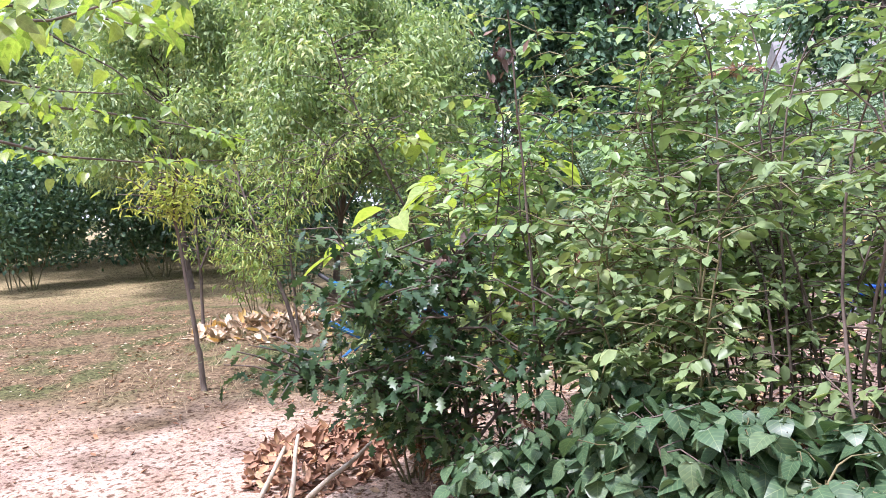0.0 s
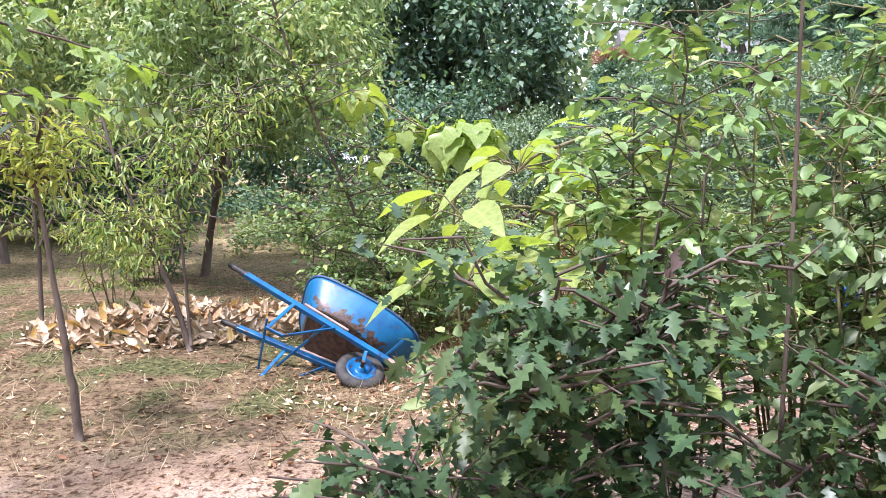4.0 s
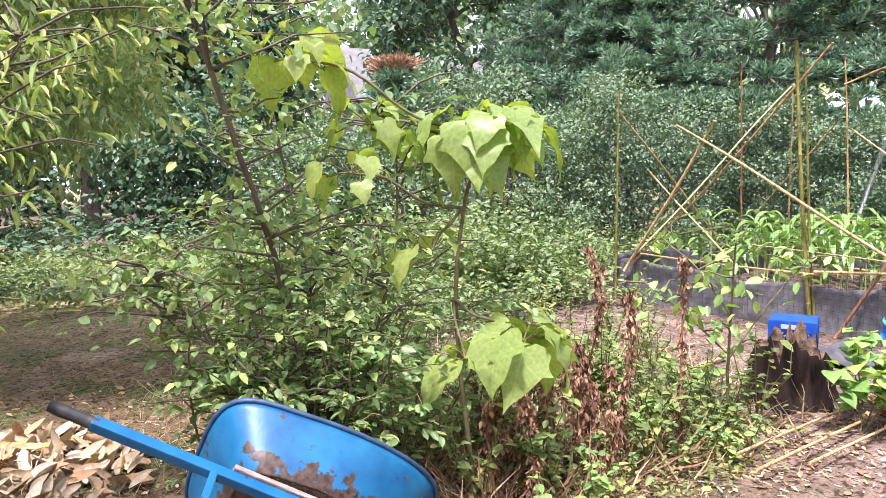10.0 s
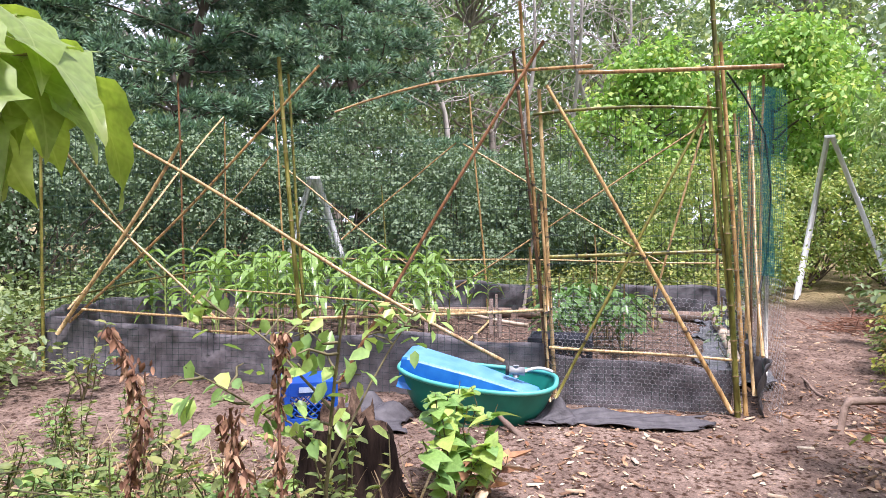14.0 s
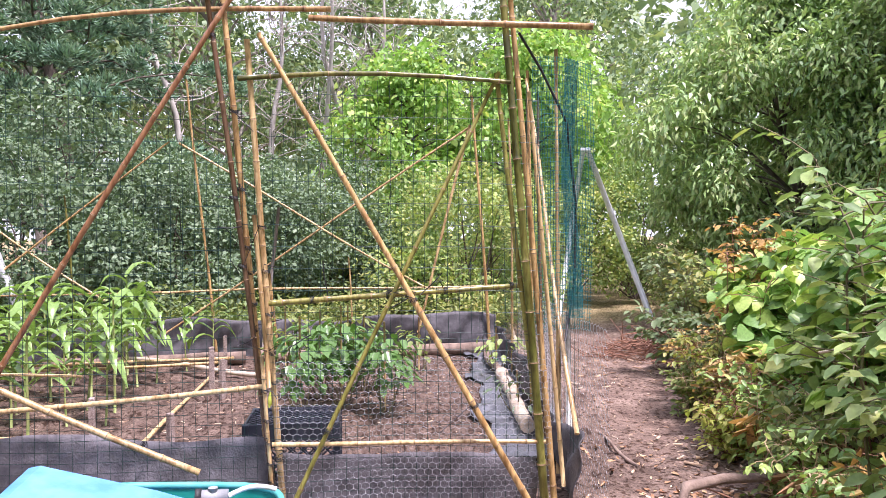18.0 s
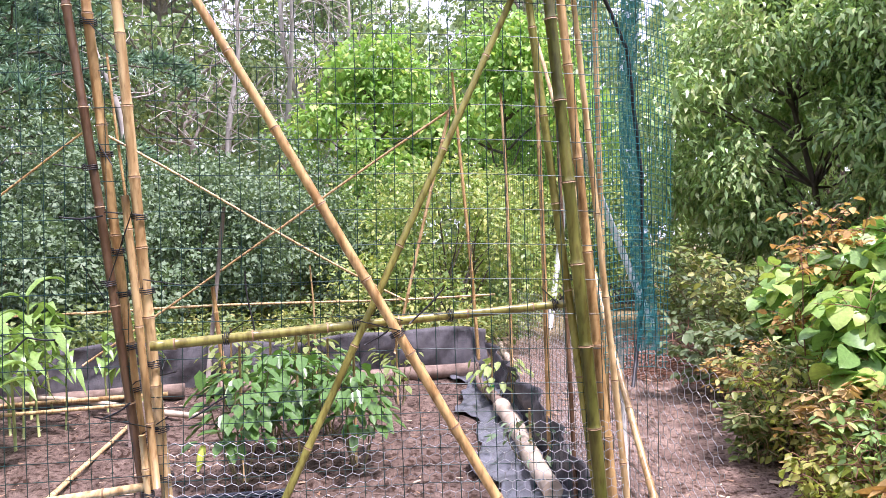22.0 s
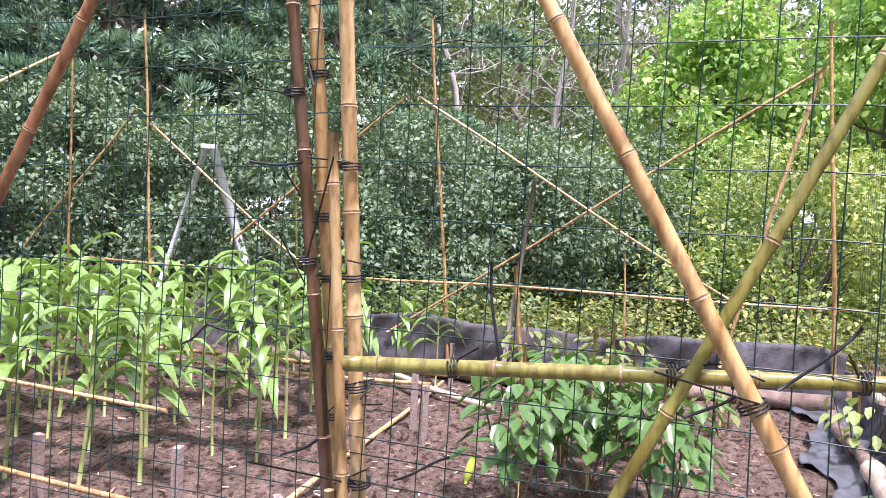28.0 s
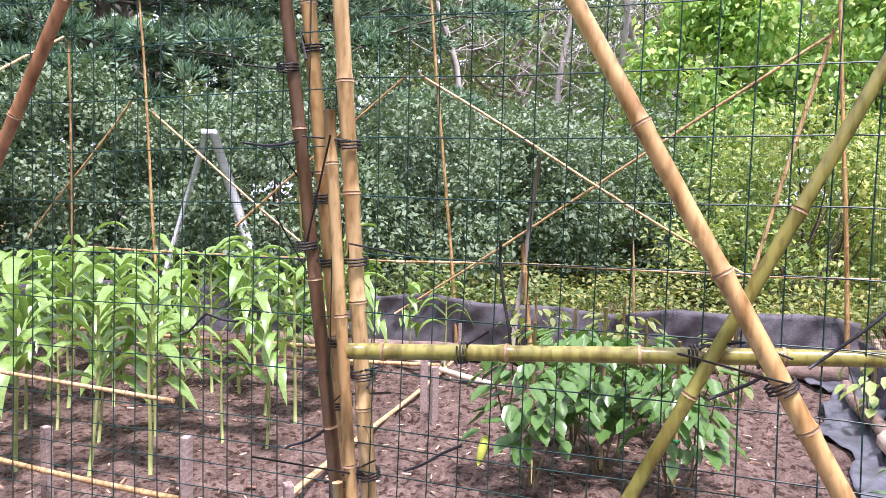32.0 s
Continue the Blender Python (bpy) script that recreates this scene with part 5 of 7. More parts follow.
def twig_leaves(sh, a, b, n, kind, size, hang, r, m=0, wide=0.75):
    """Leaves set in turn on both sides of a twig, their faces to the sky."""
    a, b = np.asarray(a, float), np.asarray(b, float)
    d = (b - a) / (np.linalg.norm(b - a) + 1e-9)
    side = np.cross(d, (0, 0, 1))
    side /= np.linalg.norm(side) + 1e-9
    u = np.linspace(0.12, 1.0, n)
    sg = np.where(np.arange(n) % 2, 1.0, -1.0)[:, None]
    c = a + (b - a) * u[:, None] + r.normal(size=(n, 3)) * size * 0.15
    tip = d * 0.6 + side * sg * wide + r.normal(size=(n, 3)) * 0.28 + np.array((0, 0, -hang))
    face = r.normal(size=(n, 3)) * 0.38 + np.array((0, 0, 1))
    sh.leaves(kind, c, tip, face, size * r.uniform(0.55, 1.2, n), m)


def loose_shrub(name, x, y, h, spread, leaf, kind, size, stems, twigs, per, label, seed, hang=0.25, stem_mat=None, stem_r=0.007, low=0.2, reach=0.3, lean=(0, 0), category="shrub"):
    """Thin arching stems with side twigs and separate leaves along them, and air between."""
    r = np.random.default_rng(seed)
    z0 = float(gz(x, y)) - 0.02
    t = thing(name, (x, y, z0), label, category)
    tw, fol = Shape(), Shape()
    for k in range(stems):
        w, d = 2.4 * k + r.uniform(-0.6, 0.6), spread * r.uniform(0.2, 1.0)
        foot = np.array((x + 0.2 * spread * math.cos(w), y + 0.2 * spread * math.sin(w), z0))
        end = np.array((x + lean[0] + d * math.cos(w), y + lean[1] + d * math.sin(w), z0 + h * r.uniform(0.6, 1.0)))
        p = limb_path(foot, end, 9, 0.15, seed * 17 + k)
        part("stem", Shape().tube(p, np.linspace(stem_r, stem_r * 0.35, 9), 5), stem_mat or M_STEM, t)
        for q in range(twigs):
            u = r.uniform(low, 1.0)
            c = np.array([np.interp(u, np.linspace(0, 1, 9), p[:, i]) for i in range(3)])
            w2 = r.uniform(0, 6.28)
            e = c + np.array((math.cos(w2), math.sin(w2), r.uniform(-0.25, 0.5))) * reach * r.uniform(0.4, 1.0)
            e[2] = max(e[2], z0 + 0.05)
            tw.tube(limb_path(c, e, 4, 0.08, seed * 3 + 40 * k + q), (0.0035, 0.003, 0.0022, 0.0014), 3, caps=False)
            twig_leaves(fol, c, e, per, kind, size, hang, r)
    tagged(part("twig", tw, stem_mat or M_STEM, t), kind="stuff")
    part("foliage", fol, leaf, t)
    return t


sapling("peach_sapling", [[(-1.9, 5.35, -0.02), (-1.93, 5.37, 0.35), (-1.985, 5.4, 0.8), (-2.06, 5.45, 1.3)], [(-2.06, 5.45, 1.3), (-2.13, 5.45, 1.5), (-2.36, 5.5, 1.75)], [(-2.06, 5.45, 1.3), (-2.06, 5.4, 1.45), (-1.95, 5.3, 1.65)]],
        24, M_GOLD, "lance", 0.08, 12, 0.4, "thin bare-stemmed peach sapling with a small yellowing crown", 201, 0.024, M_BARK, reach=0.42, zmin=1.3)
sapling("peach_sapling", [[(-1.53, 7.08, 0.0), (-1.62, 7.15, 0.35), (-1.8, 7.3, 0.8), (-2.05, 7.5, 1.35), (-2.2, 7.6, 1.9)], [(-1.52, 7.08, 0.05), (-1.55, 7.12, 0.6), (-1.6, 7.2, 1.2), (-1.62, 7.3, 1.9)], [(-1.75, 7.25, 0.7), (-1.95, 7.35, 0.9), (-2.3, 7.5, 1.05)], [(-1.6, 7.2, 1.2), (-1.3, 7.25, 1.6), (-1.1, 7.3, 2.0)]],
        42, M_YELLOW, "lance", 0.085, 13, 0.7, "leaning peach sapling with yellow-green drooping leaves", 202, 0.024, M_BARK, reach=0.6, zmin=0.75)
sapling("peach_sapling", [[(-2.9, 8.3, 0.0), (-2.9, 8.35, 0.6), (-2.95, 8.4, 1.2), (-2.9, 8.5, 1.9)], [(-2.9, 8.35, 0.7), (-2.6, 8.3, 1.3), (-2.4, 8.4, 1.9)]],
        36, M_YELLOW, "lance", 0.085, 13, 0.8, "young peach tree with yellowing tips", 203, 0.022, M_BARK, reach=0.6, zmin=0.8)
# tall shrub right behind the wheelbarrow
sapling("shrub", [[(0.05, 7.05, 0.0), (-0.1, 7.0, 0.5), (-0.3, 6.9, 1.15), (-0.57, 6.75, 1.75), (-0.8, 6.65, 2.35), (-0.95, 6.6, 2.9)], [(0.05, 7.05, 0.05), (0.0, 7.1, 0.8), (-0.1, 7.2, 1.5), (-0.2, 7.3, 2.3)], [(0.08, 7.0, 0.05), (0.2, 6.95, 0.6), (0.3, 6.85, 1.2), (0.25, 6.8, 1.8)], [(0.0, 7.1, 0.1), (0.3, 7.3, 0.6), (0.55, 7.4, 1.2)], [(0.0, 7.0, 0.1), (-0.4, 7.1, 0.6), (-0.75, 7.2, 1.1)]],
        42, M_BUSH, "oval", 0.058, 17, 0.3, "tall loose green shrub with thin dark stems behind the wheelbarrow", 204, 0.016, M_BARK, reach=0.55, zmin=0.25)
loose_shrub("shrub", -0.3, 7.2, 1.25, 0.5, M_BUSH, "oval", 0.055, 12, 12, 10, "leafy green shrub beside the tall shrub", 215, low=0.15)
loose_shrub("shrub", 0.15, 6.9, 0.95, 0.7, M_BUSH, "oval", 0.055, 18, 12, 10, "low green foliage at the foot of the tall shrub", 205, low=0.15)
loose_shrub("shrub", 0.45, 8.7, 1.5, 0.8, M_BUSH, "oval", 0.06, 14, 12, 9, "green shrub in the clearing behind the wheelbarrow", 206)
loose_shrub("shrub", 0.9, 8.2, 1.3, 0.8, M_BUSH, "oval", 0.055, 14, 12, 9, "loose green shrub beside the clearing", 207)
loose_shrub("shrub", -2.3, 10.6, 1.2, 0.9, M_DARK, "oval", 0.065, 18, 12, 10, "low dark green shrub under the big peach tree", 208, low=0.1)


loose_shrub("shrub", -2.4, 8.8, 1.1, 0.6, M_YELLOW, "lance", 0.075, 8, 10, 11, "young peach growth with yellowing leaves", 214, hang=0.6, low=0.2, reach=0.35)


# ---- catalpas: single large leaves ----
def catalpa(at, trunk, clusters, label, seed, leaf=None, kind="catalpa"):
    r = np.random.default_rng(seed)
    t = thing("catalpa_sapling", at, label, "sapling")
    stem_part(t, "trunk", trunk, 0.014, 0.007, M_STEM)
    for cx, cy, cz, rad, n, big in clusters:
        c = np.array((cx, cy, cz))
        j = np.argmin(np.linalg.norm(np.asarray(trunk) - c, axis=1))
        stem_part(t, "limb", limb_path(trunk[j], c, 4, 0.1, seed), 0.008, 0.005, M_STEM)
        for k in range(n):
            w, u = 2.4 * k + r.uniform(-0.3, 0.3), (k + 0.5) / n
            e = 1.35 - 1.75 * u ** 0.8
            d = np.array((math.cos(w) * math.cos(e), math.sin(w) * math.cos(e), math.sin(e) * 0.7))
            p = c + d * rad * r.uniform(0.5, 0.85)
            sh = Shape()
            sh.tube(limb_path(c, p, 4, 0.15, seed + k), 0.0028, 4, caps=False, m=1)
            flat = np.array((math.cos(w), math.sin(w), 0.0))
            drop = 0.05 + 0.35 * u if kind == "oblong" else 0.35 + 0.5 * u
            tip = flat * r.uniform(0.55, 0.95) + r.normal(size=3) * 0.16 + (0, 0, -drop)
            sh.leaves(kind, [p], [tip], [flat * (0.35 + 0.4 * u) + r.normal(size=3) * 0.22 + (0, 0, 0.9)], big * r.uniform(0.45, 1.15))
            part("leaf", sh, [leaf or M_CATALPA, M_STEM], t)
    return t


catalpa((0.5, 6.55, 0), [(0.5, 6.55, -0.02), (0.46, 6.58, 0.4), (0.42, 6.6, 0.9), (0.44, 6.56, 1.3), (0.5, 6.5, 1.62)],
        [(0.52, 6.42, 1.62, 0.26, 26, 0.235), (0.40, 6.5, 1.60, 0.24, 16, 0.21), (0.54, 6.28, 0.74, 0.18, 10, 0.23), (0.36, 6.45, 0.66, 0.16, 6, 0.2), (-0.25, 6.75, 1.90, 0.2, 9, 0.19), (0.1, 6.75, 1.66, 0.24, 10, 0.17), (-0.1, 6.6, 1.45, 0.22, 8, 0.13), (0.3, 6.6, 1.12, 0.22, 7, 0.14)],
        "catalpa sapling with large pale green leaves", 211)
catalpa((0.1, 3.75, 0), [(0.1, 3.75, -0.02), (0.12, 3.72, 0.5), (0.1, 3.8, 0.9), (0.1, 3.85, 1.25), (0.15, 3.95, 1.5)],
        [(-0.24, 3.85, 1.24, 0.2, 7, 0.22), (0.02, 4.05, 1.40, 0.26, 13, 0.24), (0.15, 3.6, 0.85, 0.28, 12, 0.23), (0.38, 3.95, 1.24, 0.32, 20, 0.24), (-0.40, 3.25, 1.12, 0.18, 6, 0.17), (0.5, 4.15, 1.48, 0.32, 20, 0.24), (0.25, 3.9, 1.05, 0.28, 15, 0.24), (0.35, 3.75, 0.6, 0.25, 10, 0.2)],
        "catalpa sapling with long bright yellow-green leaves", 212, M_CATALPA, "oblong")

# ---- the thicket on the right at the start ----
sapling("oak_sapling", [[(0.1, 3.0, -0.02), (0.06, 3.02, 0.4), (0.0, 3.05, 0.9), (0.05, 3.0, 1.15)], [(0.1, 3.0, 0.2), (-0.15, 2.95, 0.5), (-0.38, 2.9, 0.72)], [(0.08, 3.0, 0.3), (0.35, 2.85, 0.7), (0.55, 2.75, 0.9)], [(0.08, 3.02, 0.1), (-0.1, 3.2, 0.3), (-0.4, 3.35, 0.42)], [(0.03, 3.03, 0.6), (-0.25, 3.0, 0.85), (-0.5, 2.97, 0.98)], [(0.0, 3.05, 0.8), (-0.2, 3.1, 1.0), (-0.35, 3.12, 1.1)], [(-0.1, 2.97, 0.45), (-0.4, 3.02, 0.6), (-0.66, 3.06, 0.62)]],
        26, M_OAK, "lobed", 0.076, 14, 0.3, "young oak with dark lobed leaves", 221, 0.014, M_BARK, reach=0.36, zmin=0.12)
sapling("dead_stalk", [[(0.02, 3.1, 0.0), (0.03, 3.1, 0.6), (0.02, 3.09, 1.3)]], 6, M_DARKDEAD, "curl", 0.085, 11, 1.6, "dead stalk with a clump of hanging dark brown leaves", 222, 0.007, M_BARK, reach=0.07, zmin=1.02)
sapling("dead_stalk", [[(0.35, 2.95, 0.0), (0.36, 2.95, 1.0), (0.3, 2.9, 2.1)]], 5, M_DARKDEAD, "curl", 0.06, 9, 1.6, "tall dead stalk with withered hanging leaves", 223, 0.008, M_BARK, reach=0.09, zmin=1.8)
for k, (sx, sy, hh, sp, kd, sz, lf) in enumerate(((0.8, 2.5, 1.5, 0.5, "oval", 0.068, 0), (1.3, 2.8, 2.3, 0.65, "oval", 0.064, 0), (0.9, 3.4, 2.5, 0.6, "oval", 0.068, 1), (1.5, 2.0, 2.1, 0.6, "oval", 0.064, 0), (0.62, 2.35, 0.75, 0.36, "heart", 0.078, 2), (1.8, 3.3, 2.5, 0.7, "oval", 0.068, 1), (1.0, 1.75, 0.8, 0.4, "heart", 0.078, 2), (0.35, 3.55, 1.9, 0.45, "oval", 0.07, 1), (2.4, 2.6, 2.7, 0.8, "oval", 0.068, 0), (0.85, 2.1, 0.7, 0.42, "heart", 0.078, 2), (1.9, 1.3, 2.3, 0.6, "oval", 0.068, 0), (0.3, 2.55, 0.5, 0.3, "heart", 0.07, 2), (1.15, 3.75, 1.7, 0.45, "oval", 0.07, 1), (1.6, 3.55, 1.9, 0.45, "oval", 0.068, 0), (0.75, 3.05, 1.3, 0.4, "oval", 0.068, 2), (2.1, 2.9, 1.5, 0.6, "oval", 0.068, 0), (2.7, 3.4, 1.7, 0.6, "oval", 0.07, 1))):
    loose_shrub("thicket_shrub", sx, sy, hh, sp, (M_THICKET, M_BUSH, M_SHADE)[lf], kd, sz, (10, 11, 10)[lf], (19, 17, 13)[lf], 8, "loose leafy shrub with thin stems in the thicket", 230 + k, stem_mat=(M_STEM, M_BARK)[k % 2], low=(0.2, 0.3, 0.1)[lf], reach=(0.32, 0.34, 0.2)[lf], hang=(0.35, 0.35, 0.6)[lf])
loose_shrub("thicket_shrub", -0.22, 3.4, 1.05, 0.2, M_THICKET, "oval", 0.068, 9, 15, 8, "leafy shrub at the edge of the thicket beside the young oak", 249, low=0.25, reach=0.24, hang=0.35)
for k, (sx, sy, hh, sp) in enumerate(((0.25, 3.2, 0.35, 0.35), (0.7, 2.9, 0.45, 0.4), (1.2, 2.3, 0.4, 0.4), (1.5, 3.3, 0.4, 0.4), (-0.1, 3.45, 0.3, 0.3))):
    loose_shrub("withered_weeds", sx, sy, hh, sp, M_DEADLEAF, "curl", 0.045, 14, 6, 5, "withered brown leaves and stalks under the thicket", 260 + k, stem_mat=M_STEM_RED, hang=0.7, stem_r=0.004, reach=0.12, category="weed")


def overhang():
    """Leafy boughs of a tree that stands beside the path, hanging into the view from above."""
    r = np.random.default_rng(240)
    t = thing("broadleaf_tree", (-3.6, 3.0, 0), "broadleaf tree with low boughs over the path", "tree")
    stem_part(t, "trunk", [(-3.6, 3.0, -0.05), (-3.5, 3.02, 1.0), (-3.45, 3.0, 2.2), (-3.5, 3.1, 3.6)], 0.07, 0.03, M_BARK)
    fol = Shape()
    for k, (a, b) in enumerate((((-3.47, 3.0, 2.0), (-1.35, 2.15, 1.98)), ((-3.47, 3.0, 2.3), (-0.75, 2.6, 2.15)), ((-3.47, 3.0, 2.1), (-1.7, 3.9, 2.02)), ((-3.47, 3.0, 2.2), (-1.55, 5.05, 1.72)), ((-3.47, 3.0, 2.3), (-1.75, 5.2, 1.95)), ((-3.47, 3.0, 2.4), (-1.2, 3.7, 2.25)), ((-3.47, 3.0, 2.6), (-1.1, 1.6, 2.2)), ((-3.47, 3.0, 1.9), (-1.8, 1.9, 1.95)), ((-3.47, 3.0, 2.2), (-1.35, 5.15, 1.85)), ((-3.47, 3.0, 2.3), (-0.95, 2.3, 2.05)))):
        p = limb_path(a, b, 7, 0.06, 241 + k)
        part("bough", Shape().tube(p, np.linspace(0.018, 0.003, 7), 5), M_BARK, t)
        for q in range(17):
            u = r.uniform(0.4, 1)
            c = np.array([np.interp(u, np.linspace(0, 1, 7), p[:, i]) for i in range(3)])
            e = c + r.normal(size=3) * (0.2, 0.2, 0.05) + (0, 0, -0.06)
            twig_leaves(fol, c, e, 7, "oblong", 0.085, 0.55, r, int(r.random() < 0.2))
    part("foliage", fol, [M_CATALPA, M_THICKET], t)


overhang()


# ---- vegetable beds ----
def corn(x, y, h, seed):
    r = np.random.default_rng(seed)
    z0 = float(gz(x, y)) - 0.02
    t = thing("corn_plant", (x, y, z0), "young green corn plant with arching leaves", "plant", "corn rows")
    top = np.array((x + r.normal() * 0.03, y + r.normal() * 0.03, z0 + h * 0.78))
    part("stalk", Shape().tube(bend_line((x, y, z0), top, 6, 0, 0.012, seed), np.linspace(0.0105, 0.0065, 6), 7), M_CORNSTALK, t)
    for k in range(9):
        u = 0.5 + 0.5 * k / 8
        base = np.array((x, y, z0)) + (top - np.array((x, y, z0))) * u
        w = np.pi * k + r.uniform(-0.5, 0.5) + seed
        ln = h * r.uniform(0.30, 0.46) * (1.15 - 0.35 * abs(u - 0.6))
        d = np.array((math.cos(w), math.sin(w), 0))
        side = np.array((-d[1], d[0], 0))
        s = np.linspace(0, 1, 9)
        rise, drop = r.uniform(0.45, 0.75), r.uniform(0.5, 0.95)
        mid = base + d * (ln * 0.62 * s[:, None]) + np.array((0, 0, 1)) * (ln * (rise * s - drop * s ** 2.4))[:, None] + side * (0.05 * ln * np.sin(s * 5 + seed))[:, None]
        wd = 0.042 * np.sin(np.pi * np.clip(s * 0.9 + 0.1, 0, 1)) ** 0.7 * (1 + 0.1 * np.sin(s * 20))
        lift = np.array((0, 0, 1)) * (wd * 0.45)[:, None]
        v = np.concatenate([mid - side * wd[:, None] + lift, mid, mid + side * wd[:, None] + lift])
        f = [[i, i + 1, 10 + i, 9 + i] for i in range(8)] + [[9 + i, 10 + i, 19 + i, 18 + i] for i in range(8)]
        sh = Shape()
        sh.add(v, f)
        part("leaf", sh, M_CORN, t)
    return t


M_CORNSTALK = plain_mat("corn_stalk", (0.20, 0.29, 0.08), (0.42, 0.44, 0.17), 9, 0.45, bump=0.1, stretch=(4, 4, 1))


def build_corn():
    kinds = [corn(6.3, 7.0, 1.05, 301), corn(6.25, 7.35, 1.15, 302), corn(6.35, 6.72, 0.95, 303), corn(6.3, 7.75, 1.1, 304)]
    r = np.random.default_rng(300)
    n = 0
    for row in range(6):
        for col in range(11):
            x, y = 6.3 + row * 0.5 + r.normal() * 0.06, 6.45 + col * 0.27 + r.normal() * 0.06 - row * 0.02
            if row == 0 and 6.6 < y < 7.9:
                continue
            if row == 0 and y < 6.6 or r.random() < 0.03:
                continue
            s = r.uniform(0.8, 1.12)
            copy_thing(kinds[n % 4], Matrix.Translation((x, y, float(gz(x, y)) - 0.02)) @ Matrix.Rotation(r.uniform(0, 6.28), 4, "Z") @ Matrix.Scale(s, 4))
            n += 1
    for k in range(8):
        x, y = 9.0 + r.normal() * 0.1, 5.6 + k * 0.12
        if k % 2:
            copy_thing(kinds[k % 4], Matrix.Translation((x - k * 0.12, y, 0.05)) @ Matrix.Rotation(k * 1.3, 4, "Z") @ Matrix.Scale(0.75, 4))


build_corn()
M_FRUIT = plain_mat("pepper_fruit", (0.42, 0.55, 0.06), (0.58, 0.68, 0.12), 10, 0.25, bump=0.05)
M_TIE_GREEN = plain_mat("tie_green", (0.0, 0.22, 0.06), (0.01, 0.30, 0.10), 10, 0.5)


def pepper(x, y, h, seed, fruit=True, leaf_size=0.11, leaf=None, name="pepper_plant", label="bushy green pepper plant tied to a cane", n=130):
    r = np.random.default_rng(seed)
    z0 = float(gz(x, y)) - 0.02
    t = thing(name, (x, y, z0), label, "plant")
    fol = []
    for k in range(5):
        w = 1.256 * k + r.uniform(-0.3, 0.3)
        e = np.array((x + 0.16 * math.cos(w), y + 0.16 * math.sin(w), z0 + h * r.uniform(0.7, 0.95)))
        part("stem", Shape().tube(limb_path((x + 0.02 * math.cos(w), y + 0.02 * math.sin(w), z0), e, 5, 0.0, seed + k), np.linspace(0.007, 0.003, 5), 5), M_STEM, t)
    for k in range(n):
        w, u = r.uniform(0, 6.28), r.random() ** 0.6
        p = np.array((x + 0.24 * u * math.cos(w), y + 0.24 * u * math.sin(w), z0 + h * r.uniform(0.42, 1.0)))
        d = np.array((math.cos(w), math.sin(w), -0.55)) + r.normal(size=3) * 0.25
        sh = Shape().leaves("oval", [p], [d], [(d[0] * 0.4, d[1] * 0.4, 1.0)], leaf_size * r.uniform(0.6, 1.2))
        part("leaf", sh, leaf or M_PEPPER, t)
    part("cane", Shape().tube([(x + 0.05, y, z0), (x + 0.06, y, z0 + h * 1.15)], 0.008, 6), M_BAM_PALE, t)
    part("tie", Shape().tube([(x + 0.045, y - 0.012, z0 + h * 0.4), (x + 0.065, y + 0.012, z0 + h * 0.41)], 0.012, 6), M_TIE_GREEN, t, "green plastic clip")
    if fruit:
        q = np.array((x - 0.1, y + 0.2, z0 + h * 0.42))
        s = np.linspace(0, 1, 9)[:, None]
        part("fruit", Shape().tube(q + np.array((-0.02, 0.03, -0.13)) * s, 0.022 * np.sin(np.pi * (0.12 + 0.86 * s[:, 0])) ** 0.6, 10), M_FRUIT, t, "pale yellow-green pepper")
    return t


pepper(6.55, 4.95, 0.68, 321)
pepper(6.75, 4.62, 0.72, 322, False)
pepper(6.6, 4.3, 0.62, 323, False)
pepper(7.2, 4.75, 0.66, 324, False)
pepper(7.4, 4.35, 0.6, 325, False)
pepper(8.2, 4.4, 0.62, 326, False, 0.09, M_WEED, "tomato_plant", "loose green tomato plant on a cane", 80)
pepper(8.4, 5.0, 0.6, 327, False, 0.09, M_WEED, "tomato_plant", "loose green tomato plant on a cane", 80)
pepper(8.1, 3.7, 0.5, 328, False, 0.09, M_WEED, "tomato_plant", "small green tomato plant on a cane", 40)
pepper(7.75, 3.0, 0.42, 329, False, 0.10, M_YELLOW, "squash_plant", "yellowing squash plant on black plastic", 30)
pepper(6.2, 3.35, 0.32, 330, False, 0.08, M_OLIVE, "melon_plant", "grey-green melon plant on black plastic", 26)

M_PLASTIC = plain_mat("mulch_plastic", (0.075, 0.08, 0.09), (0.16, 0.165, 0.185), 10, 0.32, bump=0.35)


def mulch():
    s = Shape()
    us, vs = np.linspace(0, 1, 90), np.linspace(0, 1, 22)
    r = np.random.default_rng(331)
    ph = r.uniform(0, 6, 8)
    pts = []
    for u in us:
        wob = 0.06 * math.sin(u * 19 + ph[0]) + 0.04 * math.sin(u * 41 + ph[1])
        for v in vs:
            x = 5.1 + 4.2 * u
            y = 3.62 - 0.255 * (x - 4.3) + (0.1 + (0.55 + wob) * v) - 0.14
            z = 0.085 + 0.02 * math.sin(u * 60 + v * 7 + ph[2]) * math.sin(v * 9 + u * 13 + ph[3]) + 0.014 * math.sin(u * 130 + v * 21) + 0.03 * (1 - v) ** 2
            pts.append((x, y, z + 0.02))
    w = len(vs)
    q = [[i * w + j, (i + 1) * w + j, (i + 1) * w + j + 1, i * w + j + 1] for i in range(len(us) - 1) for j in range(w - 1)]
    s.add(pts, q)
    ob = solo("plastic_mulch", s, M_PLASTIC, (7, 3.1, 0.08), "wrinkled black plastic mulch sheet on the bed", "ground sheet")
    ob.modifiers.new("thick", "SOLIDIFY").thickness = 0.004


mulch()


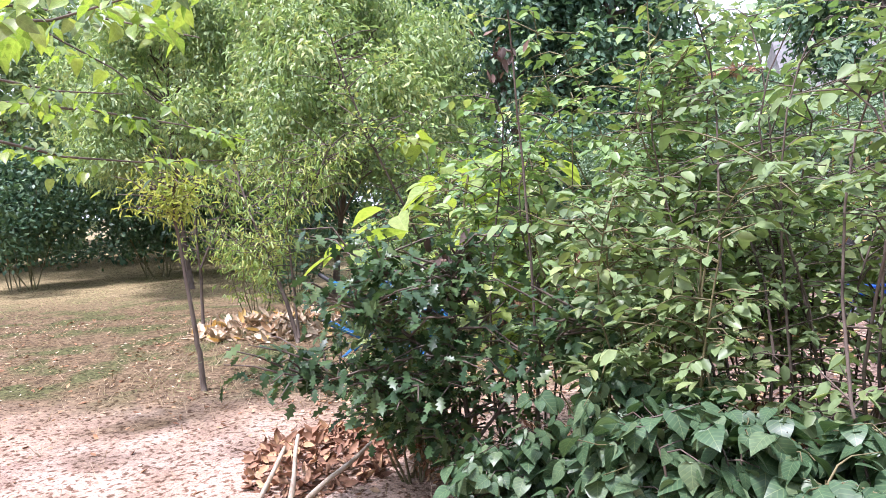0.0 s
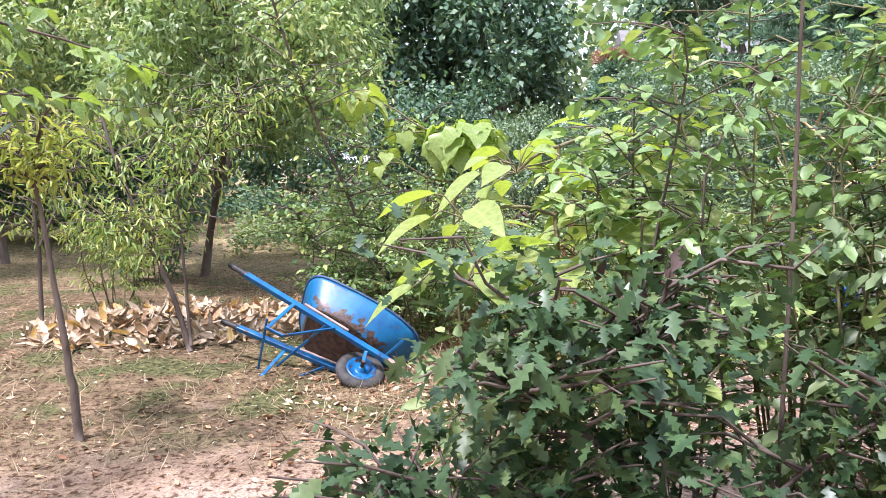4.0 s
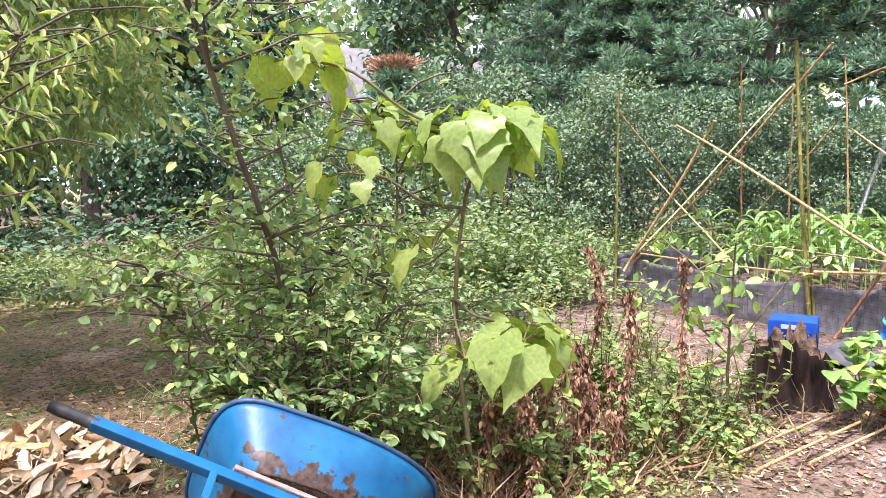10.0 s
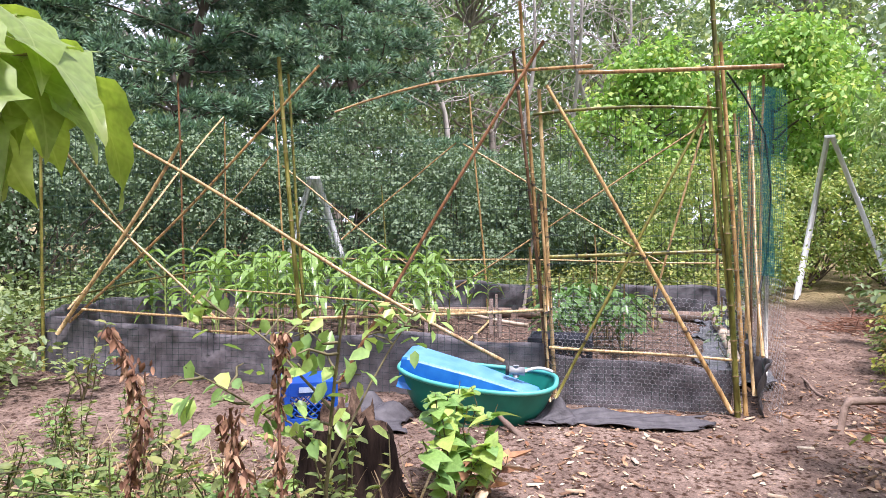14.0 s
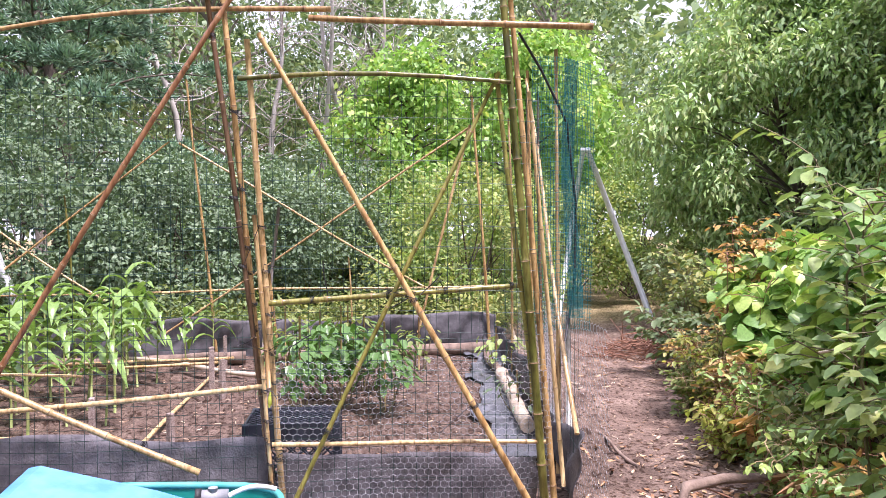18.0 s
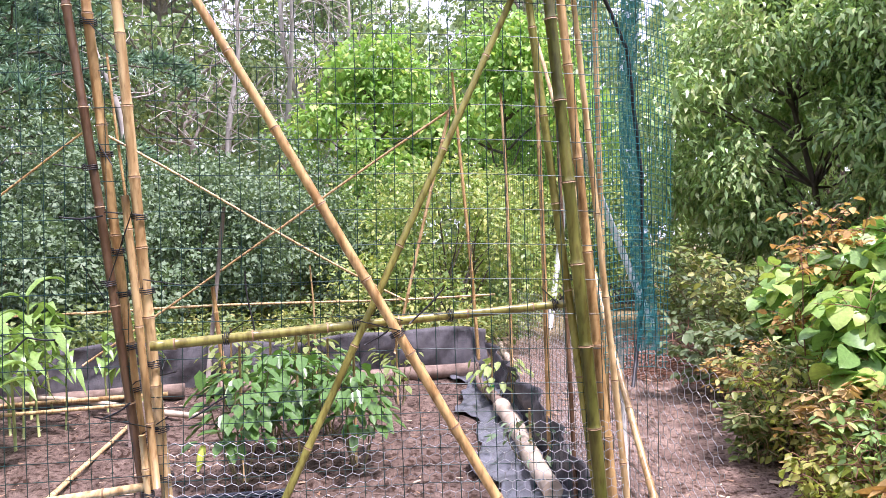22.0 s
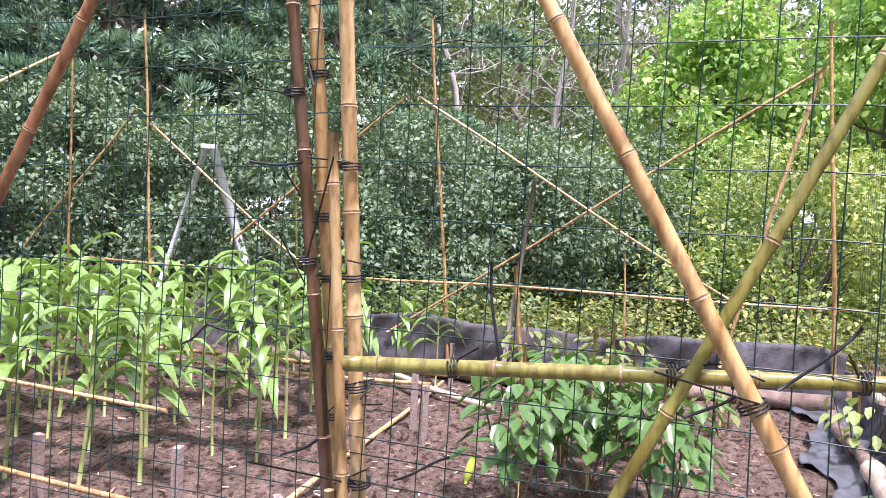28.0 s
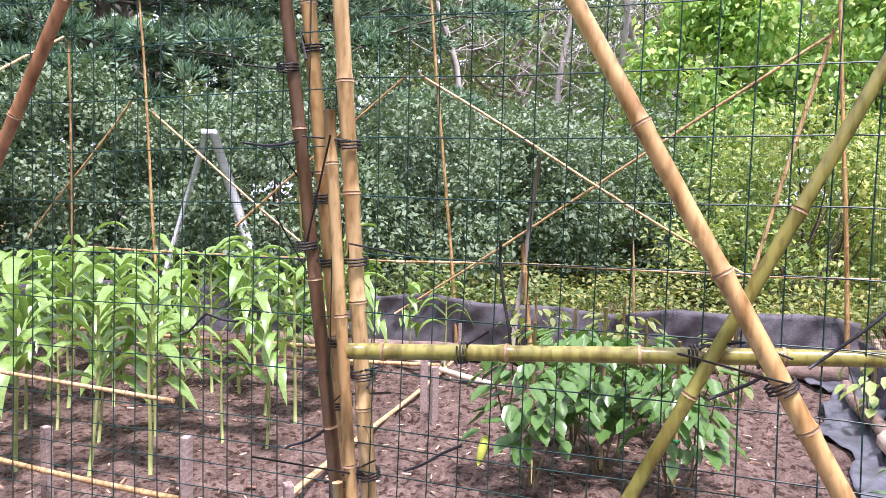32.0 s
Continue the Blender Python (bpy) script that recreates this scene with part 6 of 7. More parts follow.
def log(name, a, b, r0, r1, mat, label, seed, category="log", sides=9):
    p = bend_line(a, b, 10, 0, 0.012, seed)
    rr = np.random.default_rng(seed)
    sh = Shape().tube(p, np.linspace(r0, r1, 10) * rr.uniform(0.9, 1.1, 10), sides)
    return solo(name, sh, mat, tuple(p[0]), label, category)


M_LOG = plain_mat("log_bark", (0.15, 0.10, 0.075), (0.30, 0.22, 0.17), 12, 0.85, bump=0.7)
M_STRAWSTEM = plain_mat("stem_straw", (0.38, 0.27, 0.14), (0.60, 0.46, 0.27), 20, 0.8, bump=0.3)
M_LOGPALE = plain_mat("log_pale", (0.40, 0.31, 0.22), (0.62, 0.52, 0.40), 12, 0.8, bump=0.4)
log("log", (5.6, 3.52, 0.17), (7.3, 3.12, 0.18), 0.05, 0.06, M_LOGPALE, "pale peeled log lying on the black plastic", 341)
log("log", (7.2, 3.14, 0.17), (8.6, 2.85, 0.16), 0.045, 0.035, M_LOG, "reddish log lying on the black plastic", 342)
log("log", (9.0, 2.7, 0.14), (9.1, 5.3, 0.14), 0.07, 0.075, M_LOG, "brown log along the back of the garden", 343)
log("log", (9.1, 5.4, 0.14), (9.3, 7.4, 0.14), 0.065, 0.055, M_LOG, "brown log along the back of the garden", 344)
log("stick", (8.2, 5.2, 0.1), (8.9, 6.6, 0.22), 0.025, 0.018, M_LOGPALE, "pale stick on the bed edging", 345, "stick")
for k, (a, b, rr_) in enumerate((((5.9, 6.0, 0.1), (8.8, 5.65, 0.12), 0.016), ((5.7, 6.2, 0.27), (6.3, 8.8, 0.27), 0.012), ((7.9, 5.6, 0.3), (8.1, 8.9, 0.3), 0.014), ((5.75, 6.25, 0.62), (5.95, 8.2, 0.72), 0.009), ((8.6, 5.5, 0.22), (8.7, 8.9, 0.25), 0.018))):
    t = thing("bed_rail", a, "pale bamboo cane laid along the vegetable bed", "cane", "bed canes")
    bamboo(t, "cane", a, b, rr_, rr_ * 0.8, M_BAM_PALE, seed=350 + k)
for k, (x, y, h) in enumerate(((5.75, 6.2, 0.42), (5.62, 5.75, 0.33), (5.9, 6.9, 0.36), (7.6, 5.65, 0.42), (7.4, 5.55, 0.34), (8.9, 5.6, 0.34))):
    s = Shape().box((0.045, 0.03, h + 0.1), (x, y, h / 2 + 0.02), Matrix.Rotation(0.6 * k, 4, "Z"), 0, 0.004)
    solo("wooden_stake", s, M_WOODGREY, (x, y, 0.05), "short weathered wooden stake in the soil", "stake", "bed stakes")


# ---- crates, tub and clutter by the fence ----
def crate(at, size, turn, mat, label, cells=6, name="milk_crate", lid=False):
    """A plastic crate with latticed sides, solid corner posts and rim."""
    lx, ly, h = size
    c = thing(name, at, label, "crate")
    c.rotation_euler = (0, 0, turn)

    def bit(nm, sh, mat_=None):
        ob = new(nm, sh.mesh(nm, mat_ or mat))
        ob.parent = c
        return ob

    def lattice(sh, o, u, v, lu, lv, cells_u, cells_v):
        o, u, v = np.array(o), np.array(u, float), np.array(v, float)
        a, b = [], []
        for i in range(-cells_v, cells_u + 1):
            for sgn in (1, -1):
                s0 = lu * i / cells_u
                p0, p1 = (s0, 0.0), (s0 + lv, lv)
                if p1[0] <= 0 or p0[0] >= lu:
                    continue
                t0 = max(0, -p0[0])
                t1 = min(lv, lu - p0[0])
                if t1 <= t0:
                    continue
                q0, q1 = (p0[0] + t0, t0), (p0[0] + t1, t1)
                if sgn < 0:
                    q0, q1 = (lu - q0[0], q0[1]), (lu - q1[0], q1[1])
                a.append(o + u * q0[0] + v * q0[1])
                b.append(o + u * q1[0] + v * q1[1])
        sh.wires(a, b, 0.006)

    for sx, sy in ((-1, -1), (1, -1), (1, 1), (-1, 1)):
        bit("corner", Shape().box((0.035, 0.035, h), (sx * (lx / 2 - 0.016), sy * (ly / 2 - 0.016), h / 2), None, 0, 0.006))
    for ax in (0, 1):
        for sgn in (-1, 1):
            L = lx if ax == 0 else ly
            off = sgn * ((ly if ax == 0 else lx) / 2 - 0.01)
            for z, hh in ((h - 0.045, 0.09), (0.025, 0.05)):
                bit("band", Shape().box((L - 0.05, 0.012, hh) if ax == 0 else (0.012, L - 0.05, hh), (0, off, z) if ax == 0 else (off, 0, z), None, 0, 0.004))
            o = (-L / 2 + 0.03, off, 0.05) if ax == 0 else (off, -L / 2 + 0.03, 0.05)
            sh = Shape()
            lattice(sh, o, (1, 0, 0) if ax == 0 else (0, 1, 0), (0, 0, 1), L - 0.06, h - 0.14, cells, 4)
            tagged(bit("side_lattice", sh), kind="stuff")
    sh = Shape()
    lattice(sh, (-lx / 2 + 0.02, -ly / 2 + 0.02, 0.012 if not lid else h - 0.006), (1, 0, 0), (0, 1, 0), lx - 0.04, ly - 0.04, cells, 6)
    tagged(bit("floor_lattice" if not lid else "top_lattice", sh), kind="stuff")
    return c


M_CRATE = plain_mat("plastic_blue", (0.008, 0.06, 0.36), (0.014, 0.10, 0.48), 9, 0.4, bump=0.08)
M_CRATE_BLACK = plain_mat("plastic_dark", (0.015, 0.018, 0.028), (0.035, 0.04, 0.055), 9, 0.45, bump=0.1)
M_LABEL = plain_mat("label_pale", (0.30, 0.42, 0.62), (0.45, 0.55, 0.72), 20, 0.5)
blue = crate((4.02, 6.80, 0.06), (0.34, 0.34, 0.28), radians(22), M_CRATE, "blue plastic milk crate standing on the ground")
lb = new("label", Shape().box((0.004, 0.12, 0.035), (-0.174, 0.02, 0.235), None, 0, 0.0).mesh("label", M_LABEL))
lb.parent = blue
tagged(lb, "pale printed name plate")
up = new("base_panel", Shape().box((0.33, 0.33, 0.012), (0, 0, 0.276), None, 0, 0.004).mesh("base_panel", M_CRATE))
up.parent = blue
crate((4.98, 5.06, 0.10), (0.36, 0.48, 0.40), radians(-8), M_CRATE_BLACK, "black plastic lattice crate inside the gate", 7, "plastic_crate", True)
s = Shape().box((0.03, 0.26, 0.10), (4.82, 4.62, 0.13), Matrix.Rotation(radians(8), 4, "Z"), 0, 0.003)
s.box((0.03, 0.05, 0.07), (4.82, 4.5, 0.205), Matrix.Rotation(radians(8), 4, "Z") @ Matrix.Rotation(0.35, 4, "X"), 0, 0.003)
solo("wooden_board", s, plain_mat("wood_fresh", (0.55, 0.42, 0.24), (0.70, 0.56, 0.36), 10, 0.7, stretch=(1, 6, 6)), (4.82, 4.6, 0.08), "broken pale wooden board inside the gate", "board")


def tub():
    M_TUB = plain_mat("plastic_green", (0.0, 0.17, 0.125), (0.012, 0.26, 0.19), 7, 0.38, bump=0.1)
    M_RIM = plain_mat("plastic_green_pale", (0.05, 0.38, 0.33), (0.12, 0.48, 0.42), 12, 0.4, bump=0.08)
    t = thing("plastic_tub", (4.22, 5.70, 0.06), "green plastic tub leaning against the fence", "tub")
    t.rotation_euler = (radians(-4), radians(-4), radians(84))
    k = 48
    th = np.linspace(0, 2 * np.pi, k, endpoint=False)

    def loop(sx, sy, z):
        c, s_ = np.cos(th), np.sin(th)
        y = np.sign(s_) * np.abs(s_) ** 0.7 * sy * (1 - 0.16 * c)
        return np.stack([np.sign(c) * np.abs(c) ** 0.8 * sx, y, np.full(k, z) + 0.03 * c * c], 1)

    rows = [loop(0.0, 0.0, 0.0), loop(0.36, 0.2, 0.0), loop(0.42, 0.23, 0.02), loop(0.48, 0.26, 0.12), loop(0.53, 0.285, 0.25), loop(0.535, 0.29, 0.27)]
    sh = Shape()
    sh.add(np.concatenate(rows), [[r * k + i, r * k + (i + 1) % k, (r + 1) * k + (i + 1) % k, (r + 1) * k + i] for r in range(5) for i in range(k)])
    b = new("body", sh.mesh("body", M_TUB))
    b.parent = t
    b.modifiers.new("thick", "SOLIDIFY").thickness = 0.005
    rim = new("rim", Shape().tube(np.concatenate([rows[-1], rows[-1][:2]]), 0.016, 8, caps=False).mesh("rim", M_RIM))
    rim.parent = t
    tagged(rim, "faded pale green rim")
    # an upturned blue trough lies in the tub
    M_LID = plain_mat("plastic_sky_blue", (0.01, 0.14, 0.55), (0.03, 0.24, 0.70), 8, 0.35, bump=0.08)
    # paler blue, used on the trough's upper face only
    M_LIDTOP = plain_mat("plastic_sky_blue_pale", (0.07, 0.25, 0.58), (0.15, 0.36, 0.66), 8, 0.4, bump=0.1)
    l = thing("plastic_trough", (4.24, 5.775, 0.285), "blue plastic trough lying upside down in the green tub", "trough")
    l.rotation_euler = (radians(6), radians(9), radians(-97))
    prof = [(-0.42, 0.15, 0.13), (-0.38, 0.16, 0.14), (0.1, 0.13, 0.1), (0.5, 0.09, 0.045), (0.52, 0.08, 0.03)]
    sh, v = Shape(), []
    for x, w, z in prof:
        v += [(x, -w - 0.045, -0.06), (x, -w - 0.03, -0.045), (x, -w - 0.02, -0.03), (x, -w, z - 0.012), (x, -w + 0.012, z), (x, w - 0.012, z), (x, w, z - 0.012), (x, w + 0.02, -0.03), (x, w + 0.03, -0.045), (x, w + 0.045, -0.06)]
    for i in range(len(prof) - 1):
        for j in range(9):
            sh.f.append((np.array([[i * 10 + j, (i + 1) * 10 + j, (i + 1) * 10 + j + 1, i * 10 + j + 1]]), 1 if j == 4 else 0, False))
    for e in (0, (len(prof) - 1) * 10):
        sh.f.append((np.array([[e + j for j in range(10)]]), 0, False))
    sh.v.append(np.array(v))
    sh.count = len(v)
    b = new("body", sh.mesh("body", [M_LID, M_LIDTOP]))
    b.parent = l
    for x in (-0.2, -0.02, 0.16):
        g = new("groove", Shape().box((0.006, 0.2, 0.006), (x, 0, 0.138 - 0.083 * (x + 0.38) / 0.48 + 0.002), None, 0, 0.002).mesh("groove", M_LID))
        g.parent = l
    # a grey hose fitting in the tub
    M_GREY = plain_mat("plastic_grey", (0.26, 0.27, 0.28), (0.40, 0.41, 0.42), 16, 0.45)
    p = thing("hose_fitting", (4.22, 5.42, 0.32), "grey plastic hose fitting with a white hose", "hose fitting")
    part("body", Shape().tube([(4.22, 5.47, 0.375), (4.22, 5.36, 0.37)], 0.028, 10).tube([(4.22, 5.42, 0.33), (4.22, 5.42, 0.41)], 0.02, 10), M_GREY, p)
    part("collar", Shape().tube([(4.22, 5.49, 0.376), (4.22, 5.465, 0.375)], 0.034, 10), M_GRIP, p)
    part("hose", Shape().tube(bend_line((4.22, 5.36, 0.37), (4.28, 5.17, 0.36), 8, -0.12), 0.011, 8), plain_mat("hose_white", (0.60, 0.62, 0.60), (0.74, 0.75, 0.72), 30, 0.45), p, "ribbed white hose")


tub()


M_RAG = plain_mat("cloth_crumpled", (0.045, 0.042, 0.048), (0.10, 0.094, 0.102), 14, 0.6, bump=0.4)


def rag(name, at, size, label, seed, lift=0.12, mat=None):
    """A crumpled sheet of ground cloth."""
    r = np.random.default_rng(seed)
    n = 36
    u, v = np.meshgrid(np.linspace(-1, 1, n), np.linspace(-1, 1, n), indexing="ij")
    ph = r.uniform(0, 6, 6)
    z = lift * np.clip(1 - u ** 2 * 0.9 - v ** 2 * 0.9, 0, 1) * (0.6 + 0.5 * np.sin(u * 5 + ph[0] + v * 2) * np.cos(v * 4 + ph[1]))
    z = np.abs(z) + 0.02 * np.abs(np.sin(u * 11 + v * 6 + ph[2])) + 0.012
    x = at[0] + size[0] * (u + 0.1 * np.sin(v * 4 + ph[3]))
    y = at[1] + size[1] * (v + 0.12 * np.sin(u * 5 + ph[4]))
    s = Shape()
    s.add(np.stack([x, y, z + gz(x, y)], -1).reshape(-1, 3), [[i * n + j, (i + 1) * n + j, (i + 1) * n + j + 1, i * n + j + 1] for i in range(n - 1) for j in range(n - 1)])
    ob = solo(name, s, mat or M_RAG, at, label, "ground cloth")
    ob.modifiers.new("thick", "SOLIDIFY").thickness = 0.004


rag("ground_cloth", (3.95, 6.40, 0.06), (0.24, 0.28), "crumpled black ground cloth beside the crate", 361, 0.16)
rag("ground_cloth", (4.1, 4.75, 0.06), (0.14, 0.55), "black ground cloth lying in front of the gate", 363, 0.06)
rag("ground_cloth", (4.12, 5.18, 0.06), (0.16, 0.16), "crumpled black ground cloth at the gate post", 364, 0.14)


def stump():
    r = np.random.default_rng(370)
    t = thing("tree_stump", (2.84, 6.26, 0.04), "rotten charred tree stump with a splintered top", "stump")
    k, rows = 40, []
    th = np.arange(k) * 2 * np.pi / k
    jag = 0.36 + 0.05 * np.sin(th * 2 + 1) + 0.03 * np.sin(th * 9) + 0.045 * r.normal(size=k)
    ridge = 1 + 0.10 * np.sin(th * 7 + 2) + 0.08 * np.sin(th * 13) + 0.06 * r.normal(size=k)
    for u, w in ((0, 1.35), (0.08, 1.15), (0.3, 1.0), (0.6, 0.93), (0.85, 0.88), (1.0, 0.80), (0.97, 0.72), (0.9, 0.45), (0.86, 0.2), (0.84, 0.02)):
        rad = 0.235 * w * (ridge if u < 0.95 else 1 + 0.5 * (ridge - 1))
        rows.append(np.stack([2.84 + rad * np.cos(th), 6.26 + rad * np.sin(th), 0.03 + jag * u + (0.02 * r.normal(size=k) if w < 0.8 else 0)], 1))

    def skin(part_rows):
        s = Shape()
        s.add(np.concatenate(part_rows), [[q * k + i, q * k + (i + 1) % k, (q + 1) * k + (i + 1) % k, (q + 1) * k + i] for q in range(len(part_rows) - 1) for i in range(k)])
        return s

    part("bark", skin(rows[:6]), plain_mat("stump_charred", (0.006, 0.004, 0.0035), (0.036, 0.024, 0.019), 16, 0.95, spec=0.1, bump=1.0, stretch=(1, 1, 0.22)), t)
    part("splintered_top", skin(rows[5:]), plain_mat("stump_wood", (0.012, 0.008, 0.007), (0.22, 0.145, 0.10), 14, 0.95, spec=0.1, bump=0.9), t, "pale broken wood at the top")


stump()


# ---- ladders ----
def ladder(foot, near, far, turn, h, wide, prop, label):
    """An aluminium step ladder standing open: a rung side and a prop side, their feet near and far metres from below the top."""
    t = thing("step_ladder", foot, label, "ladder")
    c, s_ = math.cos(turn), math.sin(turn)

    def at(u, v, z):
        return (foot[0] + c * u - s_ * v, foot[1] + s_ * u + c * v, foot[2] + z)

    for v in (-0.2, 0.2):
        part("rail", Shape().tube([at(near, v * 1.3, 0), at(0.05, v * 0.8, h)], (wide, wide * 0.9), 4), ALU, t)
        part("prop", Shape().tube([at(-far, v, 0), at(-0.03, v * 0.7, h)], (prop, prop), 4), ALU, t)
        part("rubber_foot", Shape().box((0.1, 0.07, 0.05), at(near, v * 1.3, 0.02), Matrix.Rotation(turn, 4, "Z"), 0, 0.01), M_TYRE, t)
    part("cap", Shape().box((0.16, 0.4, 0.05), at(0.01, 0, h + 0.01), Matrix.Rotation(turn, 4, "Z"), 0, 0.01), ALU, t)
    n = int(h / 0.3)
    for i in range(1, n):
        u = i / n
        part("rung", Shape().tube([at(near + (0.05 - near) * u, -0.26 + 0.1 * u, h * u), at(near + (0.05 - near) * u, 0.26 - 0.1 * u, h * u)], 0.016, 6), ALU, t)


ALU = plain_mat("aluminium", (0.70, 0.72, 0.75), (0.84, 0.85, 0.87), 18, 0.5, 0.15, 0.1)
ladder((10.4, 8.52, 0.05), 0.66, 0.58, radians(-66), 1.98, 0.055, 0.024, "tall aluminium step ladder standing open behind the fence")
ladder((12.05, 0.0, 0.05), 0.46, 1.05, radians(65), 2.78, 0.046, 0.042, "tall white aluminium step ladder at the path's end")


# ---- the blue-green net rolled on the corner post ----
def net_roll():
    r = np.random.default_rng(381)
    t = thing("garden_net", (4.5, 3.74, 0.9), "blue-green plastic garden net bunched on a cane", "net")
    wire_net(t, "net", lambda u, z: (4.47 + 0.25 * math.sin(u * 2.2) * 0.25 + 0.05 * math.sin(z * 3), 3.92 - u, z + 0.02 * math.sin(u * 9)), 0.0, 0.34, 0.95, 2.32, 0.015, 0.022, 0.0012, M_WIRE_BLUE, 0.02, 7)
    wire_net(t, "net", lambda u, z: (4.55 + 0.05 * math.sin(z * 4 + 1), 3.72 - 0.25 * u, z), 0.0, 0.3, 1.0, 2.3, 0.015, 0.022, 0.0012, M_WIRE_BLUE, 0.015, 8)
    part("cord", Shape().tube([(4.4, 4.02, 2.4), (4.47, 3.88, 2.25), (4.52, 3.72, 2.0), (4.55, 3.66, 1.6), (4.52, 3.68, 1.2), (4.5, 3.74, 0.9)], 0.007, 6), M_TIE, t, "black hose cord")


net_roll()


# ---- the knotweed bank right of the path ----
for k, (sx, sy, hh, sp) in enumerate(((4.3, 2.15, 1.35, 0.42), (3.75, 2.1, 1.45, 0.5), (5.0, 1.75, 1.3, 0.5), (5.8, 1.2, 1.35, 0.6), (4.6, 1.2, 1.6, 0.7), (6.7, 0.8, 1.2, 0.6), (5.4, 1.6, 1.4, 0.45), (3.95, 2.3, 1.75, 0.2), (5.1, 1.95, 1.15, 0.32))):
    loose_shrub("knotweed", sx, sy, hh, sp, M_KNOT, "round", 0.125, 11, 10, 6, "tall knotweed with broad yellow-green leaves beside the path", 400 + k, stem_mat=M_STEM_RED, stem_r=0.006, hang=0.45, low=0.3, reach=0.26)
for k, (sx, sy, hh, sp) in enumerate(((4.15, 2.6, 0.6, 0.4), (4.6, 2.4, 0.65, 0.4), (5.1, 2.2, 0.7, 0.4), (5.6, 1.95, 0.7, 0.42), (6.1, 1.75, 0.65, 0.4), (6.6, 1.5, 0.6, 0.4), (3.75, 2.8, 0.5, 0.35), (4.9, 2.45, 0.4, 0.3), (5.9, 2.05, 0.4, 0.3))):
    loose_shrub("withered_weeds", sx, sy, hh, sp, (M_WEED, M_KNOT, M_TAN, M_GOLD, M_WEED, M_TAN, M_KNOT, M_GOLD, M_WEED)[k], ("oval", "oval", "curl")[k % 3], 0.055, 17, 9, 6, "withered tan and yellow weeds at the foot of the knotweed", 410 + k, stem_mat=(M_STRAWSTEM, M_STEM_RED)[k % 2], stem_r=0.004, hang=0.6, low=0.1, reach=0.16, category="weed")
for k, (sx, sy, hh, sp) in enumerate(((3.55, 2.75, 0.6, 0.3), (3.95, 2.75, 0.5, 0.3), (4.5, 2.5, 0.5, 0.3), (3.3, 2.5, 0.7, 0.3))):
    loose_shrub("withered_knotweed", sx, sy, hh, sp, (M_ORANGELEAF, M_DEADLEAF)[k % 2], "dryleaf", 0.12, 6, 4, 2, "broken knotweed stalks with large hanging tan leaves", 424 + k, stem_mat=M_STEM_RED, stem_r=0.005, hang=1.2, low=0.3, reach=0.14, category="weed")
for k, (sx, sy, hh) in enumerate(((5.6, 1.75, 1.5), (5.85, 1.6, 1.4))):
    loose_shrub("dead_weed", sx, sy, hh, 0.22, M_ORANGELEAF, "oval", 0.06, 6, 9, 6, "dead orange-tan weed among the knotweed", 420 + k, stem_mat=M_STEM_RED, stem_r=0.005, hang=0.4, low=0.7, reach=0.16, category="weed")
for k, (sx, sy, hh, sp) in enumerate(((8.0, 0.7, 1.25, 0.7), (9.3, 0.0, 1.35, 0.8), (10.7, -0.9, 1.5, 0.9), (7.3, 1.4, 0.7, 0.5))):
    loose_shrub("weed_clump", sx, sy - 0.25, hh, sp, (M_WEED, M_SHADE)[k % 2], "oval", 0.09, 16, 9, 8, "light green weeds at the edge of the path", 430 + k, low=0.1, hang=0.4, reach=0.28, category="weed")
tagged(solo("bent_branch", Shape().tube([(4.02, 3.40, 0.04), (4.05, 3.36, 0.22), (4.12, 3.30, 0.25), (4.2, 3.05, 0.24), (4.25, 2.7, 0.2)], (0.02, 0.024, 0.028, 0.026, 0.02), 7), M_LOG, (4.05, 3.3, 0.05), "bent dead branch propped beside the path", "branch"))
log("stick", (3.3, 3.1, 1.02), (3.75, 2.9, 0.92), 0.008, 0.006, M_LOGPALE, "pale dead stick caught in the knotweed", 441, "stick")
log("branch", (9.3, 2.2, 0.1), (11.4, 1.6, 0.14), 0.045, 0.03, M_LOGPALE, "pale fallen branch across the path's end", 442)


def brush_pile(x, y, n, rad, h, label, seed):
    r = np.random.default_rng(seed)
    s = Shape()
    for k in range(n):
        w, d = r.uniform(0, 6.28), r.random() ** 0.5 * rad
        c = np.array((x + d * math.cos(w), y + d * math.sin(w), 0.06 + h * r.random() * (1 - d / rad)))
        v = r.normal(size=3) * (1, 1, 0.25)
        v *= r.uniform(0.2, 0.45) / np.linalg.norm(v)
        s.tube(bend_line(c - v, c + v, 5, 0, 0.06, seed + k), 0.005, 4, caps=False)
    tagged(solo("brush_pile", s, M_STEM_RED, (x, y, 0.06), label, "brush pile", kind="stuff"))


brush_pile(8.4, 0.85, 200, 0.7, 0.4, "pile of reddish dry twigs beside the path", 451)
brush_pile(3.9, 2.95, 18, 0.45, 0.2, "dry twigs under the knotweed", 452)


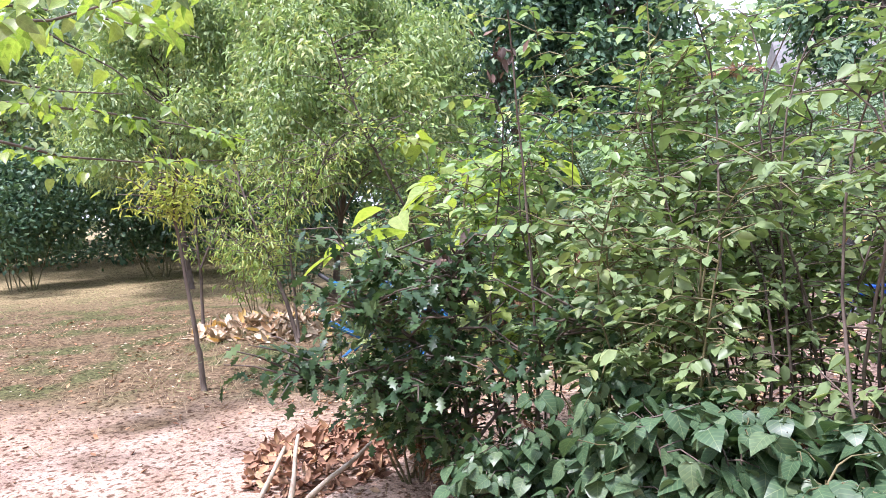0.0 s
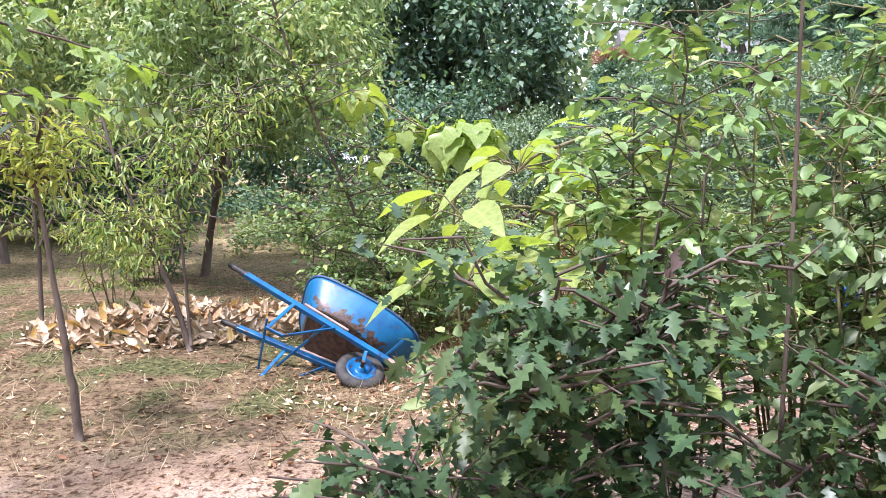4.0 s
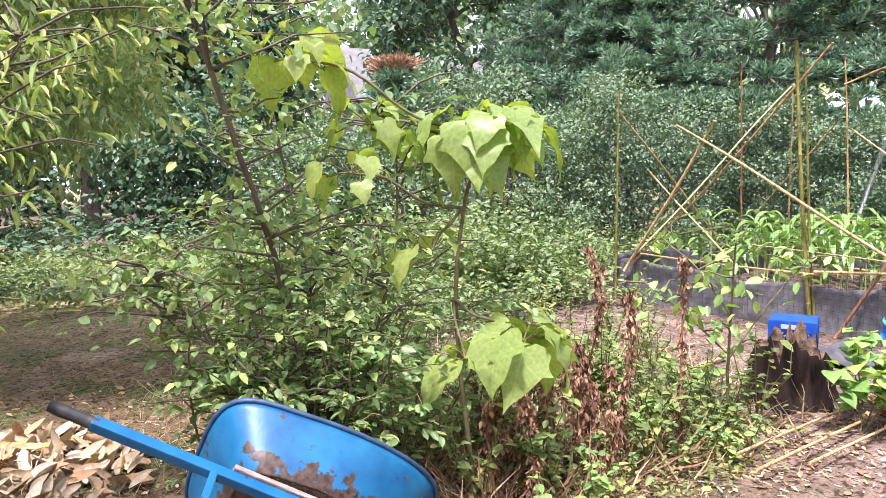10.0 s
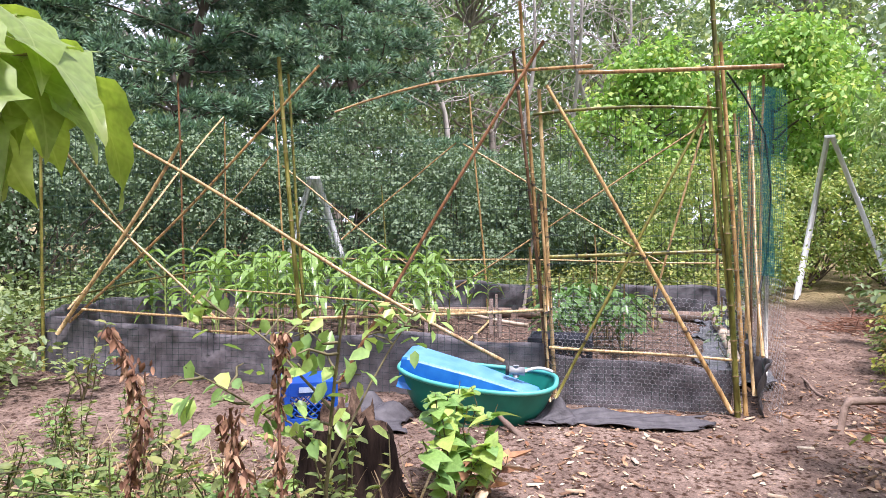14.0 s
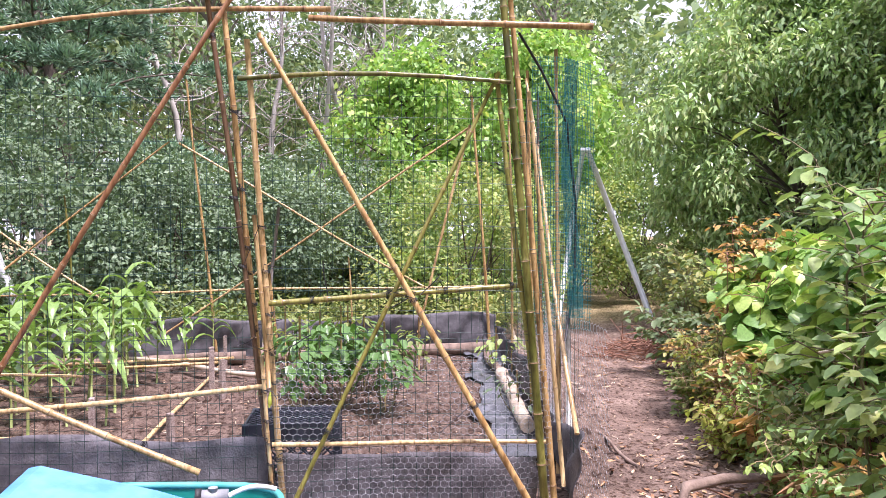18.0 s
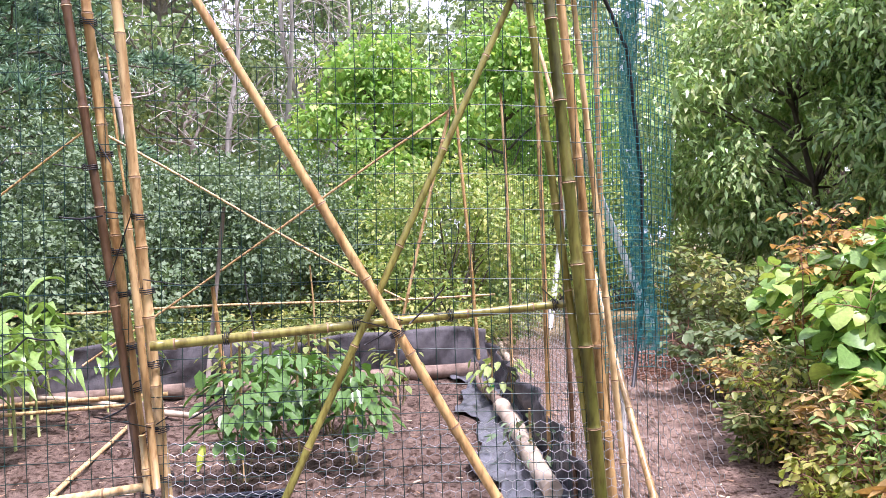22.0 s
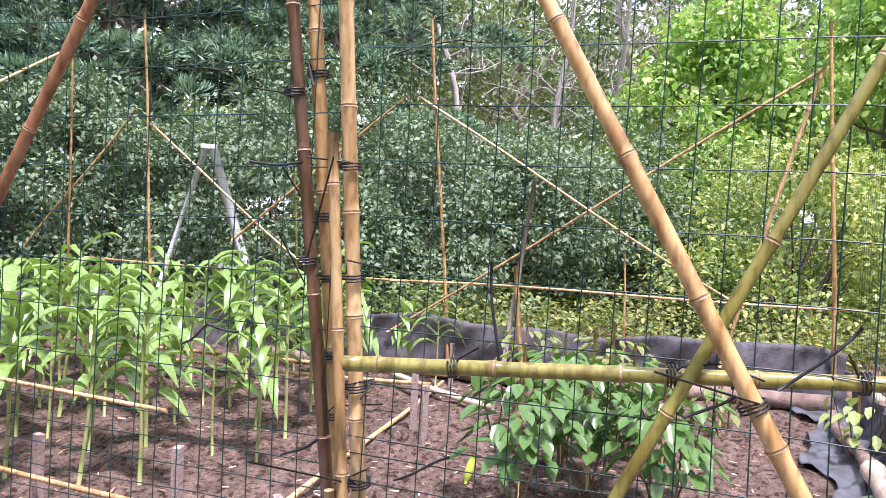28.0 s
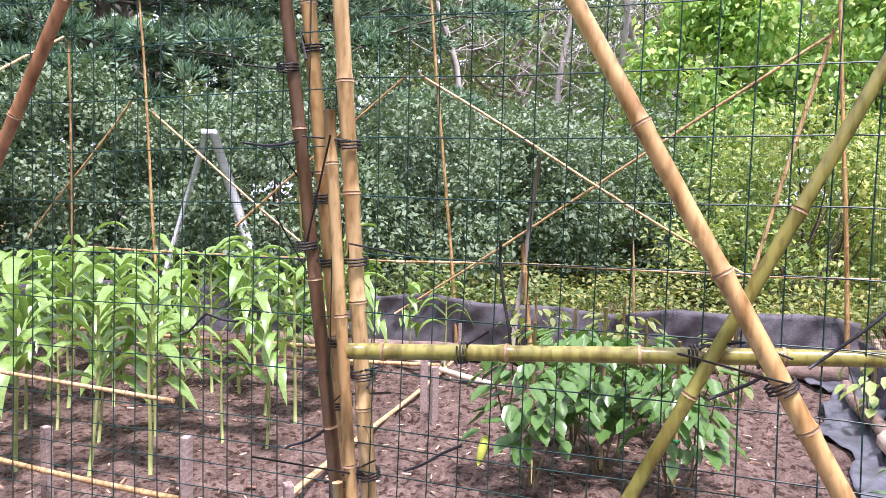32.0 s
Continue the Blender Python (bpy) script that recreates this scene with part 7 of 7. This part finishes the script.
# ---- dock stalks, weeds and litter in the strip before the garden ----
def dock(x, y, h, seed):
    r = np.random.default_rng(seed)
    z0 = float(gz(x, y)) - 0.02
    t = thing("dock_stalk", (x, y, z0), "dead rust-brown dock stalk with withered seed", "weed", "dock stalks")
    top = np.array((x + r.normal() * 0.05, y + r.normal() * 0.05, z0 + h))
    p = limb_path((x, y, z0), top, 8, 0, seed)
    part("stalk", Shape().tube(p, np.linspace(0.008, 0.004, 8), 6), M_STEM_RED, t)
    s = Shape()
    n = 330
    u = 1 - r.random(n) ** 1.4
    c = np.stack([np.interp(u, np.linspace(0, 1, 8), p[:, i]) for i in range(3)], 1) + r.normal(size=(n, 3)) * (0.013, 0.013, 0.0) * (0.5 + np.abs(np.sin(u * 23 + seed)))[:, None]
    s.leaves("curl", c, r.normal(size=(n, 3)) * 0.35 + np.array((0, 0, -1)), unit(n), r.uniform(0.018, 0.044, n))
    part("withered_leaves", s, M_RUSTLEAF, t)


for k, (x, y, h) in enumerate(((1.36, 6.71, 1.1), (1.21, 6.19, 0.93), (1.58, 6.21, 1.05), (0.95, 6.45, 0.6), (1.05, 6.75, 0.7), (0.85, 6.6, 0.55), (1.15, 6.45, 0.45), (0.7, 6.35, 0.4), (0.9, 6.2, 0.42), (0.75, 6.75, 0.6), (1.3, 6.5, 0.5), (0.6, 6.55, 0.45), (1.0, 6.95, 0.6), (0.55, 6.2, 0.3), (1.45, 6.85, 0.5), (0.65, 6.45, 0.5), (0.8, 6.4, 0.6), (0.95, 6.3, 0.55), (1.1, 6.3, 0.4), (0.7, 6.6, 0.4), (1.2, 6.6, 0.62), (0.85, 6.85, 0.5), (0.5, 6.4, 0.35))):
    dock(x, y, h, 500 + k)


def weed(x, y, h, seed, leaf, label, n=60, size=0.06, kind="oval", spread=0.16, name="weed"):
    r = np.random.default_rng(seed)
    z0 = float(gz(x, y)) - 0.02
    t = thing(name, (x, y, z0), label, "weed")
    st, fo = Shape(), Shape()
    for k in range(5):
        w = 1.26 * k + r.uniform(-0.4, 0.4)
        e = np.array((x + spread * math.cos(w) * r.uniform(0.4, 1), y + spread * math.sin(w) * r.uniform(0.4, 1), z0 + h * r.uniform(0.6, 1.0)))
        p = limb_path((x, y, z0), e, 5, 0.1, seed + k)
        st.tube(p, np.linspace(0.005, 0.002, 5), 4, caps=False)
        m = n // 5
        u = r.uniform(0.25, 1, m)
        c = np.stack([np.interp(u, np.linspace(0, 1, 5), p[:, i]) for i in range(3)], 1)
        d = r.normal(size=(m, 3)) * (1, 1, 0.3)
        fo.leaves(kind, c, d + (0, 0, 0.05), r.normal(size=(m, 3)) * 0.3 + (0, 0, 1), size * r.uniform(0.5, 1.25, m))
    part("stem", st, M_STEM, t)
    part("foliage", fo, leaf, t)
    return t


r7 = np.random.default_rng(7)
protos = [weed(1.9, 6.9, 0.5, 521, M_WEED, "light green leafy weed in the strip before the garden", 70, 0.06), weed(2.2, 7.3, 0.4, 522, M_KNOT, "yellow-green weed with broad leaves", 60, 0.075), weed(1.1, 7.2, 0.55, 523, M_WEED, "tall light green weed in the strip", 80, 0.055), weed(1.7, 7.6, 0.35, 524, M_BUSH, "low green weed in the strip", 60, 0.05)]
for k in range(160):
    if k >= 95:
        x, y = r7.uniform(0.35, 2.6), r7.uniform(6.0, 8.3)
    elif k < 55:
        x, y = r7.uniform(0.7, 3.4), r7.uniform(6.0, 9.6)
    elif k < 75:
        x, y = r7.uniform(0.2, 2.2), r7.uniform(5.95, 7.2)
    else:
        x, y = r7.uniform(0.5, 4.6), r7.uniform(8.2, 11.0)
    if (x - 2.84) ** 2 + (y - 6.26) ** 2 < 0.13 or (x > 2.3 and y < 6.9 and k % 3):
        continue
    copy_thing(protos[k % 4], Matrix.Translation((x, y, float(gz(x, y)) - 0.02)) @ Matrix.Rotation(r7.uniform(0, 6.28), 4, "Z") @ Matrix.Scale(r7.uniform(0.6, 1.15), 4))
weed(2.55, 5.72, 0.6, 531, M_KNOT, "yellow-green weed growing beside the stump", 90, 0.10, "heart", 0.22)
weed(2.95, 5.75, 0.55, 532, M_KNOT, "yellow-green weed growing beside the stump", 80, 0.10, "heart", 0.2)
weed(2.75, 5.62, 0.3, 533, M_DEADLEAF, "withered orange-brown leaves beside the stump", 40, 0.12, "curl", 0.2, "withered_weed")
# a little tree before the fence
sapling("sapling", [[(1.95, 6.15, 0.0), (1.93, 6.15, 0.4), (1.9, 6.12, 0.75), (1.8, 6.05, 1.1)], [(1.92, 6.15, 0.45), (2.1, 6.0, 0.8), (2.25, 5.85, 1.05)], [(1.9, 6.12, 0.7), (2.0, 6.4, 0.95), (2.08, 6.65, 1.05)], [(1.92, 6.15, 0.5), (1.75, 6.35, 0.75), (1.65, 6.55, 0.9)]],
        7, M_KNOT, "oval", 0.08, 6, 0.3, "small open sapling with light green leaves", 541, 0.01, M_STEM, reach=0.24, zmin=0.55)


def undergrowth(name, boxes, leaf, kind, size, count, label, seed, stalk=True):
    """Dense low growth that nobody could count."""
    r = np.random.default_rng(seed)
    s = Shape()
    per = count // len(boxes)
    for x0, x1, y0, y1, h in boxes:
        n = per // 8
        bx, by = r.uniform(x0, x1, n), r.uniform(y0, y1, n)
        hh = h * (0.45 + 0.55 * np.abs(np.sin(bx * 1.9 + 0.7 * by)) * np.abs(np.cos(by * 1.3 + bx))) * r.uniform(0.5, 1.0, n)
        c = np.stack([bx, by, gz(bx, by) + hh * r.uniform(0.45, 1, n)], 1)
        c = np.repeat(c, 8, 0) + r.normal(size=(n * 8, 3)) * (0.09, 0.09, 0.07)
        c[:, 2] = np.maximum(c[:, 2], 0.03)
        s.leaves(kind, c, r.normal(size=(n * 8, 3)) * (1, 1, 0.4) + (0, 0, -0.2), r.normal(size=(n * 8, 3)) * 0.35 + (0, 0, 1), size * r.uniform(0.6, 1.25, n * 8))
    solo(name, s, leaf, (boxes[0][0], boxes[0][2], 0), label, "undergrowth", kind="stuff")


undergrowth("undergrowth", [(3.3, 5.1, 9.6, 12.4, 1.5), (3.2, 9.8, 10.0, 12.6, 0.95), (1.2, 4.8, 9.0, 12.5, 0.6), (10.2, 12.2, 5.0, 12, 1.0), (-1.5, 3.0, 12.5, 16, 0.8)], M_THICKET, "oval", 0.08, 44000, "low green weeds round the fence", 601)
undergrowth("undergrowth", [(0.3, 3.2, 6.2, 9.4, 0.22), (0.6, 2.2, 5.9, 6.6, 0.14)], M_WEED, "oval", 0.04, 2800, "low yellow-green ground weeds before the garden", 605)
undergrowth("undergrowth", [(9.9, 12.2, 1.5, 6.5, 0.9), (12.8, 14.8, 0.4, 5.0, 1.2), (9.5, 13, -3.2, -1.7, 0.7)], M_WEED, "oval", 0.07, 26000, "light green weeds behind the garden", 602)
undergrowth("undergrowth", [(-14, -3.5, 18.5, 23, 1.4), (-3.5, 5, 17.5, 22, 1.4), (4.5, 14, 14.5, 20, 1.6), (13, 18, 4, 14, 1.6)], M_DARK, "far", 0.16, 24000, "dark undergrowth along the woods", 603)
undergrowth("undergrowth", [(5.5, 13, -6.0, -2.2, 1.4), (2.5, 6.5, -2.0, 1.4, 1.6)], M_PEACH_DARK, "far", 0.13, 16000, "dark undergrowth beyond the path", 604)


def far_woods():
    """The woods all round, as one uncountable mass of leaves with a ragged top."""
    r = np.random.default_rng(611)
    s = Shape()
    n = 60000
    w = r.uniform(0, 2 * np.pi, n)
    d = r.uniform(34, 46, n)
    top = 13.5 + 2.2 * np.sin(w * 9) + 1.6 * np.sin(w * 23 + 1) + 1.0 * np.sin(w * 57 + 2)
    z = top * r.random(n) ** 0.8
    c = np.stack([3 + d * np.cos(w), 8 + d * np.sin(w), z], 1)
    s.leaves("far", c, r.normal(size=(n, 3)), unit(n), r.uniform(0.5, 1.1, n))
    solo("far_woods", s, M_FOREST, (3, 8, 0), "far woods round the clearing", "woods", kind="stuff")


far_woods()
# a roof far behind the trees
sh = Shape()
sh.add([(16.0, 33, 5.4), (24.0, 31, 5.4), (24.6, 35.5, 5.4), (16.6, 37.5, 5.4), (16.4, 35.2, 8.2), (24.2, 33.2, 8.2)], [[0, 1, 5, 4], [2, 3, 4, 5]], 0, False)
sh.add([(16.0, 33, 5.4), (16.6, 37.5, 5.4), (16.4, 35.2, 8.2)], [[0, 2, 1]], 1, False)
sh.add([(24.0, 31, 5.4), (24.6, 35.5, 5.4), (24.2, 33.2, 8.2)], [[0, 1, 2]], 1, False)
house = thing("house", (20, 34, 0), "house with a grey shingled roof far behind the trees", "house")
part("roof", sh, [plain_mat("roof_shingle", (0.17, 0.165, 0.165), (0.25, 0.245, 0.245), 4, 0.9), plain_mat("house_brick", (0.17, 0.165, 0.165), (0.25, 0.245, 0.245), 3, 0.8)], house)
part("wall", Shape().box((7.6, 4.0, 5.45), (20.3, 34.2, 2.7), Matrix.Rotation(radians(-14), 4, "Z"), 0, 0.01), plain_mat("house_wall", (0.17, 0.165, 0.165), (0.25, 0.245, 0.245), 3, 0.8), house)


# ---- litter on the ground ----
def litter(name, mat, kind, n, size, areas, label, seed, tilt=0.35, lift=0.006):
    r = np.random.default_rng(seed)
    s = Shape()
    tot = sum(a[4] for a in areas)
    for x0, x1, y0, y1, wgt in areas:
        k = int(n * wgt / tot)
        x, y = r.uniform(x0, x1, k), r.uniform(y0, y1, k)
        keep = (np.sin(x * 1.7 + np.sin(y * 1.3) * 2) * np.cos(y * 1.1 + x * 0.6) + r.normal(size=k) * 0.7) > -0.45
        x, y = x[keep], y[keep]
        k = len(x)
        c = np.stack([x, y, gz(x, y) + lift], 1)
        w = r.uniform(0, 6.28, k)
        tip = np.stack([np.cos(w), np.sin(w), r.normal(size=k) * tilt * 0.6], 1)
        face = r.normal(size=(k, 3)) * tilt + (0, 0, 1)
        s.leaves(kind, c, tip, face, size * r.uniform(0.5, 1.4, k))
    solo(name, s, mat, (0, 0, 0), label, "litter", kind="stuff")


litter("leaf_litter", M_DEADLEAF, "curl", 9000, 0.042, [(-6, 0.5, 1.0, 9.5, 5), (-1, 3.2, 4.4, 8, 4), (1.5, 5.5, 0.8, 6.2, 3), (2.2, 4.6, 1.8, 3.7, 2.5)], "dry brown leaves scattered on the ground", 621)
litter("leaf_litter", M_DEADPALE, "oval", 3000, 0.026, [(-6, 0.0, 1.0, 9.0, 5), (0, 4.0, 3.5, 6.8, 3)], "small pale dry leaves scattered on the ground", 622)
litter("wood_chips", M_CHIP, "chip", 5500, 0.03, [(1.2, 4.4, 3.0, 6.6, 3), (4.2, 9.5, 0.0, 3.0, 3), (0.2, 2.5, 4.6, 6.0, 2)], "wood chips and bamboo splinters on the path", 623, 0.15, 0.004)
litter("wood_strips", M_CHIP, "chip", 420, 0.075, [(2.2, 4.4, 3.0, 5.4, 4), (4.4, 8.5, 0.6, 2.8, 2)], "long splinters of wood and bamboo on the path", 629, 0.12, 0.006)
litter("soil_crumbs", M_CHIP, "chip", 1500, 0.035, [(4.9, 9.2, 3.4, 9.3, 1)], "bits of straw and bark on the garden soil", 624, 0.2, 0.006)
litter("dry_grass", M_HAY, "grass", 26000, 0.09, [(-6, 0.6, 2.0, 9.5, 4), (-3, 1.2, 4.8, 8.5, 4), (-0.5, 3.5, 5.6, 9.5, 3)], "short dry straw-coloured grass", 625, 1.6, 0.0)
litter("tall_dry_grass", M_HAY, "grass", 7000, 0.24, [(0.3, 3.0, 5.9, 8.6, 4), (-0.1, 1.6, 6.1, 7.0, 2)], "tall dry straw-coloured grass", 627, 1.2, 0.0)
litter("withered_grass", M_RUSTLEAF, "grass", 2600, 0.28, [(0.3, 1.5, 6.05, 7.0, 4)], "withered reddish-brown stalks", 628, 1.0, 0.0)
litter("green_grass", M_GRASS, "grass", 16000, 0.08, [(-7, 3.0, 9, 16, 4), (-2.6, 0.5, 5.2, 8.5, 2), (0.5, 3.6, 6.8, 9.8, 2)], "short green grass", 626, 1.3, 0.0)


def leaf_pile(x, y, rx, ry, h, n, mats, size, label, seed, kind="curl"):
    """A heap of large dry leaves; the ones on the outside are single pieces."""
    r = np.random.default_rng(seed)
    t = thing("leaf_pile", (x, y, float(gz(x, y))), label, "leaf pile")
    core = Shape()
    for k in range(n):
        w, u = r.uniform(0, 6.28), r.random() ** 0.5
        px, py = x + rx * u * math.cos(w), y + ry * u * math.sin(w)
        z = float(gz(px, py)) + h * (1 - u * u) * r.uniform(0.75, 1.05) * (0.7 + 0.4 * math.sin(px * 5) * math.cos(py * 4)) + 0.01
        d = r.normal(size=3) * (1, 1, 0.55)
        f = r.normal(size=3) * 0.6 + np.array((0, -0.3, 1))
        if k < 240:
            sh = Shape().leaves(kind, [(px, py, z)], [d], [f], size * r.uniform(0.6, 1.3))
            part("leaf", sh, mats[k % len(mats)], t)
        else:
            core.leaves(kind, [(px, py, max(z - 0.04, 0.01))], [d], [f], size * r.uniform(0.6, 1.2))
    tagged(part("leaf_mass", core, mats[0], t), kind="stuff")
    return t


leaf_pile(-1.75, 8.0, 1.2, 0.85, 0.17, 1300, (M_DEADPALE, M_DEADLEAF, M_DEADPALE, M_ORANGELEAF), 0.13, "heap of large pale dry leaves beneath the saplings", 631, "dryleaf")
leaf_pile(-0.72, 3.7, 0.40, 0.5, 0.22, 900, (M_RUSTLEAF, M_DEADLEAF, M_RUSTLEAF), 0.07, "heap of reddish-brown dead leaves and sticks", 632)
for k, (a, b) in enumerate((((-0.88, 2.85, 0.08), (-0.86, 3.5, 0.16)), ((-0.72, 2.85, 0.08), (-0.8, 3.55, 0.2)), ((-0.66, 3.0, 0.09), (-0.42, 3.45, 0.18)))):
    log("stick", a, b, 0.014, 0.009, M_LOGPALE, "pale dead stick on the leaf heap", 640 + k, "stick")
for k, (a, b, rr_) in enumerate((((1.5, 5.75, 0.09), (3.3, 5.72, 0.1), 0.009), ((1.6, 5.9, 0.1), (3.4, 5.85, 0.1), 0.008), ((1.8, 5.65, 0.08), (3.2, 5.6, 0.1), 0.008), ((1.4, 6.9, 0.07), (3.4, 7.0, 0.09), 0.018), ((2.0, 7.7, 0.07), (3.6, 7.4, 0.09), 0.012), ((1.6, 4.2, 0.06), (2.4, 3.8, 0.07), 0.015))):
    t = thing("bamboo_cane", a, "pale bamboo cane lying on the ground", "cane", "fallen canes")
    bamboo(t, "cane", a, b, rr_, rr_ * 0.8, M_BAM_PALE, seed=650 + k)
log("root_branch", (3.65, 5.35, 0.06), (3.95, 5.55, 0.16), 0.022, 0.016, M_LOG, "dark crooked branch under the green tub", 661, "branch")
log("root_branch", (4.9, 3.1, 0.08), (5.6, 3.0, 0.09), 0.014, 0.008, M_LOG, "thin dark branch lying on the path", 662, "branch")
